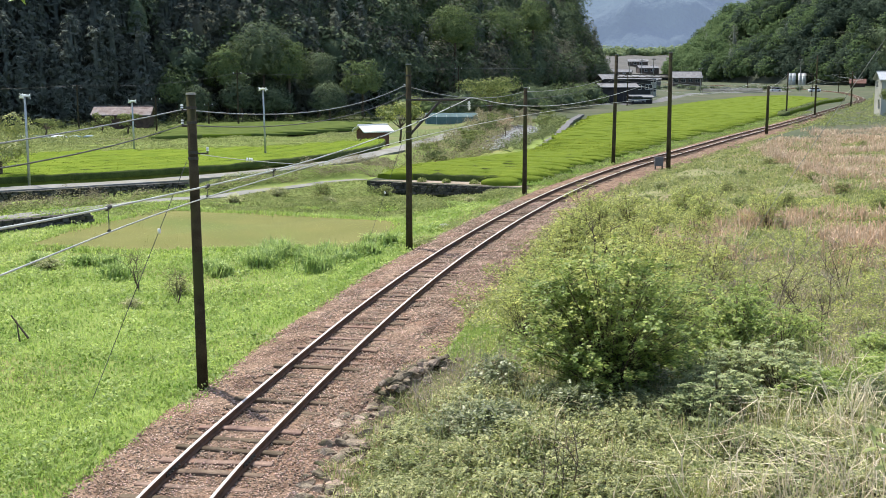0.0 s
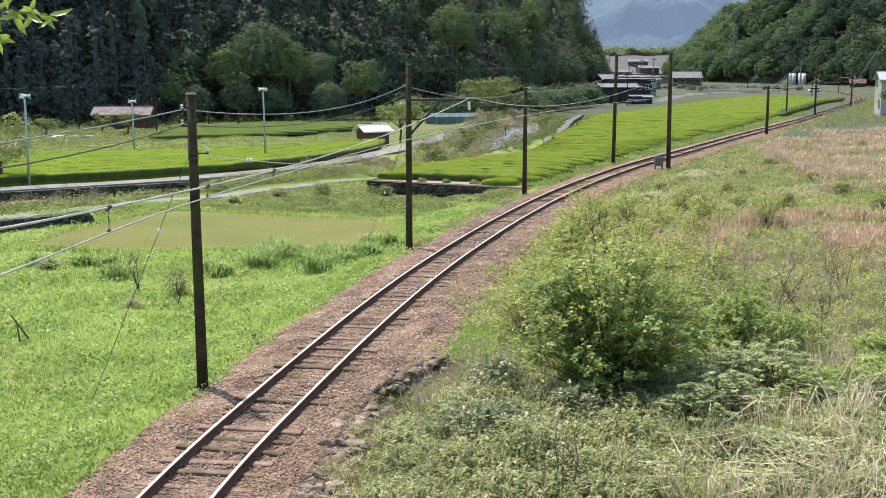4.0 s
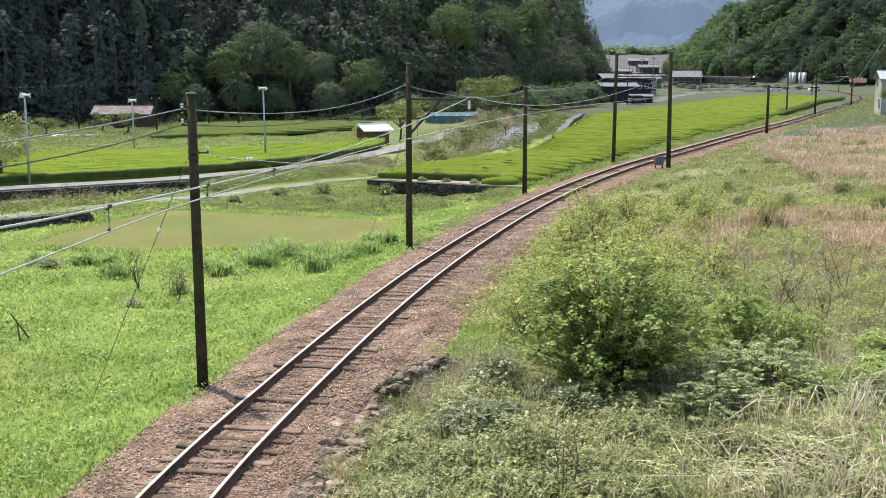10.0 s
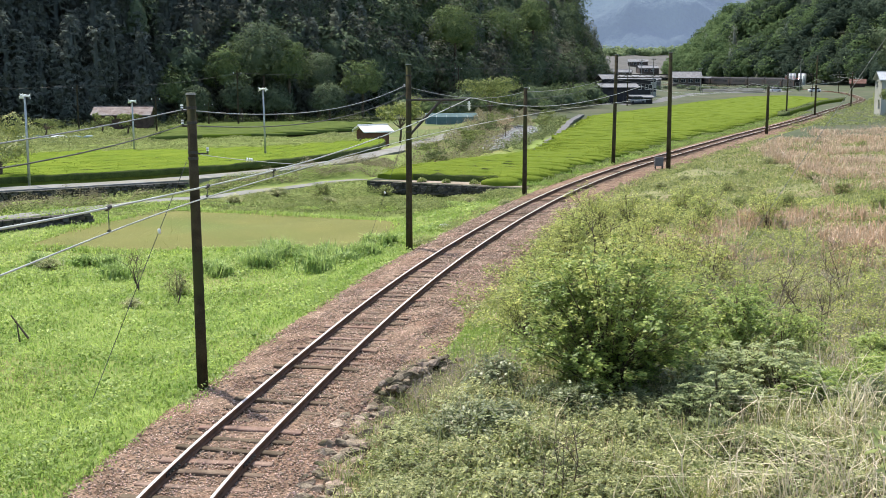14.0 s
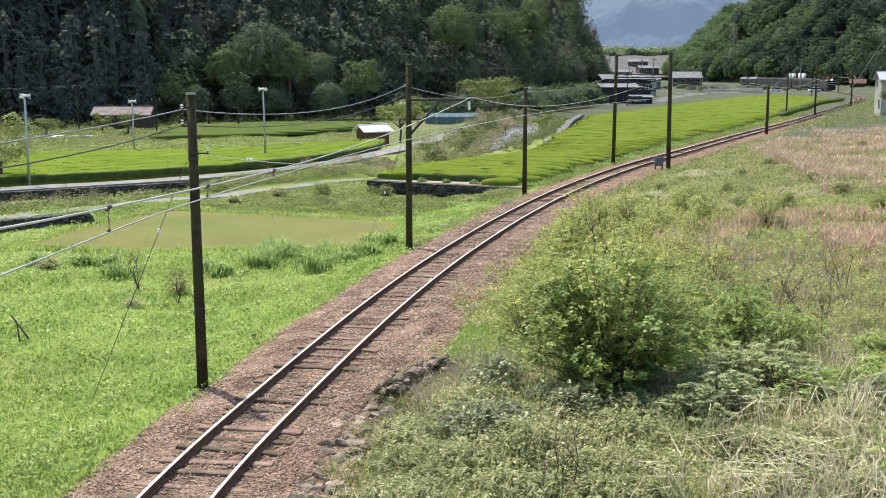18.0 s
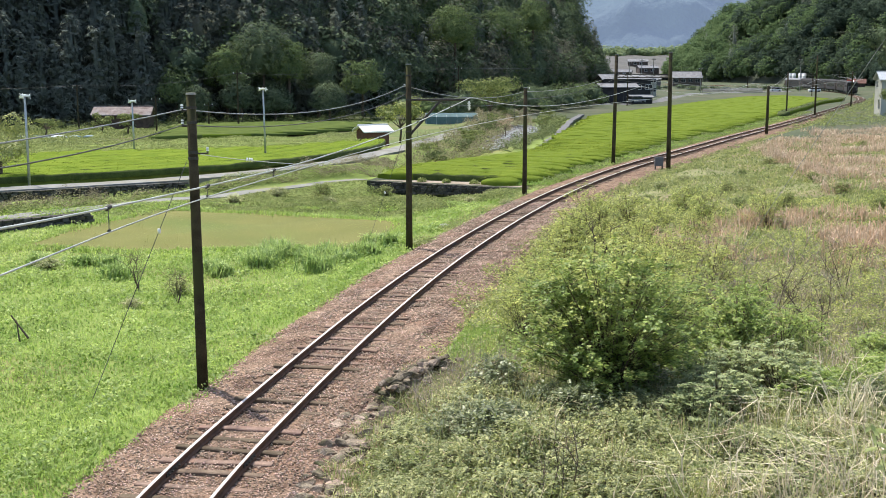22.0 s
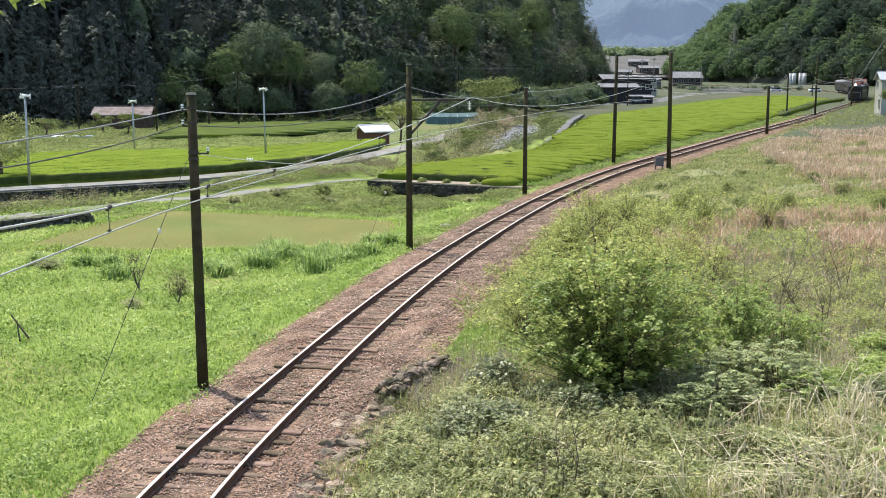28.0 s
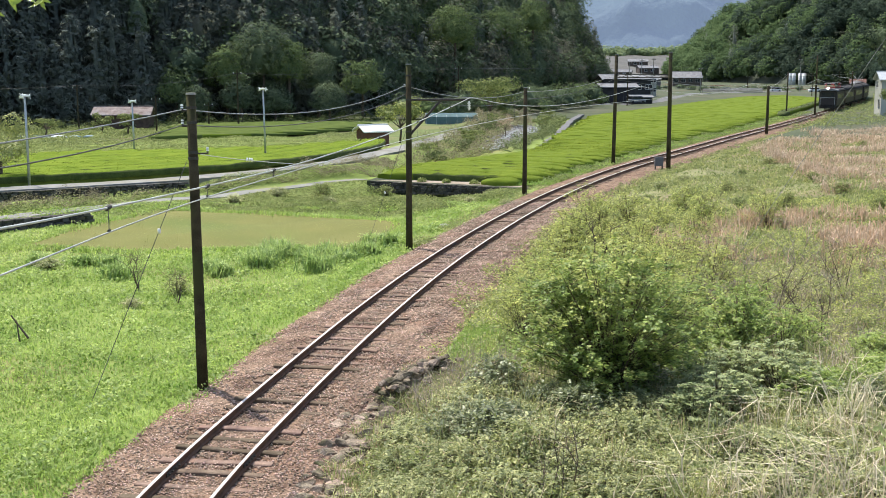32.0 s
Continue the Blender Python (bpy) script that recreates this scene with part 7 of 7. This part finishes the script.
tagged(new("river_stones", river_stones(380)), "pale cobbles in the shallow river", "stones", kind="stuff")
bank = spline([(-1.95, 17.2), (-1.72, 19.0), (-1.5, 20.6), (-1.3, 22.2), (-1.0, 23.3), (-.62, 24.1), (-.2, 24.7), (.1, 25.0)], .16)
for x, y in bank:
    if rng.uniform() < .2 and y < 22.6:
        continue
    high = y > 22.3
    for k in range(8 if high else 4):
        s = rng.uniform(.07, .19) if high else rng.uniform(.09, .21)
        qx, qy = x + rng.normal(.06, .16 if high else .3), y + rng.normal(0, .12)
        lift = .03 + .058 * k if high else s * .75
        r_ = thing("rock", "angular weathered grey-brown stone beside the ballast", "rock", pose(qx, qy, float(ground_z(qx, qy)) + lift, rng.normal(0, 10), rng.normal(0, 10), rng.uniform(-25, 25) + 55), "old stones along the track", rocks[int(rng.integers(7))])
        r_.scale = (s * rng.uniform(1.0, 1.6), s, s * rng.uniform(.5, .9))
pale = thing("rock", "pale whitish stone in the meadow grass", "rock", pose(.1, 49.8, float(ground_z(.1, 49.8)) + .08, 20, 0, 30), "", rocks[0].copy())
pale.data.materials[0] = M_PORC
pale.scale = (.3, .17, .13)
st = thing("dead_stake", "thin forked dead branch standing in the meadow", "branch", pose(-11.60, 30.20, -.5))
part("stick", Bits().tube([(0, 0, 0), (-.05, 0, .6)], .025, 6, .015).mesh("stick", M_BARK), st)
part("fork", Bits().tube([(.25, 0, .1), (-.2, 0, .75)], .03, 6, .02).mesh("fork", M_BARK), st)


def twig(name, m, stems, label, size, material, count):
    """Leafy shoots close to the camera."""
    t = thing(name, label, "twig", m)
    for shoots in stems:
        part("stem", Bits().tube(shoots, .004, 6, .0015).mesh("stem", M_BARK), t)
        P = np.array(shoots, float)
        for k in range(count):
            u = min(len(P) - 1.001, (.36 + .64 * k / (count - 1)) * (len(P) - 1.001))
            i_ = int(u)
            c = Vector(P[i_] + (P[i_ + 1] - P[i_]) * (u - i_))
            a = k * 2.4 + rng.uniform(-.3, .3)
            d = Vector((math.cos(a) * .8 + .25, rng.uniform(-.5, .5), math.sin(a) * .55 - .3)).normalized()
            sd = d.cross(Vector((rng.uniform(-.5, .5), -1, rng.uniform(-.2, .9)))).normalized()
            L_ = size * rng.uniform(.65, 1.15)
            nrm = d.cross(sd)
            pts = [c, c + d * L_ * .3 + sd * L_ * .14, c + d * L_ * .65 + sd * L_ * .11, c + d * L_ - nrm * L_ * .12, c + d * L_ * .65 - sd * L_ * .11, c + d * L_ * .3 - sd * L_ * .14, c + d * L_ * .35 + nrm * L_ * .05, c + d * L_ * .7 + nrm * L_ * .02]
            part("leaf", mesh_of("leaf", pts, [(0, 1, 6), (1, 2, 7, 6), (2, 3, 7), (3, 4, 7), (4, 5, 6, 7), (5, 0, 6)], material, True), t)
    return t


M_TWIG = leafy("twig_leaf", (.20, .30, .045), (.40, .50, .11), .5, .4, .35, .6, 30, 200)
M_SPRIG = leafy("pale_sprig_leaf", (.30, .37, .12), (.52, .56, .28), .5, .4, .4, .5, 20, 150)
TWIG = twig("overhanging_twig", pose(0, 0, 0), [[(-2.05, -.2, 1.0), (-.5, 0, .2), (-.3, 0, .08), (-.14, .02, .03), (-.02, 0, .02), (.07, 0, .01)], [(-.5, 0, .2), (-.32, 0, .08), (-.18, 0, -.01), (-.10, .02, -.07)]],
            "fresh green leafy twig hanging near the lens", .08, M_TWIG, 26)
SPRIG = twig("side_sprig", pose(0, 0, 0), [[(.5, 0, -2.6), (.22, 0, -.6), (.12, 0, -.3), (.04, 0, -.1), (0, 0, .03)]], "pale green leafy sprig at the slope", .16, M_SPRIG, 11)


tree(-2.45, 2.9, float(ground_z(-2.45, 2.9)), .8, 10.0, M_LEAFY, "slender young tree beside the camera", 900, .12, trunk=.09)


def motions():
    """Everything that moves: the train, and two twigs in the wind."""
    s_head = track_s(HEAD_Y)
    lead = 0.0
    for ob, length, zz in TRAIN:
        rows = []
        for k in range(0, 65):
            t = k * .5
            s = s_head + SPEED * (32 - t) + lead + length / 2
            a, c = track_at(s - length * .32), track_at(s + length * .32)
            h = math.degrees(math.atan2(c[1] - a[1], c[0] - a[0]))
            rows.append((t, pose((a[0] + c[0]) / 2, (a[1] + c[1]) / 2, zz, 0, 0, h - 90)))
        walk(ob, rows)
        lead += length + .8
    walk(TWIG, [(t, pose(-1.31 + dx, 3.6, 7.0 + dz, 0, 14 * dz / .1, 0)) for t, dx, dz in
                ((0, -.06, .10), (.6, .0, .04), (1.0, .03, .025), (1.6, .05, .012), (2.2, .05, .01), (3.0, .06, -.01), (3.5, .04, .0), (5.5, .0, .06), (6.0, .0, .10), (7, -.04, .14), (9, -.1, .2), (12, -.1, .2), (14, -.08, .18), (17, -.1, .2), (18.5, -.06, .14),
                 (19, -.05, .11), (20, .05, .02), (21, .04, .045), (22, -.05, .115), (23, .0, .085), (24, -.06, .18), (25, -.08, .2), (26.5, -.06, .17), (27.5, -.03, .14), (28, .0, .085), (28.5, -.01, .1), (29, -.01, .105), (29.5, .0, .085), (30, .0, .08), (30.5, .0, .095), (31, .0, .09), (31.5, .0, .085), (32, .0, .08))])
    walk(SPRIG, [(t, pose(4.0 + dx, 10.2, 3.56 + dz, 0, dx * 60, 0)) for t, dx, dz in
                 ((0, .0, .0), (1, .0, .0), (2, .03, .0), (3, .07, -.02), (6, .05, .0), (7.5, .02, .0), (9, -.01, -.02), (12, .01, -.02), (14, .02, -.02), (17, .01, -.01), (19, .06, .0), (21, .0, .0), (23, .01, .0), (25, -.02, .0), (28, .06, .0), (30, .08, .0), (32, .08, .0))])


motions()
